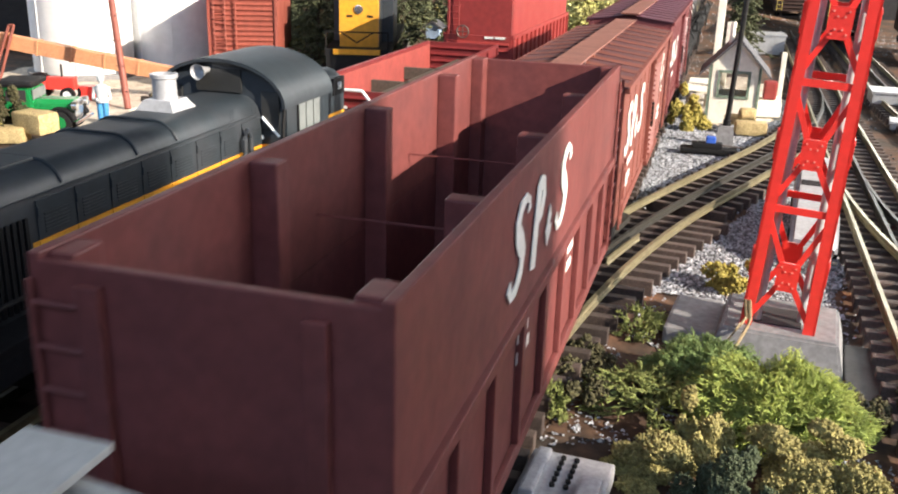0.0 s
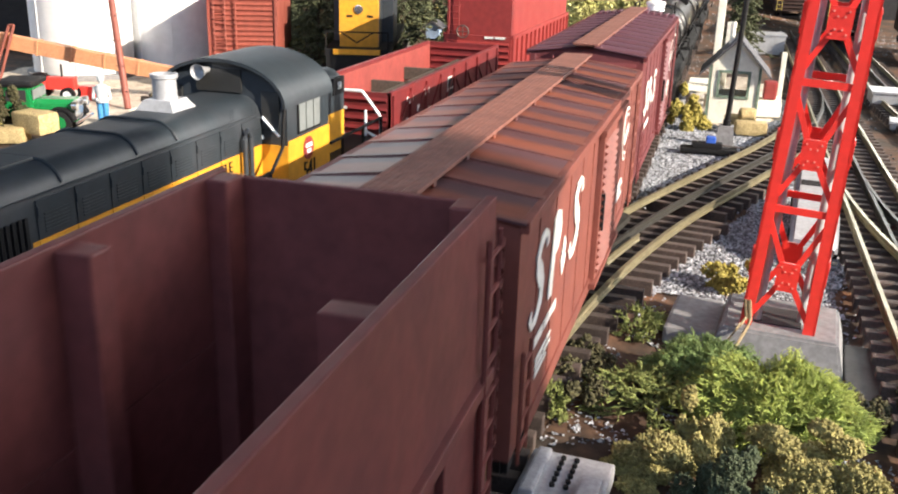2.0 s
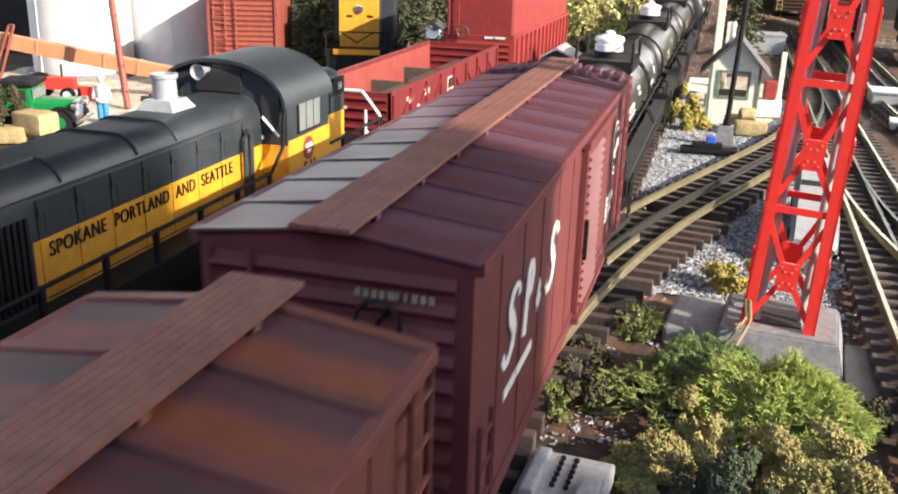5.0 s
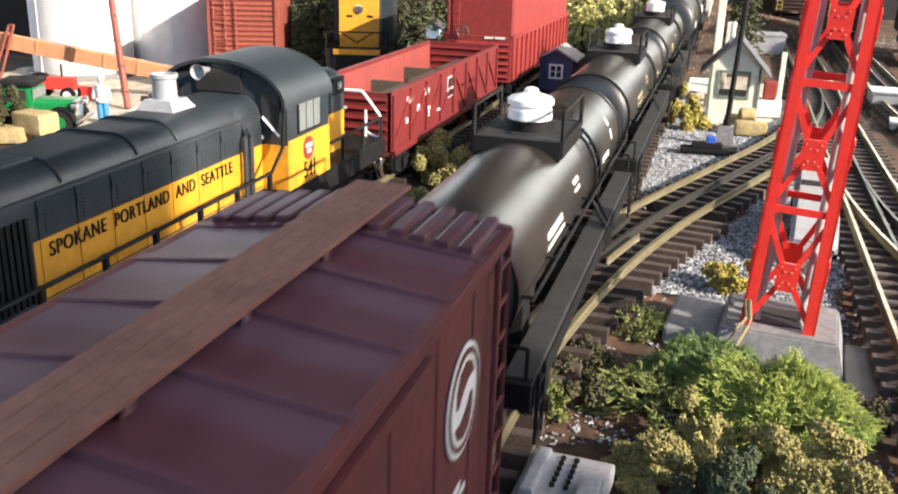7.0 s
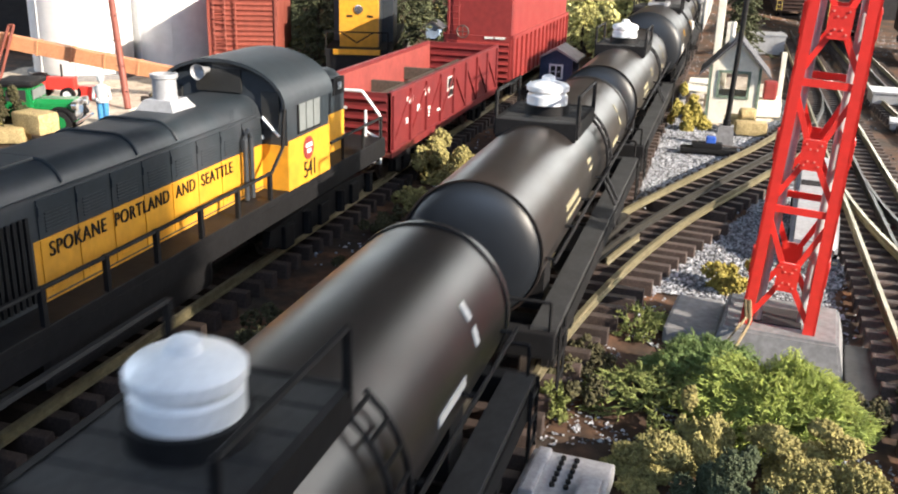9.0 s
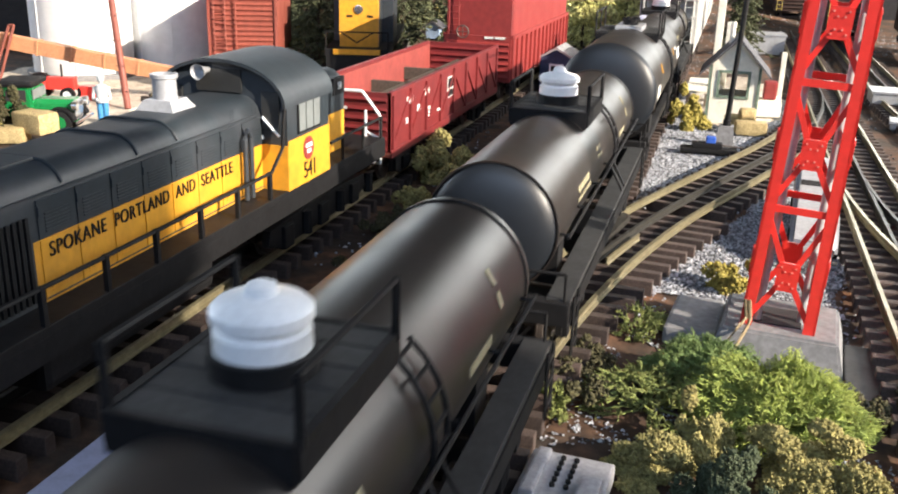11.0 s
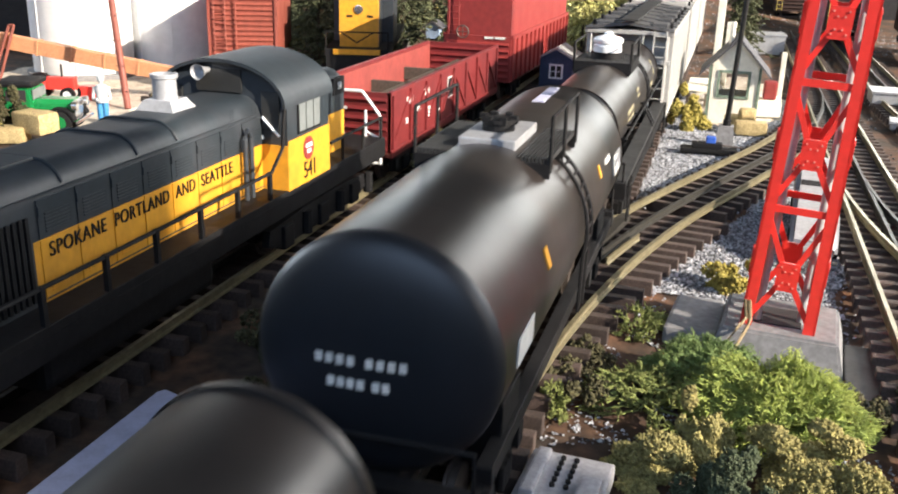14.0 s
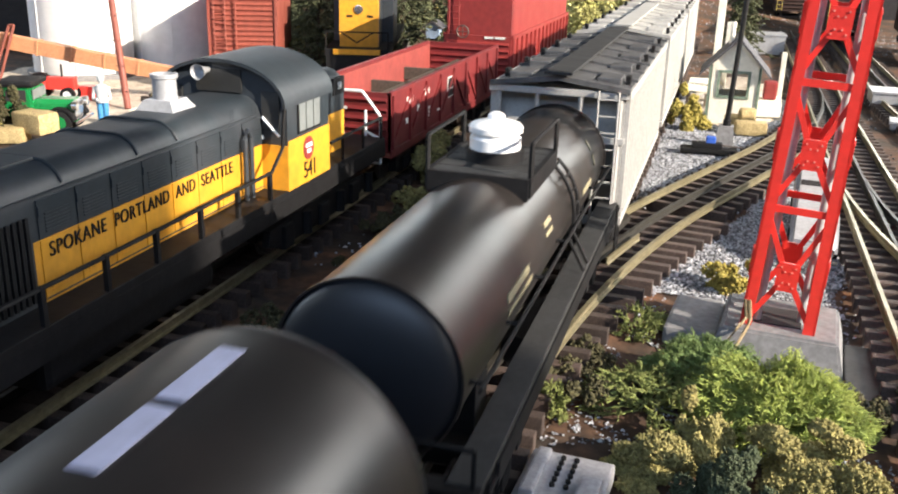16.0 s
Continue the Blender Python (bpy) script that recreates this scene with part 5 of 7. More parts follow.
        for k in (-0.04, 0.0, 0.04):
            ob = new("wheelset", _shared["wheelset"])
            ob.parent, ob.matrix_basis = tr, pose(0, y + k, 0.0095)
    # handrails
    for s in (-1, 1):
        ys = [0.09, 0.118, 0.148, 0.178, 0.207, 0.237, 0.265, 0.294, 0.322, 0.350]
        for y in ys:
            bm = B()
            box(bm, (s * 0.0300 - 0.0009, y - 0.0010, 0.0240), (s * 0.0300 + 0.0009, y + 0.0010, 0.0455), r=0.0003)
            part("handrail_post", bm, M["black"], car)
        bm = B()
        rod(bm, (s * 0.0300, 0.06, 0.0448), (s * 0.0300, 0.352, 0.0448), 0.0008, 6)
        rod(bm, (s * 0.0300, 0.352, 0.0448), (s * 0.0305, 0.362, 0.0535), 0.0008, 6)
        rod(bm, (s * 0.0305, 0.362, 0.0535), (s * 0.0312, 0.3635, 0.0715), 0.0008, 6)
        part("handrail", bm, M["black"], car)
        bm = B()
        rod(bm, (s * 0.0300, 0.415, 0.0448), (s * 0.0300, 0.486, 0.0448), 0.0008, 6)
        for y in (0.43, 0.458, 0.485):
            rod(bm, (s * 0.0300, y, 0.03), (s * 0.0300, y, 0.0448), 0.0009, 6)
        part("rear_handrail", bm, M["black"], car)
        bm = B()
        for p, q in (((0.006, 0.0585), (0.018, 0.0585)), ((0.018, 0.0585), (0.029, 0.045)), ((0.029, 0.045), (0.029, 0.018)), ((0.020, 0.048), (0.020, 0.018)), ((0.020, 0.036), (0.029, 0.032)), ((0.020, 0.018), (0.029, 0.018))):
            rod(bm, (s * p[0], 0.487, p[1]), (s * q[0], 0.487, q[1]), 0.0009, 6)
        part("end_handrail", bm, M["cap"], car, "white end handrail")
    bm = B()
    pts = [(0.345, 0.0335), (0.345, 0.060), (0.3475, 0.0632), (0.350, 0.060), (0.350, 0.0335)]
    bent(bm, [(hw + 0.003, p[0], p[1]) for p in pts], 0.0012, 8)
    part("vent_pipe", bm, K, car)
    bm = B()
    box(bm, (0.0135, 0.3655, 0.056), (0.0195, 0.3660, 0.0575), pose(0.0, 0.0, 0.0))
    rod(bm, (0.020, 0.3640, 0.066), (0.028, 0.3640, 0.058), 0.0006, 6)
    part("wiper_rail", bm, M["cap"], car)
    child("coupler", shared("coupler", coupler_mesh, M["black"]), car, pose(0, 0.490, 0))
    return car


locomotive()


# ---- red gondola and raised-side gondola behind the locomotive ----
def red_gondola():
    car = thing("gondola", "bright red drop-bottom gondola with white print, nearly empty", "gondola car", "cars standing on the siding", place=pose(X2, 0, 0))
    a, b, h, top = 0.500, 0.756, 0.0300, 0.0560
    m = M["redgon"]
    bm = B()
    box(bm, (-h, a, 0.018), (h, b, 0.021))
    part("floor_plate", bm, M["rustdark"], car)
    for s in (-1, 1):
        bm = B()
        box(bm, (min(s * h, s * (h - 0.0014)), a, 0.021), (max(s * h, s * (h - 0.0014)), b, top))
        part("side_sheet", bm, m, car)
        bm = B()
        box(bm, (min(s * (h - 0.0022), s * (h + 0.0008)), a, top - 0.0018), (max(s * (h - 0.0022), s * (h + 0.0008)), b, top + 0.0004), r=0.0003)
        part("top_chord", bm, m, car)
        bm = B()
        box(bm, (min(s * (h - 0.0025), s * (h - 0.0015)), a + 0.002, 0.021), (max(s * (h - 0.0025), s * (h - 0.0015)), b - 0.002, top - 0.002))
        part("side_lining", bm, M["redin"], car, "lighter red inner side")
        bm = B()
        box(bm, (min(s * h, s * (h + 0.0012)), a, 0.018), (max(s * h, s * (h + 0.0012)), b, 0.0225))
        part("side_sill", bm, m, car)
        n = 8
        for k in range(n + 1):
            y = a + 0.004 + (b - a - 0.008) * k / n
            bm = B()
            box(bm, (min(s * h, s * (h + 0.0014)), y - 0.0014, 0.0225), (max(s * h, s * (h + 0.0014)), y + 0.0014, top - 0.0018))
            part("side_post", bm, m, car)
            if k < n:
                y2 = y + (b - a - 0.008) / n
                p, q = ((y, 0.024), (y2, top - 0.004)) if k < n / 2 else ((y, top - 0.004), (y2, 0.024))
                d = 0.0014
                bm = B()
                prism(bm, [(p[0] - d, p[1]), (p[0] + d, p[1]), (q[0] + d, q[1]), (q[0] - d, q[1])], "x", min(s * h, s * (h + 0.0011)), max(s * h, s * (h + 0.0011)))
                part("side_brace", bm, m, car)
    for y, e in ((a, -1), (b, 1)):
        bm = B()
        box(bm, (-h, min(y, y - e * 0.0014), 0.021), (h, max(y, y - e * 0.0014), top))
        part("end_sheet", bm, m, car)
        for k in range(6):
            z = 0.0235 + k * 0.0056
            for f, n2 in ((1, "end_rib"), (-1, "inner_end_rib")):
                bm = B()
                yy = y if f > 0 else y - e * 0.0014
                prism(bm, [(yy, z - 0.0016), (yy + f * e * 0.0016, z), (yy, z + 0.0016)], "x", -h + 0.002, h - 0.002)
                part(n2, bm, m, car)
    # centre ridge over the drop doors
    bm = B()
    prism(bm, [(-0.007, 0.021), (0.007, 0.021), (0.0036, 0.043), (-0.0036, 0.043)], "y", a + 0.012, b - 0.004)
    part("centre_ridge", bm, M["dark_wood"], car, "grey-brown centre ridge")
    for y in (0.62, 0.69):
        bm = B()
        box(bm, (-h + 0.002, y - 0.002, 0.034), (h - 0.002, y + 0.002, 0.0430))
        part("cross_beam", bm, M["dark_wood"], car)
    x = h + 0.0003
    for y, z, L2, g in ((0.528, 0.0455, 0.006, 0.004), (0.536, 0.0455, 0.003, 0.004), (0.561, 0.0455, 0.004, 0.004), (0.567, 0.0455, 0.004, 0.004), (0.527, 0.0335, 0.003, 0.0035), (0.548, 0.0375, 0.006, 0.004), (0.566, 0.0350, 0.008, 0.0018), (0.566, 0.0325, 0.007, 0.0016), (0.566, 0.0300, 0.008, 0.0016), (0.566, 0.0275, 0.006, 0.0016), (0.59, 0.0305, 0.008, 0.0014)):
        bm = B()
        box(bm, (x, y, z), (x + 0.0004, y + L2, z + g))
        part("print_bar", bm, M["white"], car)
    bm = B()
    box(bm, (x, 0.613, 0.0355), (x + 0.0004, 0.626, 0.0495))
    plate = part("emblem_panel", bm, M["white"], car, "white framed emblem panel")
    for z0, z1 in ((0.0420, 0.0488), (0.0362, 0.0408)):
        bm = B()
        box(bm, (x + 0.0004, 0.6138, z0), (x + 0.0006, 0.6252, z1))
        part("emblem_field", bm, M["black"], plate)
    for y, z, L2 in ((-0.012, 0.0500, 0.014), (-0.014, 0.0455, 0.018), (-0.018, 0.031, 0.008), (-0.005, 0.030, 0.008)):
        bm = B()
        box(bm, (y, a - 0.0019, z), (y + L2, a - 0.0015, z + 0.0016))
        part("print_bar", bm, M["white"], car)
    for y in (a + 0.04, b - 0.04):
        bogie(car, y)
    child("coupler", shared("coupler", coupler_mesh, M["black"]), car, pose(0, a - 0.002, 0, 0, 0, 180))
    return car


red_gondola()


def raised_gondola():
    car = thing("gondola", "red ribbed gondola with tall plain side extensions", "gondola car", "cars standing on the siding", place=pose(X2, 0, 0))
    a, b, h, low, top = 0.805, 1.085, 0.0300, 0.0575, 0.1060
    m = M["redcar"]
    bm = B()
    box(bm, (-h, a, 0.018), (h, b, low))
    part("body", bm, m, car)
    for s in (-1, 1):
        for k in range(15):
            y = a + 0.003 + (b - a - 0.006) * k / 14
            bm = B()
            box(bm, (min(s * h, s * (h + 0.0018)), y - 0.0016, 0.019), (max(s * h, s * (h + 0.0018)), y + 0.0016, low - 0.002))
            part("side_post", bm, m, car)
        bm = B()
        box(bm, (min(s * h, s * (h + 0.0018)), a, low - 0.002), (max(s * h, s * (h + 0.0018)), b, low + 0.001))
        part("top_chord", bm, m, car)
        bm = B()
        box(bm, (min(s * (h - 0.003), s * (h - 0.001)), a + 0.002, low), (max(s * (h - 0.003), s * (h - 0.001)), b - 0.002, top))
        part("side_extension", bm, m, car)
    for y in (a + 0.002, b - 0.004):
        bm = B()
        box(bm, (-h + 0.003, y, low), (h - 0.003, y + 0.002, top))
        part("end_extension", bm, m, car)
    bm = B()
    box(bm, (-h + 0.003, a + 0.004, top - 0.012), (h - 0.003, b - 0.004, top - 0.006))
    part("load", bm, M["rust"], car, "orange-brown load")
    for k in range(6):
        z = 0.0225 + k * 0.0056
        bm = B()
        prism(bm, [(a, z - 0.0018), (a - 0.0018, z), (a, z + 0.0018)], "x", -h + 0.002, h - 0.002)
        part("end_rib", bm, m, car)
    ladder(car, "end_ladder", -h + 0.008, a - 0.0005, low, top, 9, 0.009, m, axis="x")
    bm = B()
    lathe(bm, [(0.0052, -0.0005), (0.0060, 0), (0.0052, 0.0005), (0.0047, 0)], 18, pose(-0.013, a - 0.004, low + 0.003, 90, 0, 0))
    for k in range(4):
        rod(bm, (-0.013, a - 0.004, low + 0.003), (-0.013 + 0.005 * math.cos(k * 1.57), a - 0.004, low + 0.003 + 0.005 * math.sin(k * 1.57)), 0.0005, 5)
    part("brake_wheel", bm, M["steel"], car)
    for x, L2 in ((0.006, 0.008), (0.0155, 0.009)):
        bm = B()
        box(bm, (x, a - 0.0008, low - 0.0022), (x + L2, a - 0.0003, low - 0.0004))
        part("print_bar", bm, M["white"], car)
    for y in (a + 0.04, b - 0.04):
        bogie(car, y)
    return car


raised_gondola()


# ---- red lattice tower on its concrete base ----
def tower():
    m0 = pose(0.1025, 0.3665, 0.0035, 0, 2.6, -5)
    t = thing("lattice_tower", "bright red riveted lattice tower with silver conduits", "tower", place=m0)
    w0, w1, H = 0.0138, 0.0112, 0.19
    def corner(i, z):
        w = w0 + (w1 - w0) * z / H
        return Vector(((-1, 1, 1, -1)[i] * w, (-1, -1, 1, 1)[i] * w, z))
    for i in range(4):
        bm = B()
        sx, sy = (-1, 1, 1, -1)[i], (-1, -1, 1, 1)[i]
        for dx, dy in ((0.0044, 0.0009), (0.0009, 0.0044)):
            pts = []
            for z in (0, H):
                c = corner(i, z)
                x0, x1 = sorted((c.x, c.x - sx * dx))
                y0, y1 = sorted((c.y, c.y - sy * dy))
                pts += [(x0, y0, z), (x1, y0, z), (x1, y1, z), (x0, y1, z)]
            faces(bm, pts, ((3, 2, 1, 0), (4, 5, 6, 7), (0, 1, 5, 4), (1, 2, 6, 5), (2, 3, 7, 6), (3, 0, 4, 7)))
        part("leg", bm, M["red"], t)
    bays = [0.0, 0.0475, 0.0945, 0.141, 0.187]
    for f in range(4):
        a, b = f, (f + 1) % 4
        nrm = (Vector((0, -1, 0)), Vector((1, 0, 0)), Vector((0, 1, 0)), Vector((-1, 0, 0)))[f]
        def bar(p, q, w, name, o=-0.0003):
            bm = B()
            d = (q - p).normalized()
            s = nrm.cross(d).normalized() * w / 2
            pts = [p + s + nrm * o, p - s + nrm * o, q - s + nrm * o, q + s + nrm * o]
            pts += [v - nrm * 0.0008 for v in pts]
            faces(bm, pts, ((0, 1, 2, 3), (7, 6, 5, 4), (1, 0, 4, 5), (2, 1, 5, 6), (3, 2, 6, 7), (0, 3, 7, 4)))
            part(name, bm, M["red"], t)
        for z0, z1 in zip(bays, bays[1:]):
            zc = z0 + (z1 - z0) * 0.46
            c = (corner(a, zc) + corner(b, zc)) / 2
            u = (corner(b, zc) - corner(a, zc)).normalized()
            if z0 > 0:
                bar(corner(a, z0), corner(b, z0), 0.0027, "cross_bar")
            for sgn, leg in ((-1, a), (1, b)):
                bar(corner(leg, z0 + 0.002) - u * sgn * 0.002, c + u * sgn * 0.002 + Vector((0, 0, -0.003)), 0.0021, "brace", -0.0006)
                bar(corner(leg, z1 - 0.002) - u * sgn * 0.002, c + u * sgn * 0.002 + Vector((0, 0, 0.003)), 0.0021, "brace", -0.0006)
            bm = B()
            P = [(-0.0034, -0.0056), (0.0034, -0.0056), (0.0040, -0.0046), (0.0041, 0.0046), (0.0034, 0.0056), (-0.0034, 0.0056), (-0.0041, 0.0046), (-0.0040, -0.0046)]
            top = [c + u * p[0] + Vector((0, 0, p[1])) + nrm * 0.0008 for p in P]
            bot = [v - nrm * 0.0013 for v in top]
            n = len(P)
            vt, vb = [bm.verts.new(v) for v in top], [bm.verts.new(v) for v in bot]
            bm.faces.new(vt), bm.faces.new(vb[::-1])
            for k in range(n):
                bm.faces.new((vt[k], vb[k], vb[(k + 1) % n], vt[(k + 1) % n]))
            bmesh.ops.recalc_face_normals(bm, faces=bm.faces)
            g = part("gusset", bm, M["red"], t)
            bm = B()
            for px, pz in ((-0.0026, 0.0040), (0.0026, 0.0040), (-0.0011, 0.0022), (0.0013, 0.0022), (-0.0024, -0.0038), (0.0011, -0.0022), (0.0026, -0.0038), (-0.0013, -0.0022)):
                q = c + u * px + Vector((0, 0, pz)) + nrm * 0.0008
                rod(bm, q, q + nrm * 0.0003, 0.00036, 8)
            part("rivet_heads", bm, M["rivet"], g, "pale worn rivet heads", kind="stuff")
    for x, y in ((-0.0078, -0.006), (0.0082, -0.002)):
        bm = B()
        rod(bm, (x, y, -0.002), (x * 0.8, y, H), 0.0014, 10)
        part("conduit", bm, M["silver"], t, "silver conduit pipe", smooth=True)
    for dx in (-0.0006, 0.0008):
        bm = B()
        bent(bm, [(-0.0125 + dx, -0.0135, 0.010), (-0.011 + dx, -0.0150, 0.003), (-0.012 + dx * 2, -0.019, 0.0015), (-0.0155 + dx * 3, -0.028, -0.004), (-0.018 + dx * 5, -0.040, -0.006)], 0.0007)
        part("wire", bm, M["tanwire"], t, "tan insulated wire", smooth=True)
    base = thing("tower_base", "grey concrete block footing with a lower step", "footing", place=pose(0.1025, 0.3665, 0, 0, 0, -5))
    bm = B()
    lo, hi = [(-0.0245, -0.0225), (0.0265, -0.0225), (0.0265, 0.0245), (-0.0245, 0.0245)], [(-0.0205, -0.0185), (0.0225, -0.0185), (0.0225, 0.0205), (-0.0205, 0.0205)]
    pts = [(x, y, -0.0115) for x, y in lo] + [(x, y, 0.0035) for x, y in hi]
    faces(bm, pts, ((3, 2, 1, 0), (4, 5, 6, 7), (0, 1, 5, 4), (1, 2, 6, 5), (2, 3, 7, 6), (3, 0, 4, 7)))
    bmesh.ops.bevel(bm, geom=bm.edges[:], offset=0.001, segments=2, affect='EDGES')
    part("footing_block", bm, M["concrete"], base)
    # no opening is cut: a dark plate paints the hole's shade
    bm = B()
    box(bm, (-0.0088, -0.0092, 0.0032), (0.0088, 0.0092, 0.0039))
    part("footing_hole", bm, M["dark"], base, "flat dark plate that paints the shaded recess between the legs")
    bm = B()
    box(bm, (-0.043, -0.012, -0.0115), (-0.022, 0.028, -0.0035), r=0.0016)
    part("footing_step", bm, M["concrete"], base)
    bm = B()
    box(bm, (0.026, -0.045, -0.0115), (0.040, 0.010, -0.0072), r=0.0006)
    part("footing_slab", bm, M["frame"], base, "dark grey slab")


tower()


# ---- yard shanty, lamp post, switch stand, bales ----
def shanty():
    s = thing("shanty", "small cream yard shanty with dark gabled roof and green trim", "hut", place=pose(0.0785, 0.862, GZ, 0, 0, 0))
    w, d, e, p = 0.0205, 0.022, 0.0510, 0.0745
    bm = B()
    # front wall with a window opening, then sides and back
    win = (-0.0125, 0.0115, 0.0235, 0.0440)
    for a, b in (((-w, 0), (win[0], e)), ((win[1], 0), (w, e)), ((win[0], 0), (win[1], win[2])), ((win[0], win[3]), (win[1], e))):
        box(bm, (a[0], -d, a[1]), (b[0], -d + 0.0016, b[1]))
    prism(bm, [(-w, e), (w, e), (0, p - 0.003)], "y", -d, -d + 0.0016)
    part("front_wall", bm, M["cream"], s)
    bm = B()
    for a, b in (((-w, 0), (win[0], e)), ((win[1], 0), (w, e)), ((win[0], 0), (win[1], win[2])), ((win[0], win[3]), (win[1], e))):
        box(bm, (a[0], d - 0.0016, a[1]), (b[0], d, b[1]))
    prism(bm, [(-w, e), (w, e), (0, p - 0.003)], "y", d - 0.0016, d)
    part("back_wall", bm, M["cream"], s)
    for k in (-1, 1):
        bm = B()
        box(bm, (min(k * w, k * (w - 0.0016)), -d, 0), (max(k * w, k * (w - 0.0016)), d, e))
        part("side_wall", bm, M["cream"], s)
        bm = B()
        L = math.hypot(w + 0.009, p - e + 0.006)
        prism(bm, [(0, p), (k * (w + 0.009), e - 0.0085), (k * (w + 0.009), e - 0.0105), (0, p - 0.0025)], "y", -d - 0.007, d + 0.007)
        part("roof_slope", bm, M["shingle"], s, "dark grey roof slope")
        bm = B()
        box(bm, (k * w - 0.0011, -d - 0.0008, 0), (k * w + 0.0011, -d + 0.001, e - 0.002))
        part("corner_trim", bm, M["trimgreen"], s, "grey-green corner board")
    bm = B()
    for a, b in (((win[0] - 0.0016, win[2] - 0.0016), (win[0] + 0.0006, win[3] + 0.0016)), ((win[1] - 0.0006, win[2] - 0.0016), (win[1] + 0.0016, win[3] + 0.0016)), ((win[0], win[3] - 0.0006), (win[1], win[3] + 0.0016)), ((win[0], win[2] - 0.0016), (win[1], win[2] + 0.0006)), ((-0.0009, win[2]), (0.0001, win[3]))):
        box(bm, (a[0], -d - 0.0008, a[1]), (b[0], -d + 0.0008, b[1]))
    win_ob = part("window_frame", bm, M["trimgreen"], s)
    bm = B()
    box(bm, (win[0], -d + 0.0009, win[2]), (win[1], -d + 0.0013, win[3]))
    part("pane", bm, M["glass2"], win_ob, "clear window pane")
    bm = B()
    rod(bm, (-0.006, 0.0, p - 0.012), (-0.006, 0.0, p + 0.010), 0.0022, 10)
    part("chimney", bm, M["cream"], s, smooth=True)


M["glass2"] = bpy.data.materials.new("clear_glass")
M["glass2"].use_nodes = True
_g = M["glass2"].node_tree.nodes["Principled BSDF"]
_g.inputs["Transmission Weight"].default_value, _g.inputs["Roughness"].default_value, _g.inputs["IOR"].default_value = 1.0, 0.03, 1.45
shanty()


def lamp_post():
    t = thing("lamp_post", "slim black pole on a square grey footing", "post", place=pose(0.0755, 0.748, GZ, 0, 2.0, 0))
    bm = B()
    rod(bm, (0, 0, 0.006), (0, 0, 0.19), 0.0021, 12, 0.0019)
    part("pole", bm, M["black"], t, smooth=True)
    bm = B()
    lo, hi = 0.0072, 0.0056
    faces(bm, [(-lo, -lo, -0.001), (lo, -lo, -0.001), (lo, lo, -0.001), (-lo, lo, -0.001), (-hi, -hi, 0.0155), (hi, -hi, 0.0155), (hi, hi, 0.0155), (-hi, hi, 0.0155)], ((3, 2, 1, 0), (4, 5, 6, 7), (0, 1, 5, 4), (1, 2, 6, 5), (2, 3, 7, 6), (3, 0, 4, 7)))
    part("footing", bm, M["concrete"], t)
    bm = B()
    rod(bm, (0, 0, 0.0155), (0, 0, 0.020), 0.0032, 12)
    part("collar", bm, M["black"], t)


lamp_post()


def switch_stand():
    t = thing("switch_motor", "black switch motor with a blue coil on the ballast", "switch motor", place=pose(0.0655, 0.712, GZ + 0.001, 0, 0, 4))
    bm = B()
    box(bm, (-0.021, -0.006, 0), (0.020, 0.006, 0.0035), r=0.0006)
    part("base_plate", bm, M["black"], t)
    bm = B()
    box(bm, (-0.013, -0.004, 0.0035), (0.009, 0.004, 0.0075), r=0.0006)
    part("housing", bm, M["black"], t)
    bm = B()
    box(bm, (-0.003, -0.0035, 0.0072), (0.004, 0.0035, 0.012), r=0.0008)
    part("coil", bm, M["blue"], t, "bright blue coil")
    bm = B()
    rod(bm, (0.009, 0.001, 0.0055), (0.026, 0.004, 0.004), 0.0007)
    part("throw_rod", bm, M["steel"], t)


switch_stand()


def bale(x, y, z, a, sx, sy, sz, label, roundish=False):
    t = None
    bm = B()
    if roundish:
        lathe(bm, [(0, -sx), (sz * 0.8, -sx), (sz, -sx * 0.8), (sz, sx * 0.8), (sz * 0.8, sx), (0, sx)], 18, pose(0, 0, 0, 0, 90, 0))
    else:
        box(bm, (-sx, -sy, 0), (sx, sy, sz), r=0.0016)
    bmesh.ops.subdivide_edges(bm, edges=bm.edges[:], cuts=2, use_grid_fill=True)
    for v in bm.verts:
        v.co += noise.noise_vector(v.co * 260) * 0.0005
    tagged(part("straw_bale", bm, M["straw"], smooth=True, place=pose(x, y, z, 0, 0, a)), label, "bale", "straw bales")


bale(0.0955, 0.800, GZ, 6, 0.0125, 0.0075, 0.0105, "rectangular tan straw bale beside the shanty")
bale(0.092, 0.815, GZ + 0.0135, 10, 0.0065, 0.006, 0.0055, "small round straw bale on another bale", True)
bale(0.080, 0.822, GZ + 0.006, 0, 0.006, 0.006, 0.006, "small round straw bale by the wall", True)
bale(-0.402, 0.553, -0.002, -10, 0.0140, 0.009, 0.0150, "pale straw bale beside the green truck")
bale(-0.416, 0.545, GZ, 20, 0.010, 0.009, 0.0110, "dull straw bale on the ground")


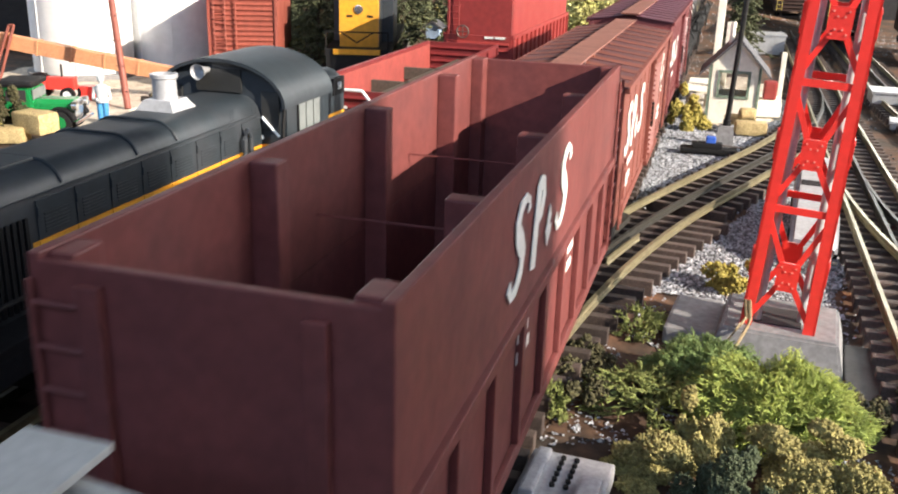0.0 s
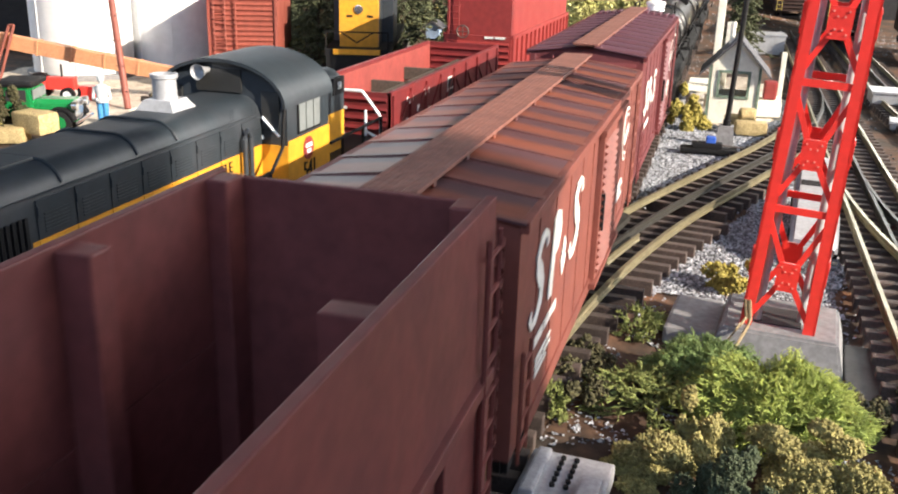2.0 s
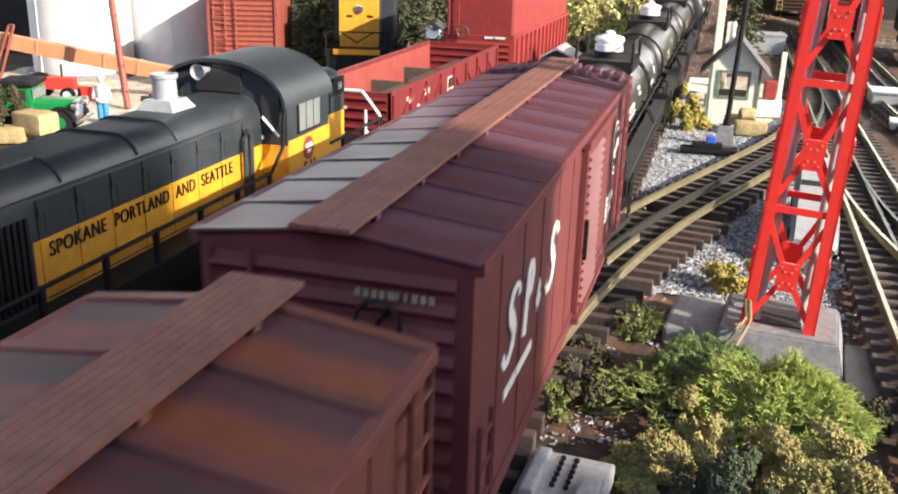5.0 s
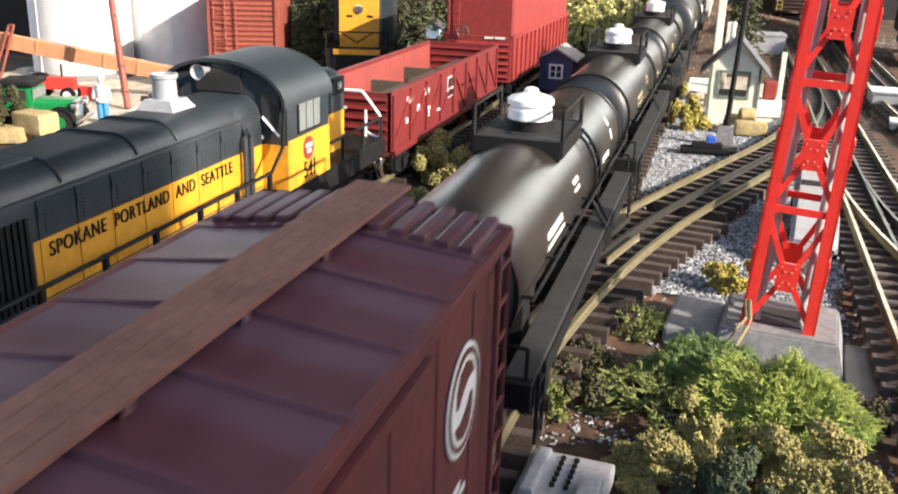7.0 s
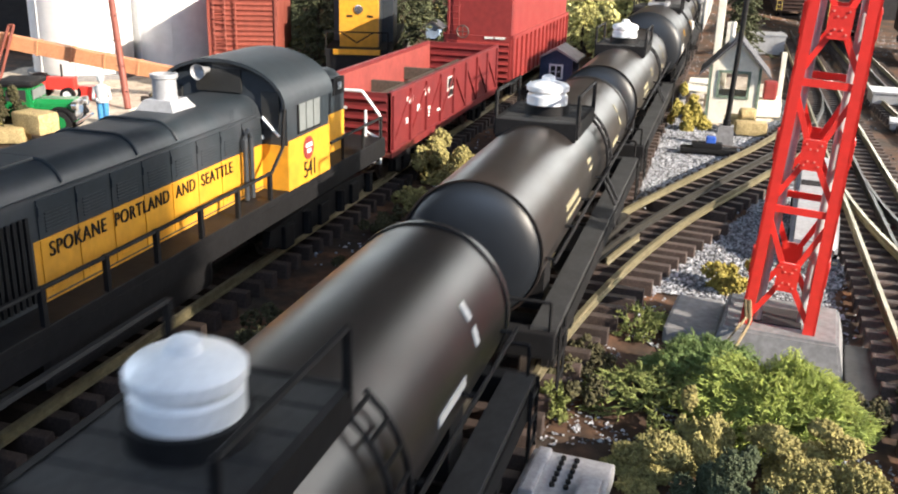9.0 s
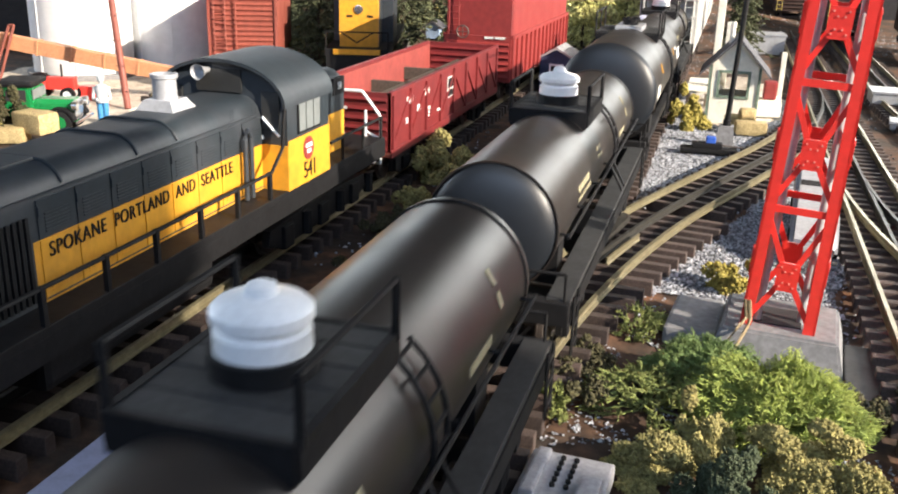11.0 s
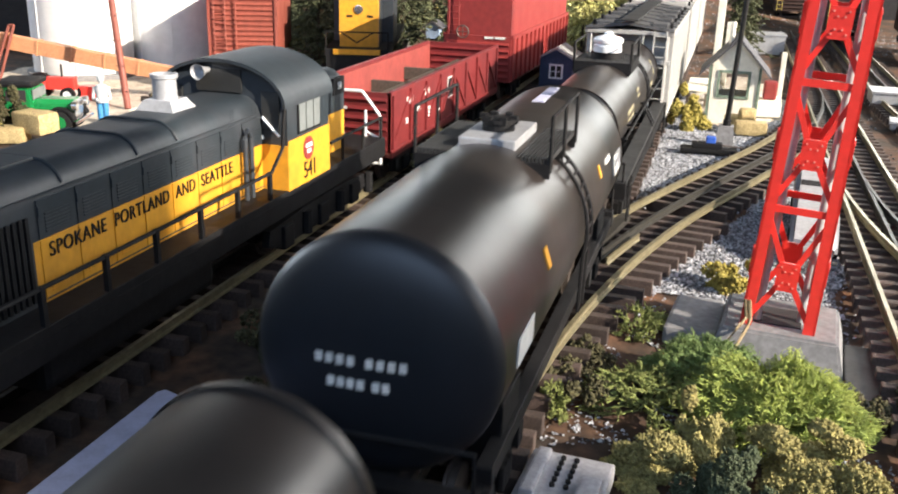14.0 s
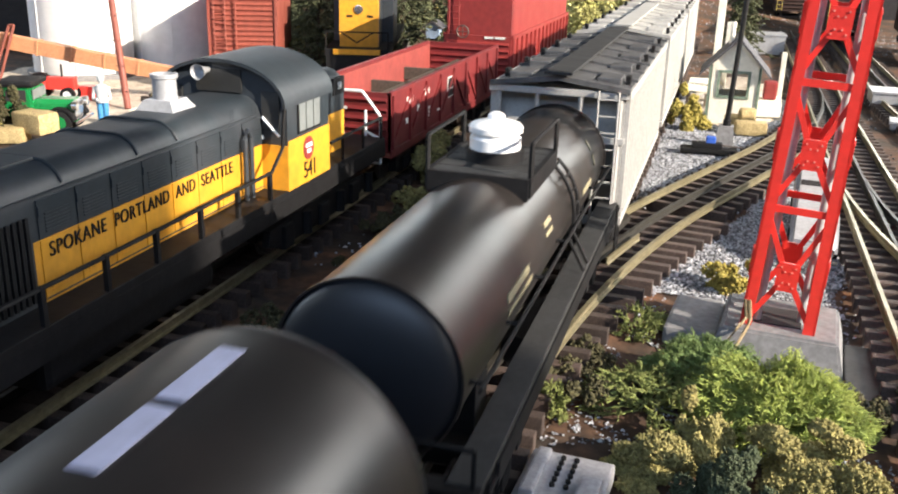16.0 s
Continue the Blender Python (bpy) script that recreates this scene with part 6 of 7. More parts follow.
def near_switch_machine():
    t = thing("switch_machine", "grey plastic switch machine with rivets and a cover", "switch machine", place=pose(0.0405, 0.236, GZ, 0, 0, -3))
    bm = B()
    box(bm, (-0.0125, -0.018, 0), (0.0125, 0.0105, 0.0062), r=0.0009)
    part("case", bm, M["machine"], t)
    bm = B()
    box(bm, (-0.0105, -0.016, 0.0062), (-0.0062, 0.0085, 0.0086), r=0.0009)
    part("side_ridge", bm, M["machine"], t)
    bm = B()
    box(bm, (0.0050, -0.017, 0.0062), (0.0112, -0.003, 0.0092), r=0.0008)
    part("raised_cover", bm, M["machine"], t)
    for x in (-0.0025, 0.0015):
        for k in range(6):
            bm = B()
            rod(bm, (x, 0.007 - k * 0.003, 0.0062), (x, 0.007 - k * 0.003, 0.0072), 0.0008, 8)
            part("bolt", bm, M["black"], t)


near_switch_machine()

bm = B()
prism(bm, [(-0.0950, 0.2402), (-0.0890, 0.2384), (-0.0740, 0.2130), (-0.0740, 0.05), (-0.0966, 0.05), (-0.0966, 0.2380)], "z", -0.0085, -0.0012)
tagged(part("plastic_strip", bm, M["plate"]), "white plastic strip between the tracks, bluish light put into its colour", "plastic strip")


# ---- plants ----
def tubes(name, paths, radii, material, parent=None):
    """Thin three-sided strands along many paths, in one mesh."""
    V, F = [], []
    for pts, rad in zip(paths, radii):
        base = len(V)
        for i, p in enumerate(pts):
            d = (pts[min(i + 1, len(pts) - 1)] - pts[max(i - 1, 0)]).normalized()
            s = d.orthogonal().normalized()
            t = d.cross(s)
            w = rad * (1 - 0.55 * i / len(pts))
            for k in range(3):
                a = k * 2.0944
                V.append(p + s * w * math.cos(a) + t * w * math.sin(a))
        for i in range(len(pts) - 1):
            for k in range(3):
                j = (k + 1) % 3
                F.append((base + i * 3 + k, base + i * 3 + j, base + i * 3 + 3 + j, base + i * 3 + 3 + k))
    me = bpy.data.meshes.new(name)
    me.from_pydata([tuple(v) for v in V], [], F)
    me.materials.append(material)
    for f in me.polygons:
        f.use_smooth = True
    ob = new(name, me)
    ob.parent = parent
    return ob


def lichen(label, x, y, rx, ry, h, n, material, seed, thick=0.00042, low=0.0):
    """Coral-like tangle: stalks that rise from the middle and fork again and again up to a lumpy dome."""
    rr = random.Random(seed)
    paths, radii = [], []
    size = (rx + ry + h) / 3

    def shell(u, k):
        q = k * (1 + 0.30 * noise.noise((u.x * 2.2, u.y * 2.2, u.z * 2.2 + seed)) + 0.12 * noise.noise((u.x * 6, u.y * 6, u.z * 6 + seed)))
        return Vector((rx * u.x * q, ry * u.y * q, max(0.0004, h * u.z * q)))

    def near(u, w):
        v = u + Vector((rr.gauss(0, w), rr.gauss(0, w), rr.gauss(0, w)))
        v.z = max(low, v.z)
        return v.normalized()

    def grow(u, k, p, level):
        k2 = k + (1.02 - k) * rr.uniform(0.3, 0.5) if level < 3 else rr.uniform(0.96, 1.10)
        v = near(u, (0.17, 0.13, 0.085, 0.055)[level])
        q = shell(v, k2)
        pts = [p]
        for f in (0.33, 0.67):
            pts.append(p.lerp(q, f) + Vector((rr.gauss(0, 1), rr.gauss(0, 1), rr.gauss(0, 1))) * size * 0.034)
        pts.append(q)
        paths.append(pts)
        radii.append(thick * (1.35, 1.1, 0.85, 0.62)[level] * rr.uniform(0.8, 1.2))
        if level < 3:
            for _ in range(rr.choice((2, 2, 3))):
                grow(v, k2, q, level + 1)
    for _ in range(n):
        u = near(Vector((0, 0, 0)) + Vector((rr.gauss(0, 1), rr.gauss(0, 1), abs(rr.gauss(0, 0.8)))), 0.01)
        k = rr.uniform(0.30, 0.55)
        grow(u, k, shell(u, k * 0.6), 0)
    t = thing("lichen_clump", label, "lichen", "lichen clumps", place=pose(x, y, GZ - 0.001))
    tagged(tubes("stalk_tangle", paths, radii, material, t), kind="stuff")
    return t


def foam_points(rr, rx, ry, h, lumps):
    cs = [(Vector((rr.gauss(0, .46) * rx, rr.gauss(0, .46) * ry, abs(rr.gauss(0.35, .34)) * h)), rr.uniform(0.15, 0.30)) for _ in range(lumps)]
    return cs


def bush(label, x, y, rx, ry, h, n, material, seed, size=0.0009, category="bush", group="foam bushes"):
    """A lumpy foam bush: many small irregular crumbs over uneven lobes, with gaps."""
    rr = np.random.RandomState(seed)
    pr = random.Random(seed)
    lobes = foam_points(pr, rx, ry, h, 18)
    base = np.array([(1, 0, 0), (-1, 0, 0), (0, 1, 0), (0, -1, 0), (0, 0, 1), (0, 0, -1)], float)
    fidx = np.array([(0, 2, 4), (2, 1, 4), (1, 3, 4), (3, 0, 4), (2, 0, 5), (1, 2, 5), (3, 1, 5), (0, 3, 5)])
    V, F = np.empty((n * 6, 3)), np.empty((n * 8, 3), int)
    for i in range(n):
        c, k = lobes[i % len(lobes)]
        d = rr.normal(0, 1, 3)
        d /= np.linalg.norm(d)
        q = 1 + 0.35 * noise.noise((c.x * 90 + d[0] * 3, c.y * 90 + d[1] * 3, d[2] * 3 + seed))
        R = np.array([rx, ry, h]) * k * q * rr.uniform(0.72, 1.05)
        p = np.array(c) + d * R
        p[2] = abs(p[2])
        v = base * size * rr.uniform(0.4, 1.4, (6, 1)) + rr.normal(0, size * 0.3, (6, 3))
        V[i * 6:i * 6 + 6] = v + p
        F[i * 8:i * 8 + 8] = fidx + i * 6
    me = bpy.data.meshes.new("bush")
    me.from_pydata(V.tolist(), [], F.tolist())
    me.materials.append(material)
    for f in me.polygons:
        f.use_smooth = True
    ob = tagged(new("bush", me), label, category, group)
    ob.location = (x, y, GZ - 0.001)
    return ob


lichen("bright yellow-green curly lichen clump beside the tower footing", 0.1005, 0.299, 0.0285, 0.0225, 0.0225, 360, M["lichen"], 11, 0.00040)
lichen("fresh green curly lichen clump against the footing", 0.0765, 0.322, 0.0210, 0.0140, 0.0185, 170, M["lichen_green"], 12, 0.00036)
lichen("dull green loose lichen strands on the soil", 0.0590, 0.300, 0.0240, 0.0200, 0.0120, 60, M["lichen_dark"], 13, 0.00048)
lichen("dull green lichen tuft by the ties", 0.0480, 0.366, 0.012, 0.014, 0.010, 30, M["lichen_dark"], 14)
lichen("small green lichen tuft at the tie ends", 0.0285, 0.285, 0.007, 0.010, 0.011, 24, M["lichen_dark"], 15)
bush("tan olive foam bush on the soil", 0.0660, 0.252, 0.024, 0.015, 0.012, 15000, M["olive"], 21, 0.00055)
bush("tan olive foam bush beside the lichen", 0.1050, 0.261, 0.023, 0.015, 0.014, 15000, M["olive"], 22, 0.00055)
bush("tan olive foam bush with a high lobe", 0.0775, 0.268, 0.010, 0.008, 0.019, 8000, M["olive"], 28, 0.00055)
bush("dark blue-green foam bush beside tan bushes", 0.0830, 0.240, 0.013, 0.010, 0.021, 9000, M["bluegreen"], 23, 0.0005)
bush("dark brown-green foam patch by the ties", 0.0360, 0.310, 0.012, 0.026, 0.009, 1500, M["olive_dark"], 24)
bush("yellow-green foam bush behind the tower", 0.0840, 0.425, 0.013, 0.010, 0.014, 1500, M["yellowbush"], 25)
bush("yellow-olive foam bush beside the shanty", 0.0470, 0.806, 0.015, 0.013, 0.026, 2600, M["yellowbush"], 26, 0.0013)
bush("olive foam bush between the tracks", -0.0960, 0.555, 0.024, 0.024, 0.028, 6000, M["olive"], 27, 0.0012)
bush("pale olive foam bush by the locomotive end", -0.0950, 0.500, 0.012, 0.016, 0.014, 1400, M["olive"], 29)
for i, (bx, by, r, hh) in enumerate(((-0.085, 0.300, 0.014, 0.012), (-0.074, 0.345, 0.012, 0.010), (-0.083, 0.40, 0.013, 0.010), (-0.066, 0.262, 0.010, 0.012), (-0.092, 0.45, 0.012, 0.010), (-0.062, 0.62, 0.015, 0.012), (0.135, 0.315, 0.012, 0.008))):
    bush("low dull foam bush on the soil between tracks", bx, by, r, r * 1.3, hh, 1200, M["olive_dark"], 40 + i)


bush("dark brown-green foam bush beside the truck", -0.4330, 0.545, 0.020, 0.018, 0.040, 5000, M["olive_dark"], 70, 0.0010)
bush("dull olive foam bush at the table side", -0.4560, 0.555, 0.020, 0.018, 0.045, 4000, M["olive"], 71, 0.0010)


def conifer(label, x, y, z, h, r, seed, material):
    t = thing("conifer", label, "tree", "model conifers", place=pose(x, y, z))
    bm = B()
    rod(bm, (0, 0, -0.004), (0, 0, h * 0.95), h * 0.022, 8, h * 0.004)
    part("trunk", bm, M["bark"], t)
    rr = random.Random(seed)
    paths, radii = [], []
    n = 150
    for i in range(n):
        f = (i / n) ** 0.85
        z0 = h * (0.10 + 0.88 * f)
        L = r * (1.05 - f) * rr.uniform(0.6, 1.15)
        a = i * 2.399 + rr.uniform(-.3, .3)
        d = Vector((math.cos(a), math.sin(a), -0.15))
        o = Vector((0, 0, z0))
        pts = [o, o + d * L * 0.5 + Vector((0, 0, 0.02 * L)), o + d * L + Vector((0, 0, -0.18 * L))]
        paths.append(pts)
        radii.append(h * 0.004)
        for k in range(14):
            u = rr.uniform(0.15, 1.0)
            q = o + d * L * u + Vector((0, 0, -0.15 * L * u))
            e = Vector((rr.gauss(0, 1), rr.gauss(0, 1), rr.gauss(-0.2, .5))).normalized()
            paths.append([q, q + e * h * 0.022 + d * h * 0.01, q + e * h * 0.035 + d * h * 0.015])
            radii.append(h * rr.uniform(0.005, 0.011))
    ob = tubes("crown", paths, radii, material)
    ob.parent = t
    return t


# ---- far side: silos, conveyor, truck, back yard ----
def silo(x, y, r, H, seed):
    t = thing("silo", "tall galvanised corrugated grain silo on an added pad for its base shadow", "silo", "grain silos", place=pose(x, y, GZ))
    prof = [(r, 0.004)]
    n = 46
    for k in range(n):
        z = 0.004 + (H - 0.004) * (k + 0.5) / n
        prof += [(r + 0.0004, z - 0.001), (r - 0.0002, z + 0.001)]
    prof += [(r, H), (r * 1.03, H), (0.006, H + r * 0.5), (0, H + r * 0.5)]
    bm = B()
    lathe(bm, prof, 56)
    part("shell", bm, M["silo"], t, smooth=True)
    # round pad added in place of the dark shadow shape at the foot
    bm = B()
    lathe(bm, [(r * 1.14, -0.002), (r * 1.14, 0.004), (0, 0.004)], 48)
    part("pad", bm, M["concrete"], t)
    for a in (4.4, 5.2, 6.1):
        bm = B()
        box(bm, (r - 0.0002, -0.001, 0.004), (r + 0.0010, 0.001, H), pose(0, 0, 0, 0, 0, math.degrees(a)))
        part("seam_strip", bm, M["silo"], t)


silo(-0.572, 0.835, 0.0495, 0.20, 1)
silo(-0.513, 0.915, 0.0470, 0.20, 2)


def conveyor():
    t = thing("grain_conveyor", "orange-brown sloping conveyor chute on a steel stand", "conveyor")
    a, b = Vector((-0.640, 0.700, 0.0490)), Vector((-0.365, 0.757, 0.0055))
    d = (b - a).normalized()
    m = Matrix.Translation(a) @ d.to_track_quat('X', 'Z').to_matrix().to_4x4()
    L = (b - a).length
    bm = B()
    box(bm, (0, -0.005, -0.0065), (L, 0.005, 0.0065), m, r=0.0006)
    part("chute", bm, M["rust"], t)
    for k in range(9):
        x = L * (k + 0.5) / 9
        bm = B()
        box(bm, (x - 0.0010, -0.0057, -0.0070), (x + 0.0010, 0.0057, 0.0070), m)
        part("chute_band", bm, M["rust"], t)
    for x0 in (0.062, 0.085):
        bm = B()
        p = m @ Vector((x0, -0.0065, 0.016))
        q = Vector((p.x - 0.020, p.y - 0.012, GZ))
        q2 = Vector((p.x - 0.012, p.y + 0.012, GZ))
        rod(bm, p, q, 0.0014, 6)
        rod(bm, p + Vector((0.005, 0, 0)), q + Vector((0.008, 0, 0)), 0.0014, 6)
        rod(bm, p, p + Vector((0.005, 0, 0)), 0.0014, 6)
        part("stand_frame", bm, M["rustdark"], t)


conveyor()

pole = thing("leaning_post", "thin red-brown steel post beside the silos", "post")
bm = B()
a, b = Vector((-0.4165, 0.683, GZ)), Vector((-0.463, 0.729, 0.155))
rod(bm, a, b, 0.0029, 10)
part("shaft", bm, M["rustdark"], pole, smooth=True)
for k in range(8):
    bm = B()
    p = a.lerp(b, (k + 0.7) / 8)
    rod(bm, p + Vector((-0.004, -0.002, 0)), p + Vector((0.004, -0.002, 0)), 0.0004, 5)
    part("step_bolt", bm, M["black"], pole)


def old_truck():
    t = thing("pickup_truck", "glossy green vintage pickup truck with black fenders", "truck", place=pose(-0.430, 0.583, GZ, 0, 0, 20) @ Matrix.Diagonal((1.13, 1.13, 1.13, 1)))
    bm = B()
    prism(bm, [(-0.016, 0.010), (0.006, 0.010), (0.006, 0.022), (0.0045, 0.0305), (-0.016, 0.0305)], "y", -0.0135, 0.0135)
    bmesh.ops.bevel(bm, geom=bm.edges[:], offset=0.001, segments=2, affect='EDGES')
    part("cab", bm, M["green"], t)
    bm = B()
    box(bm, (-0.0175, -0.0145, 0.0305), (0.0075, 0.0145, 0.0345), r=0.0018)
    part("cab_roof", bm, M["black"], t, "black fabric cab roof")
    for s in (-1, 1):
        bm = B()
        box(bm, (-0.0105, s * 0.0136 - 0.0003, 0.0215), (0.0025, s * 0.0136 + 0.0003, 0.0290))
        part("side_window", bm, M["dark"], t, "dark side window")
        bm = B()
        box(bm, (-0.0125, s * 0.0137 - 0.0003, 0.0100), (-0.0119, s * 0.0137 + 0.0003, 0.0300))
        part("door_seam", bm, M["black"], t)
    bm = B()
    box(bm, (0.0060, -0.0115, 0.0225), (0.0064, 0.0115, 0.0290))
    part("windscreen", bm, M["glass"], t)
    bm = B()
    prism(bm, [(-0.0098, 0.010), (0.0098, 0.010), (0.0098, 0.0195), (0.006, 0.0222), (-0.006, 0.0222), (-0.0098, 0.0195)], "x", 0.006, 0.0300)
    part("bonnet", bm, M["green"], t)
    bm = B()
    box(bm, (0.0300, -0.0088, 0.0085), (0.0314, 0.0088, 0.0215), r=0.0006)
    part("grille", bm, M["chrome"], t, "bright metal grille")
    for s in (-1, 1):
        bm = B()
        pts = [(0.0225 + 0.0105 * math.cos(k), 0.0080 + 0.0100 * math.sin(k)) for k in np.linspace(0.15, 3.0, 9)]
        inner = [(0.0225 + 0.0092 * math.cos(k), 0.0080 + 0.0088 * math.sin(k)) for k in np.linspace(3.0, 0.15, 9)]
        prism(bm, pts + inner, "y", min(s * 0.0100, s * 0.0165), max(s * 0.0100, s * 0.0165))
        part("front_fender", bm, M["black"], t, "black curved front fender")
        bm = B()
        box(bm, (-0.012, min(s * 0.0125, s * 0.0165), 0.0075), (0.013, max(s * 0.0125, s * 0.0165), 0.0088))
        part("running_board", bm, M["black"], t)
        bm = B()
        lathe(bm, [(0, -0.002), (0.0030, -0.002), (0.0032, 0.0015), (0, 0.002)], 16, Matrix.Translation((0.0325, s * 0.0108, 0.0185)) @ pose(0, 0, 0, 0, 90, 0))
        part("headlight", bm, M["chrome"], t, smooth=True)
        for x in (0.0225, -0.034):
            bm = B()
            lathe(bm, [(0, -0.0018), (0.0060, -0.0020), (0.0080, -0.0014), (0.0080, 0.0014), (0.0060, 0.0020), (0, 0.0018)], 22, Matrix.Translation((x, s * 0.0148, 0.0080)) @ pose(0, 0, 0, 90, 0, 0))
            w = part("wheel", bm, M["black"], t, "black tyre", smooth=True)
            bm = B()
            lathe(bm, [(0, -0.0024), (0.0048, -0.0022), (0.0048, 0.0022), (0, 0.0024)], 16, Matrix.Translation((x, s * 0.0148, 0.0080)) @ pose(0, 0, 0, 90, 0, 0))
            part("hub", bm, M["green"], w, "green hub")
    bm = B()
    rod(bm, (0.0345, -0.0165, 0.0085), (0.0345, 0.0165, 0.0085), 0.0011, 8)
    part("bumper", bm, M["chrome"], t)
    for a, b in (((-0.046, -0.0140), (-0.017, -0.0128)), ((-0.046, 0.0128), (-0.017, 0.0140)), ((-0.046, -0.014), (-0.0448, 0.014))):
        bm = B()
        box(bm, (a[0], a[1], 0.0105), (b[0], b[1], 0.0190))
        part("bed_side", bm, M["green"], t)
    bm = B()
    box(bm, (-0.046, -0.013, 0.0095), (0.028, 0.013, 0.0110))
    part("chassis", bm, M["black"], t)


old_truck()


def figure():
    bm = B()
    for s in (-1, 1):
        rod(bm, (s * 0.0022, 0, 0), (s * 0.0020, 0, 0.0165), 0.0022, 10, 0.0025)
        rod(bm, (s * 0.0050, 0, 0.0280), (s * 0.0066, -0.0012, 0.0190), 0.0014, 8, 0.0011)
        rod(bm, (s * 0.0066, -0.0012, 0.0190), (s * 0.0030, -0.0042, 0.0188), 0.0011, 8, 0.0010)
    lathe(bm, [(0, 0.0155), (0.0046, 0.0160), (0.0044, 0.0215), (0.0052, 0.0270), (0.0042, 0.0295), (0.0016, 0.0302), (0.0015, 0.0318), (0.0024, 0.0330), (0.0026, 0.0352), (0.0030, 0.0356), (0.0026, 0.0368), (0, 0.0378)], 18)
    ob = tagged(part("figurine", bm, M["shirt"], smooth=True, place=pose(-0.401, 0.629, GZ, 0, 0, 30)), "small painted worker figurine in pale shirt and blue trousers", "figurine")
    ob.data.materials.append(M["denim"])
    for f in ob.data.polygons:
        if f.center.z < 0.0175 and abs(f.center.y) < 0.003:
            f.material_index = 1


figure()


def red_machine():
    t = thing("tractor", "small red farm tractor with pale wheels", "tractor", place=pose(-0.500, 0.690, GZ, 0, 0, 15))
    bm = B()
    box(bm, (-0.002, -0.0045, 0.010), (0.024, 0.0045, 0.021), r=0.0015)
    part("bonnet", bm, M["red"], t)
    bm = B()
    box(bm, (-0.018, -0.008, 0.012), (-0.002, 0.008, 0.017), r=0.001)
    part("seat_deck", bm, M["red"], t)
    for x, r, w in ((-0.012, 0.0115, 0.010), (0.019, 0.0065, 0.0075)):
        for s in (-1, 1):
            bm = B()
            lathe(bm, [(r * 0.55, -0.0022), (r, -0.0022), (r, 0.0022), (r * 0.55, 0.0022)], 20, Matrix.Translation((x, s * w, r)) @ pose(0, 0, 0, 90, 0, 0))
            wh = part("wheel", bm, M["black"], t)
            bm = B()
            lathe(bm, [(0, -0.0015), (r * 0.56, -0.0018), (r * 0.56, 0.0018), (0, 0.0015)], 16, Matrix.Translation((x, s * w, r)) @ pose(0, 0, 0, 90, 0, 0))
            part("hub", bm, M["cap"], wh, "pale wheel hub")
    bm = B()
    rod(bm, (0.012, 0, 0.020), (0.012, 0, 0.032), 0.0009)
    part("exhaust_pipe", bm, M["black"], t)
    for k, (x, y, h) in enumerate(((0.030, 0.012, 0.012), (-0.028, 0.004, 0.010))):
        bm = B()
        box(bm, (x - 0.007, y - 0.006, 0), (x + 0.007, y + 0.006, h), r=0.0006)
        tagged(part("crate", bm, M["red"], place=t.matrix_basis.copy()), "small red painted crate on the ground", "crate", "red crates")


red_machine()



def yard_lot(cx, cy, rx, ry, label):
    """Pale, trodden dirt with a ragged edge."""
    bm = B()
    grid = {}
    xs, ys = np.linspace(cx - 1.3 * rx, cx + 1.3 * rx, 90), np.linspace(cy - 1.3 * ry, cy + 1.3 * ry, 90)
    for i, x in enumerate(xs):
        for j, y in enumerate(ys):
            e = ((x - cx) / rx) ** 2 + ((y - cy) / ry) ** 2 + 0.5 * noise.noise((x * 22, y * 22, 3))
            if e < 1:
                grid[i, j] = bm.verts.new((x, y, height(x, y) + 0.0016 + 0.0008 * noise.noise((x * 130, y * 130, 2))))
    for (i, j) in list(grid):
        q = [grid.get(k) for k in ((i, j), (i + 1, j), (i + 1, j + 1), (i, j + 1))]
        if all(q):
            bm.faces.new(q)
    tagged(part("yard_lot", bm, M["lot"], smooth=True), label, "dirt lot", kind="structure")


yard_lot(-0.49, 0.75, 0.17, 0.17, "pale tan dirt lot round the silos")
yard_lot(0.085, 0.98, 0.046, 0.17, "pale tan dirt lot round the shanty")
bm = B()
box(bm, (-0.40, 0.66, GZ - 0.001), (-0.345, 0.74, -0.0035), r=0.001)
tagged(part("concrete_pad", bm, M["cream"]), "pale concrete pad beside the silos", "slab", kind="structure")


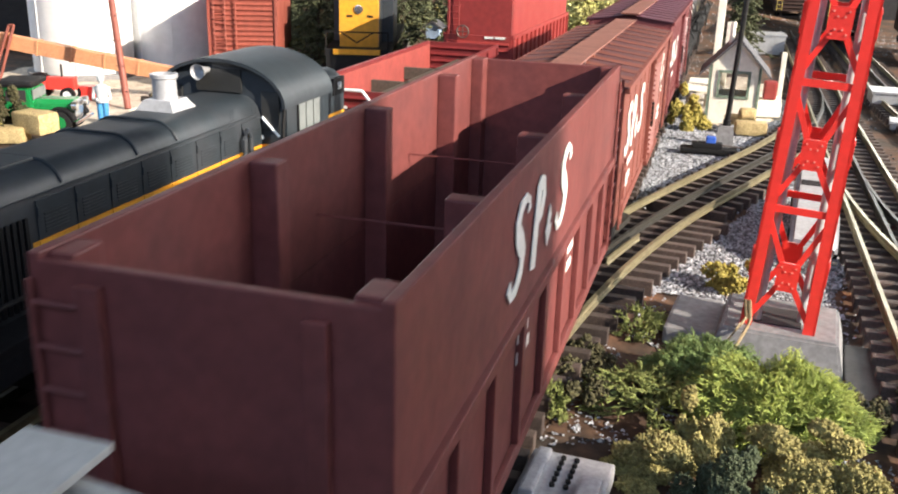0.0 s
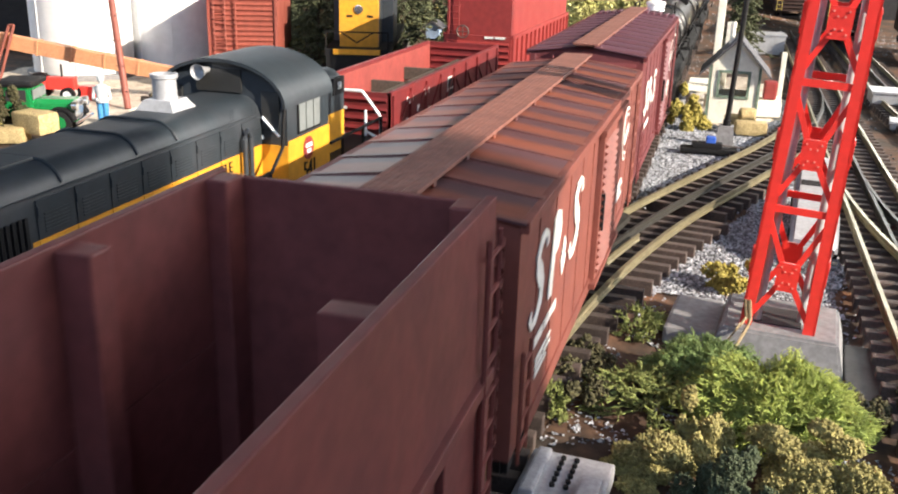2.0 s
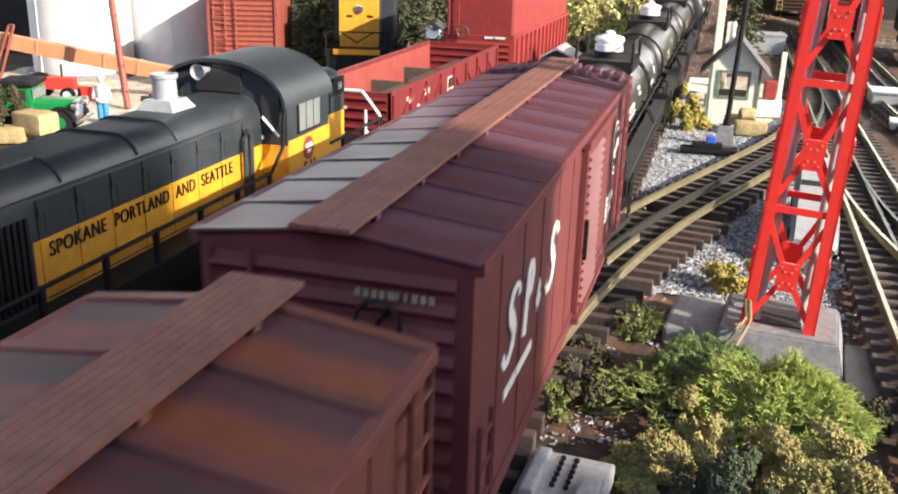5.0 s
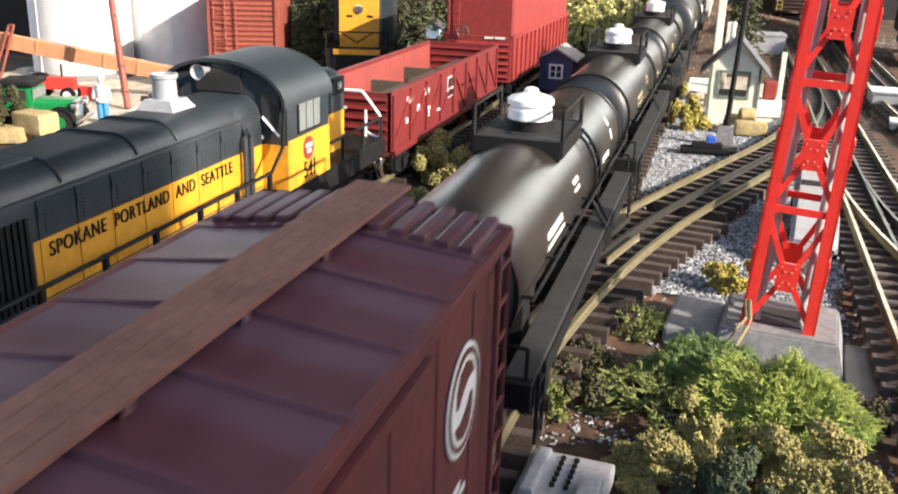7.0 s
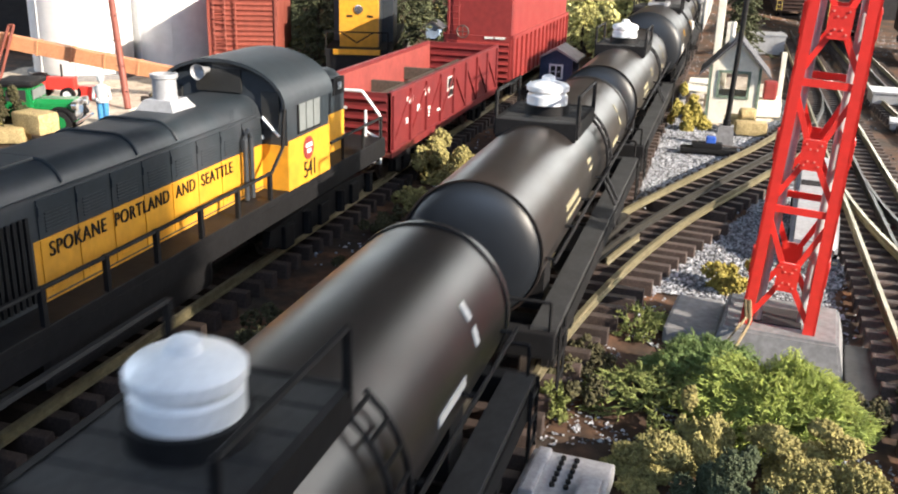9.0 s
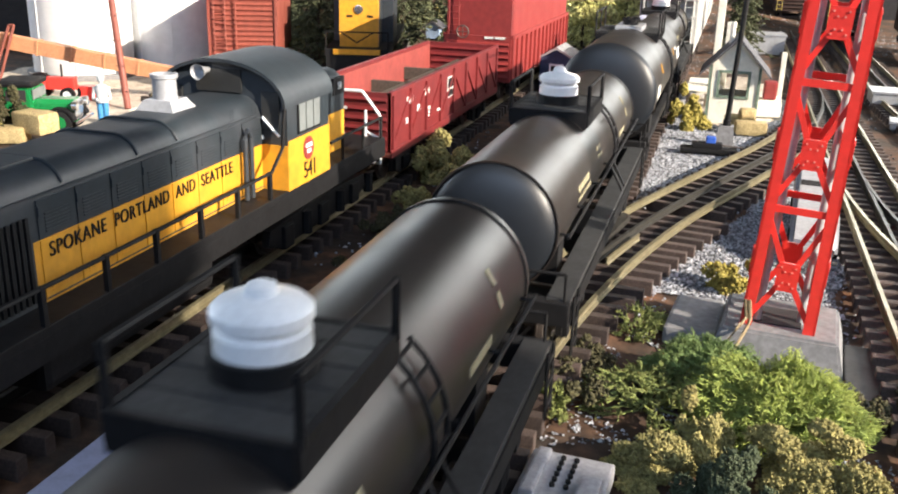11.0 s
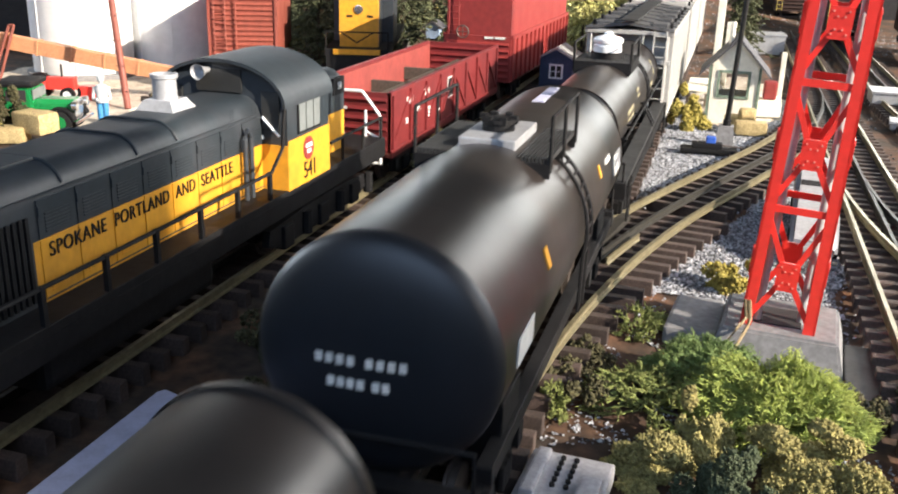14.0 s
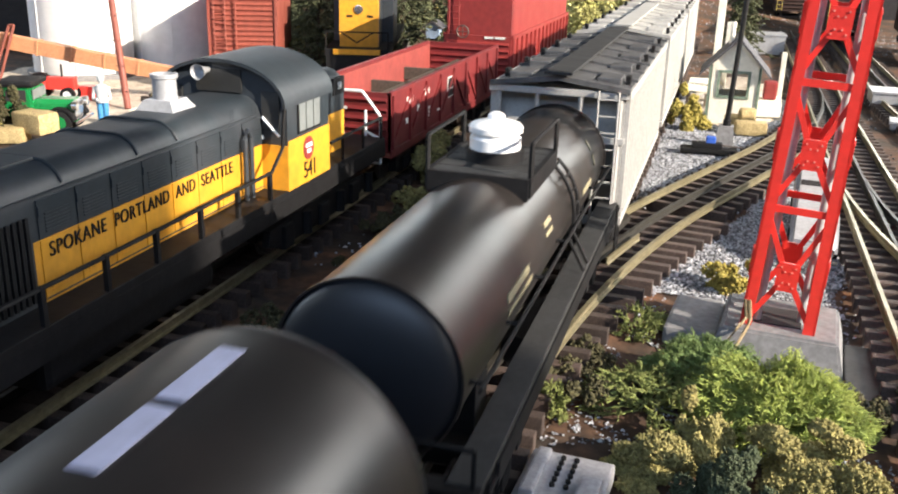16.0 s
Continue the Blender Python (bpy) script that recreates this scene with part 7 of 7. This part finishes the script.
def barn(x, y, w, d, h, material, label, name="shed", roofm=None, a=0, front=None):
    t = thing(name, label, "shed", place=pose(x, y, GZ, 0, 0, a))
    p = h + w * 0.42
    bm = B()
    prism(bm, [(-w, 0), (w, 0), (w, h), (0, p), (-w, h)], "y", -d, d)
    part("wall_shell", bm, material, t)
    for s in (-1, 1):
        bm = B()
        prism(bm, [(0, p + 0.003), (s * (w + 0.005), h - 0.002), (s * (w + 0.005), h - 0.004), (0, p + 0.0006)], "y", -d - 0.004, d + 0.004)
        part("roof_slope", bm, roofm or M["shingle"], t)
    if front:
        for k in (-1, 1):
            for j in (0, 1):
                bm = B()
                box(bm, (min(k * 0.0008, k * 0.0052), -d - 0.0010, front + j * 0.0060), (max(k * 0.0008, k * 0.0052), -d - 0.0002, front + 0.0052 + j * 0.0060))
                part("pane", bm, M["dark"], t, "dark window pane")
        bm = B()
        box(bm, (-0.0072, -d - 0.0006, front - 0.0018), (0.0072, -d + 0.0004, front + 0.0130))
        part("window_frame", bm, M["cap"], t, "white window frame")
    n = int(h / 0.004)
    for k in range(n):
        bm = B()
        box(bm, (-w - 0.0003, -d - 0.0004, k * 0.004 + 0.0004), (w + 0.0003, -d, k * 0.004 + 0.0034))
        part("clapboard", bm, material, t)
    return t


barn(-0.0945, 0.965, 0.0165, 0.022, 0.034, M["navy"], "small navy clapboard shed with a white window", roofm=M["silver"], front=0.014)
barn(-0.345, 1.33, 0.0095, 0.011, 0.019, M["paleblue"], "tiny pale blue shed far back")
barn(-0.78, 1.02, 0.10, 0.08, 0.13, M["dark"], "dark corrugated barn behind the silos")


def far_boxcar():
    t = thing("boxcar", "orange-red boxcar with ribbed end and ladder", "boxcar", place=pose(-0.362, 0.790, -0.001, 0, 0, 22))
    m = M["farred"]
    W, L, h = 0.0305, 0.20, 0.0920
    bm = B()
    prism(bm, [(-W, 0.021), (W, 0.021), (W, h - 0.006), (0, h), (-W, h - 0.006)], "y", 0, L)
    part("body", bm, m, t)
    for k in range(14):
        z = 0.0245 + k * 0.0046
        bm = B()
        prism(bm, [(0, z - 0.0016), (-0.0016, z), (0, z + 0.0016)], "x", -W + 0.003, W - 0.003)
        part("end_rib", bm, m, t)
    ladder(t, "end_ladder", -W + 0.010, -0.0028, 0.021, h - 0.008, 11, 0.010, m, axis="x")
    bm = B()
    rod(bm, (-0.006, -0.003, 0.024), (-0.006, -0.003, 0.080), 0.0008)
    part("brake_rod", bm, m, t)
    for s in (-1, 1):
        bm = B()
        box(bm, (s * W - 0.0012, -0.0018, 0.021), (s * W + 0.0012, 0.001, h - 0.006))
        part("corner_post", bm, m, t)
    for y in (0.035, 0.165):
        bogie(t, y)


def far_loco():
    t = thing("locomotive", "yellow-nosed diesel locomotive seen end-on", "locomotive", place=pose(-0.280, 0.872, -0.002, 0, 0, 16))
    bm = B()
    prism(bm, [(-0.0190, 0.034), (0.0190, 0.034), (0.0190, 0.082), (0.014, 0.087), (-0.014, 0.087), (-0.0190, 0.082)], "y", 0, 0.012)
    part("nose", bm, M["loco_yellow"], t, "golden yellow hood end")
    bm = B()
    prism(bm, [(-0.0188, 0.034), (0.0188, 0.034), (0.0188, 0.082), (0.014, 0.087), (-0.014, 0.087), (-0.0188, 0.082)], "y", 0.012, 0.22)
    part("hood", bm, M["loco_black"], t)
    bm = B()
    lathe(bm, [(0, 0), (0.0042, 0), (0.0042, 0.0012), (0.0030, 0.0016), (0, 0.0010)], 18, Matrix.Translation((0, 0, 0.0700)) @ pose(0, 0, 0, 90, 0, 0))
    part("headlight", bm, M["chrome"], t, smooth=True)
    bm = B()
    box(bm, (-0.0225, -0.022, 0.0290), (0.0225, -0.0195, 0.0340))
    part("end_beam", bm, M["loco_yellow"], t, "yellow end beam")
    bm = B()
    box(bm, (-0.031, -0.0195, 0.027), (0.031, 0.24, 0.034))
    box(bm, (-0.030, -0.0195, 0.006), (0.030, -0.016, 0.027))
    part("deck", bm, M["black"], t)
    bm = B()
    box(bm, (-0.0305, 0.05, 0.034), (0.0305, 0.11, 0.094))
    part("cab", bm, M["loco_black"], t)
    for pts in (((-0.030, 0.034), (-0.030, 0.050), (-0.004, 0.050), (0.004, 0.050), (0.030, 0.050), (0.030, 0.034)), ((-0.016, 0.050), (0, 0.040), (0.016, 0.050))):
        bm = B()
        for p, q in zip(pts, pts[1:]):
            rod(bm, (p[0], -0.018, p[1]), (q[0], -0.018, q[1]), 0.0007)
        part("end_handrail", bm, M["black"], t)
    for y in (0.03, 0.17):
        bogie(t, y)
    for x in (-0.012, 0.008):
        bm = B()
        box(bm, (x, -0.0004, 0.0625), (x + 0.006, 0.0, 0.0645))
        part("print_bar", bm, M["black"], t)


M["farred"] = mat("orange_red_boxcar_paint", (0.25, 0.062, 0.042), 0.55, var=0.12, scale=40)
far_boxcar()
far_loco()


def grey_wedge_stand_in():
    # van shape stands in for a pale grey wedge of unknown kind
    t = thing("van", "pale van shape standing in for an unclear grey wedge behind the tower", "van", place=pose(0.1265, 0.530, GZ, 0, 0, -4))
    bm = B()
    prism(bm, [(-0.062, 0.006), (-0.062, 0.013), (-0.040, 0.021), (-0.012, 0.024), (0.004, 0.032), (0.055, 0.032), (0.058, 0.006)], "x", -0.0115, 0.0115)
    bmesh.ops.bevel(bm, geom=bm.edges[:], offset=0.0022, segments=3, affect='EDGES')
    part("body", bm, M["machine"], t, smooth=True)
    for s in (-1, 1):
        for y in (-0.040, 0.036):
            bm = B()
            lathe(bm, [(0, -0.002), (0.0065, -0.002), (0.0065, 0.002), (0, 0.002)], 20, Matrix.Translation((s * 0.0105, y, 0.0065)) @ pose(0, 0, 0, 0, 90, 0))
            part("wheel", bm, M["black"], t)
        bm = B()
        rod(bm, (s * 0.0075, -0.0630, 0.0095), (s * 0.0075, -0.0610, 0.0095), 0.0026, 12)
        part("headlight", bm, M["chrome"], t)
    bm = B()
    rod(bm, (-0.012, -0.0645, 0.0050), (0.012, -0.0645, 0.0050), 0.0012)
    part("bumper", bm, M["chrome"], t)
    bm = B()
    prism(bm, [(-0.010, 0.0245), (-0.0006, 0.0300), (0.0006, 0.0300), (-0.0088, 0.0240)], "x", -0.009, 0.009)
    part("windscreen", bm, M["dark"], t)


grey_wedge_stand_in()


# loading platform, signs and small sheds round the shanty
plat = thing("loading_platform", "weathered timber loading platform on short posts", "platform", place=pose(0.046, 0.955, GZ))
# deck planks painted cream to show them lit white
for k in range(7):
    bm = B()
    box(bm, (-0.010 + k * 0.0030, -0.04, 0.0125), (-0.0073 + k * 0.0030, 0.05, 0.0145))
    part("deck_plank", bm, M["cream"], plat, "plank in pale cream that carries the sunlight")
for x in (-0.008, 0.009):
    for y in (-0.036, 0.0, 0.045):
        bm = B()
        box(bm, (x - 0.0012, y - 0.0012, 0), (x + 0.0012, y + 0.0012, 0.0125))
        part("leg", bm, M["wood"], plat)
for x, y, h, w, lab in ((0.0600, 0.96, 0.11, 0.0035, "tall white painted signal mast"), (0.0690, 0.905, 0.072, 0.0022, "white painted marker post"), (0.121, 0.93, 0.045, 0.0022, "cream painted marker post")):
    bm = B()
    box(bm, (x - w, y - w, GZ), (x + w, y + w, h), r=0.0005)
    tagged(part("marker_post", bm, M["cream"]), lab, "post", "white posts")
bm = B()
box(bm, (0.100, 0.885, GZ), (0.122, 0.93, 0.0045), r=0.0008)
tagged(part("loading_dock", bm, M["cream"]), "low pale loading dock beside the shanty", "dock")
bm = B()
box(bm, (0.1055, 0.902, 0.0045), (0.1175, 0.916, 0.0210), r=0.002)
tagged(part("pump_box", bm, M["redcar"]), "small red pump box on the dock", "pump")


def grey_house(x, y, w, d, h, a, label):
    t = thing("relay_cabinet", label, "cabinet", "grey cabinets", place=pose(x, y, GZ, 0, 0, a))
    bm = B()
    box(bm, (-w, -d, 0), (w, d, h), r=0.0012)
    part("case", bm, M["silver"], t)
    bm = B()
    box(bm, (-w * 1.06, -d * 1.06, h - 0.001), (w * 1.06, d * 1.06, h + 0.0015), r=0.0005)
    part("lid", bm, M["silver"], t)


grey_house(0.2290, 1.000, 0.020, 0.018, 0.015, 0, "low grey relay cabinet between the tracks")
grey_house(0.1200, 1.40, 0.022, 0.020, 0.026, 5, "pale grey relay cabinet far back")
grey_house(0.2350, 0.880, 0.022, 0.012, 0.006, -8, "flat grey cover box beside the track")


# dark cars added at the far right to stand in for the unlit background
def dark_car(x, y, a, label):
    t = thing("boxcar", label, "boxcar", "dark cars at the back", place=pose(x, y, 0, 0, 0, a))
    bm = B()
    prism(bm, [(-0.0305, 0.02), (0.0305, 0.02), (0.0305, 0.085), (0, 0.090), (-0.0305, 0.085)], "y", -0.125, 0.125)
    part("body", bm, M["rustdark2"], t)
    for k in range(9):
        bm = B()
        prism(bm, [(-0.125, 0.026 + k * 0.0065 - 0.0018), (-0.1268, 0.026 + k * 0.0065), (-0.125, 0.026 + k * 0.0065 + 0.0018)], "x", -0.027, 0.027)
        part("end_rib", bm, M["rustdark2"], t)
        bm = B()
        y2 = -0.12 + k * 0.03
        box(bm, (-0.0318, y2 - 0.001, 0.021), (-0.0300, y2 + 0.001, 0.084))
        part("side_post", bm, M["rustdark2"], t)
    ladder(t, "end_ladder", -0.022, -0.1275, 0.02, 0.084, 9, 0.009, M["yellowrail"], axis="x")
    for s in (-1, 1):
        bogie(t, s * 0.09)


M["rustdark2"] = mat("unlit_backdrop_brown", (0.035, 0.018, 0.014), 0.6, var=0.2, scale=40)
M["yellowrail"] = mat("dull_yellow_rail_paint", (0.40, 0.32, 0.08), 0.6)
dark_car(0.232, 1.62, -1, "dark brown boxcar with dull yellow ladder, added for the unlit background")
dark_car(0.330, 1.45, -3, "dark brown boxcar on the outer track, added for the unlit background")
dark_car(0.170, 1.95, 0, "dark brown boxcar far back, added for the unlit background")
# plain dark box added to keep the back right unlit-looking
bm = B()
box(bm, (0.10, 2.15, GZ - 0.002), (0.95, 2.45, 0.20))
tagged(part("freight_shed", bm, M["dark"]), "long dark backdrop box added for the unlit back", "shed")

# back hillside with trees and shrubs
TREES = ((-0.345, 0.985, 0.13, 0.040, 0), (-0.395, 1.03, 0.15, 0.045, 0), (-0.340, 1.17, 0.17, 0.050, 0), (-0.225, 1.05, 0.14, 0.034, 0), (-0.225, 1.20, 0.16, 0.036, 0), (-0.120, 1.27, 0.13, 0.036, 2), (-0.08, 1.42, 0.16, 0.045, 2), (-0.45, 1.12, 0.20, 0.055, 0), (-0.19, 1.36, 0.16, 0.045, 2), (-0.37, 1.40, 0.2, 0.06, 0), (0.0860, 1.36, 0.15, 0.038, 1), (-0.50, 1.25, 0.2, 0.06, 0))
for i, (x, y, h, r, k) in enumerate(TREES):
    conifer(("dark green model conifer on the slope", "dusty model conifer near the back tracks", "model conifer with full sun painted in as pale yellow-green")[k], x, y, height(x, y), h, r, 60 + i, M["sunleaf"] if k == 2 else M["pine"])
rs = random.Random(9)
for i in range(16):
    x, y = rs.uniform(-0.16, 0.02), rs.uniform(1.18, 1.9)
    if abs(x) < 0.05 or (-0.18 < x < -0.10 and y < 1.1):
        x = -0.10 - rs.uniform(0, 0.08)
        y = max(y, 1.15)
    bush("slope shrub with full sun painted in as pale yellow-green", x, y, rs.uniform(0.03, 0.045), rs.uniform(0.03, 0.045), rs.uniform(0.04, 0.07), 1500, M["sunleaf"], 80 + i, 0.0022, "shrub", "sunlit shrubs").location.z = height(x, y)
for i in range(14):
    x, y = rs.uniform(-0.52, -0.19), rs.uniform(0.98, 1.5)
    bush("dull green shrub between the conifers", x, y, rs.uniform(0.025, 0.04), rs.uniform(0.025, 0.04), rs.uniform(0.02, 0.04), 1100, M["pine"] if i % 2 else M["olive"], 120 + i, 0.0020, "shrub", "dull shrubs").location.z = height(x, y)


# ---- motion of the train ----
def run(t):
    """Distance gone by the train after t seconds."""
    return 0.1007 * t + 0.00138 * t * t


def motions():
    times = [k * 0.5 for k in range(33)]
    for car, s in TRAIN:
        walk(car, [(t, pose(0, s - run(t), 0)) for t in times])
    steps = [k / 15 for k in range(241)]
    turns = [math.degrees(run(t) / 0.0086) for t in steps]
    for car, s in TRAIN:
        for w in car.children_recursive:
            if w.name.startswith("wheelset"):
                x, y, z = w.matrix_basis.translation
                walk(w, [(t, pose(x, y, z, a)) for t, a in zip(steps, turns)])


motions()
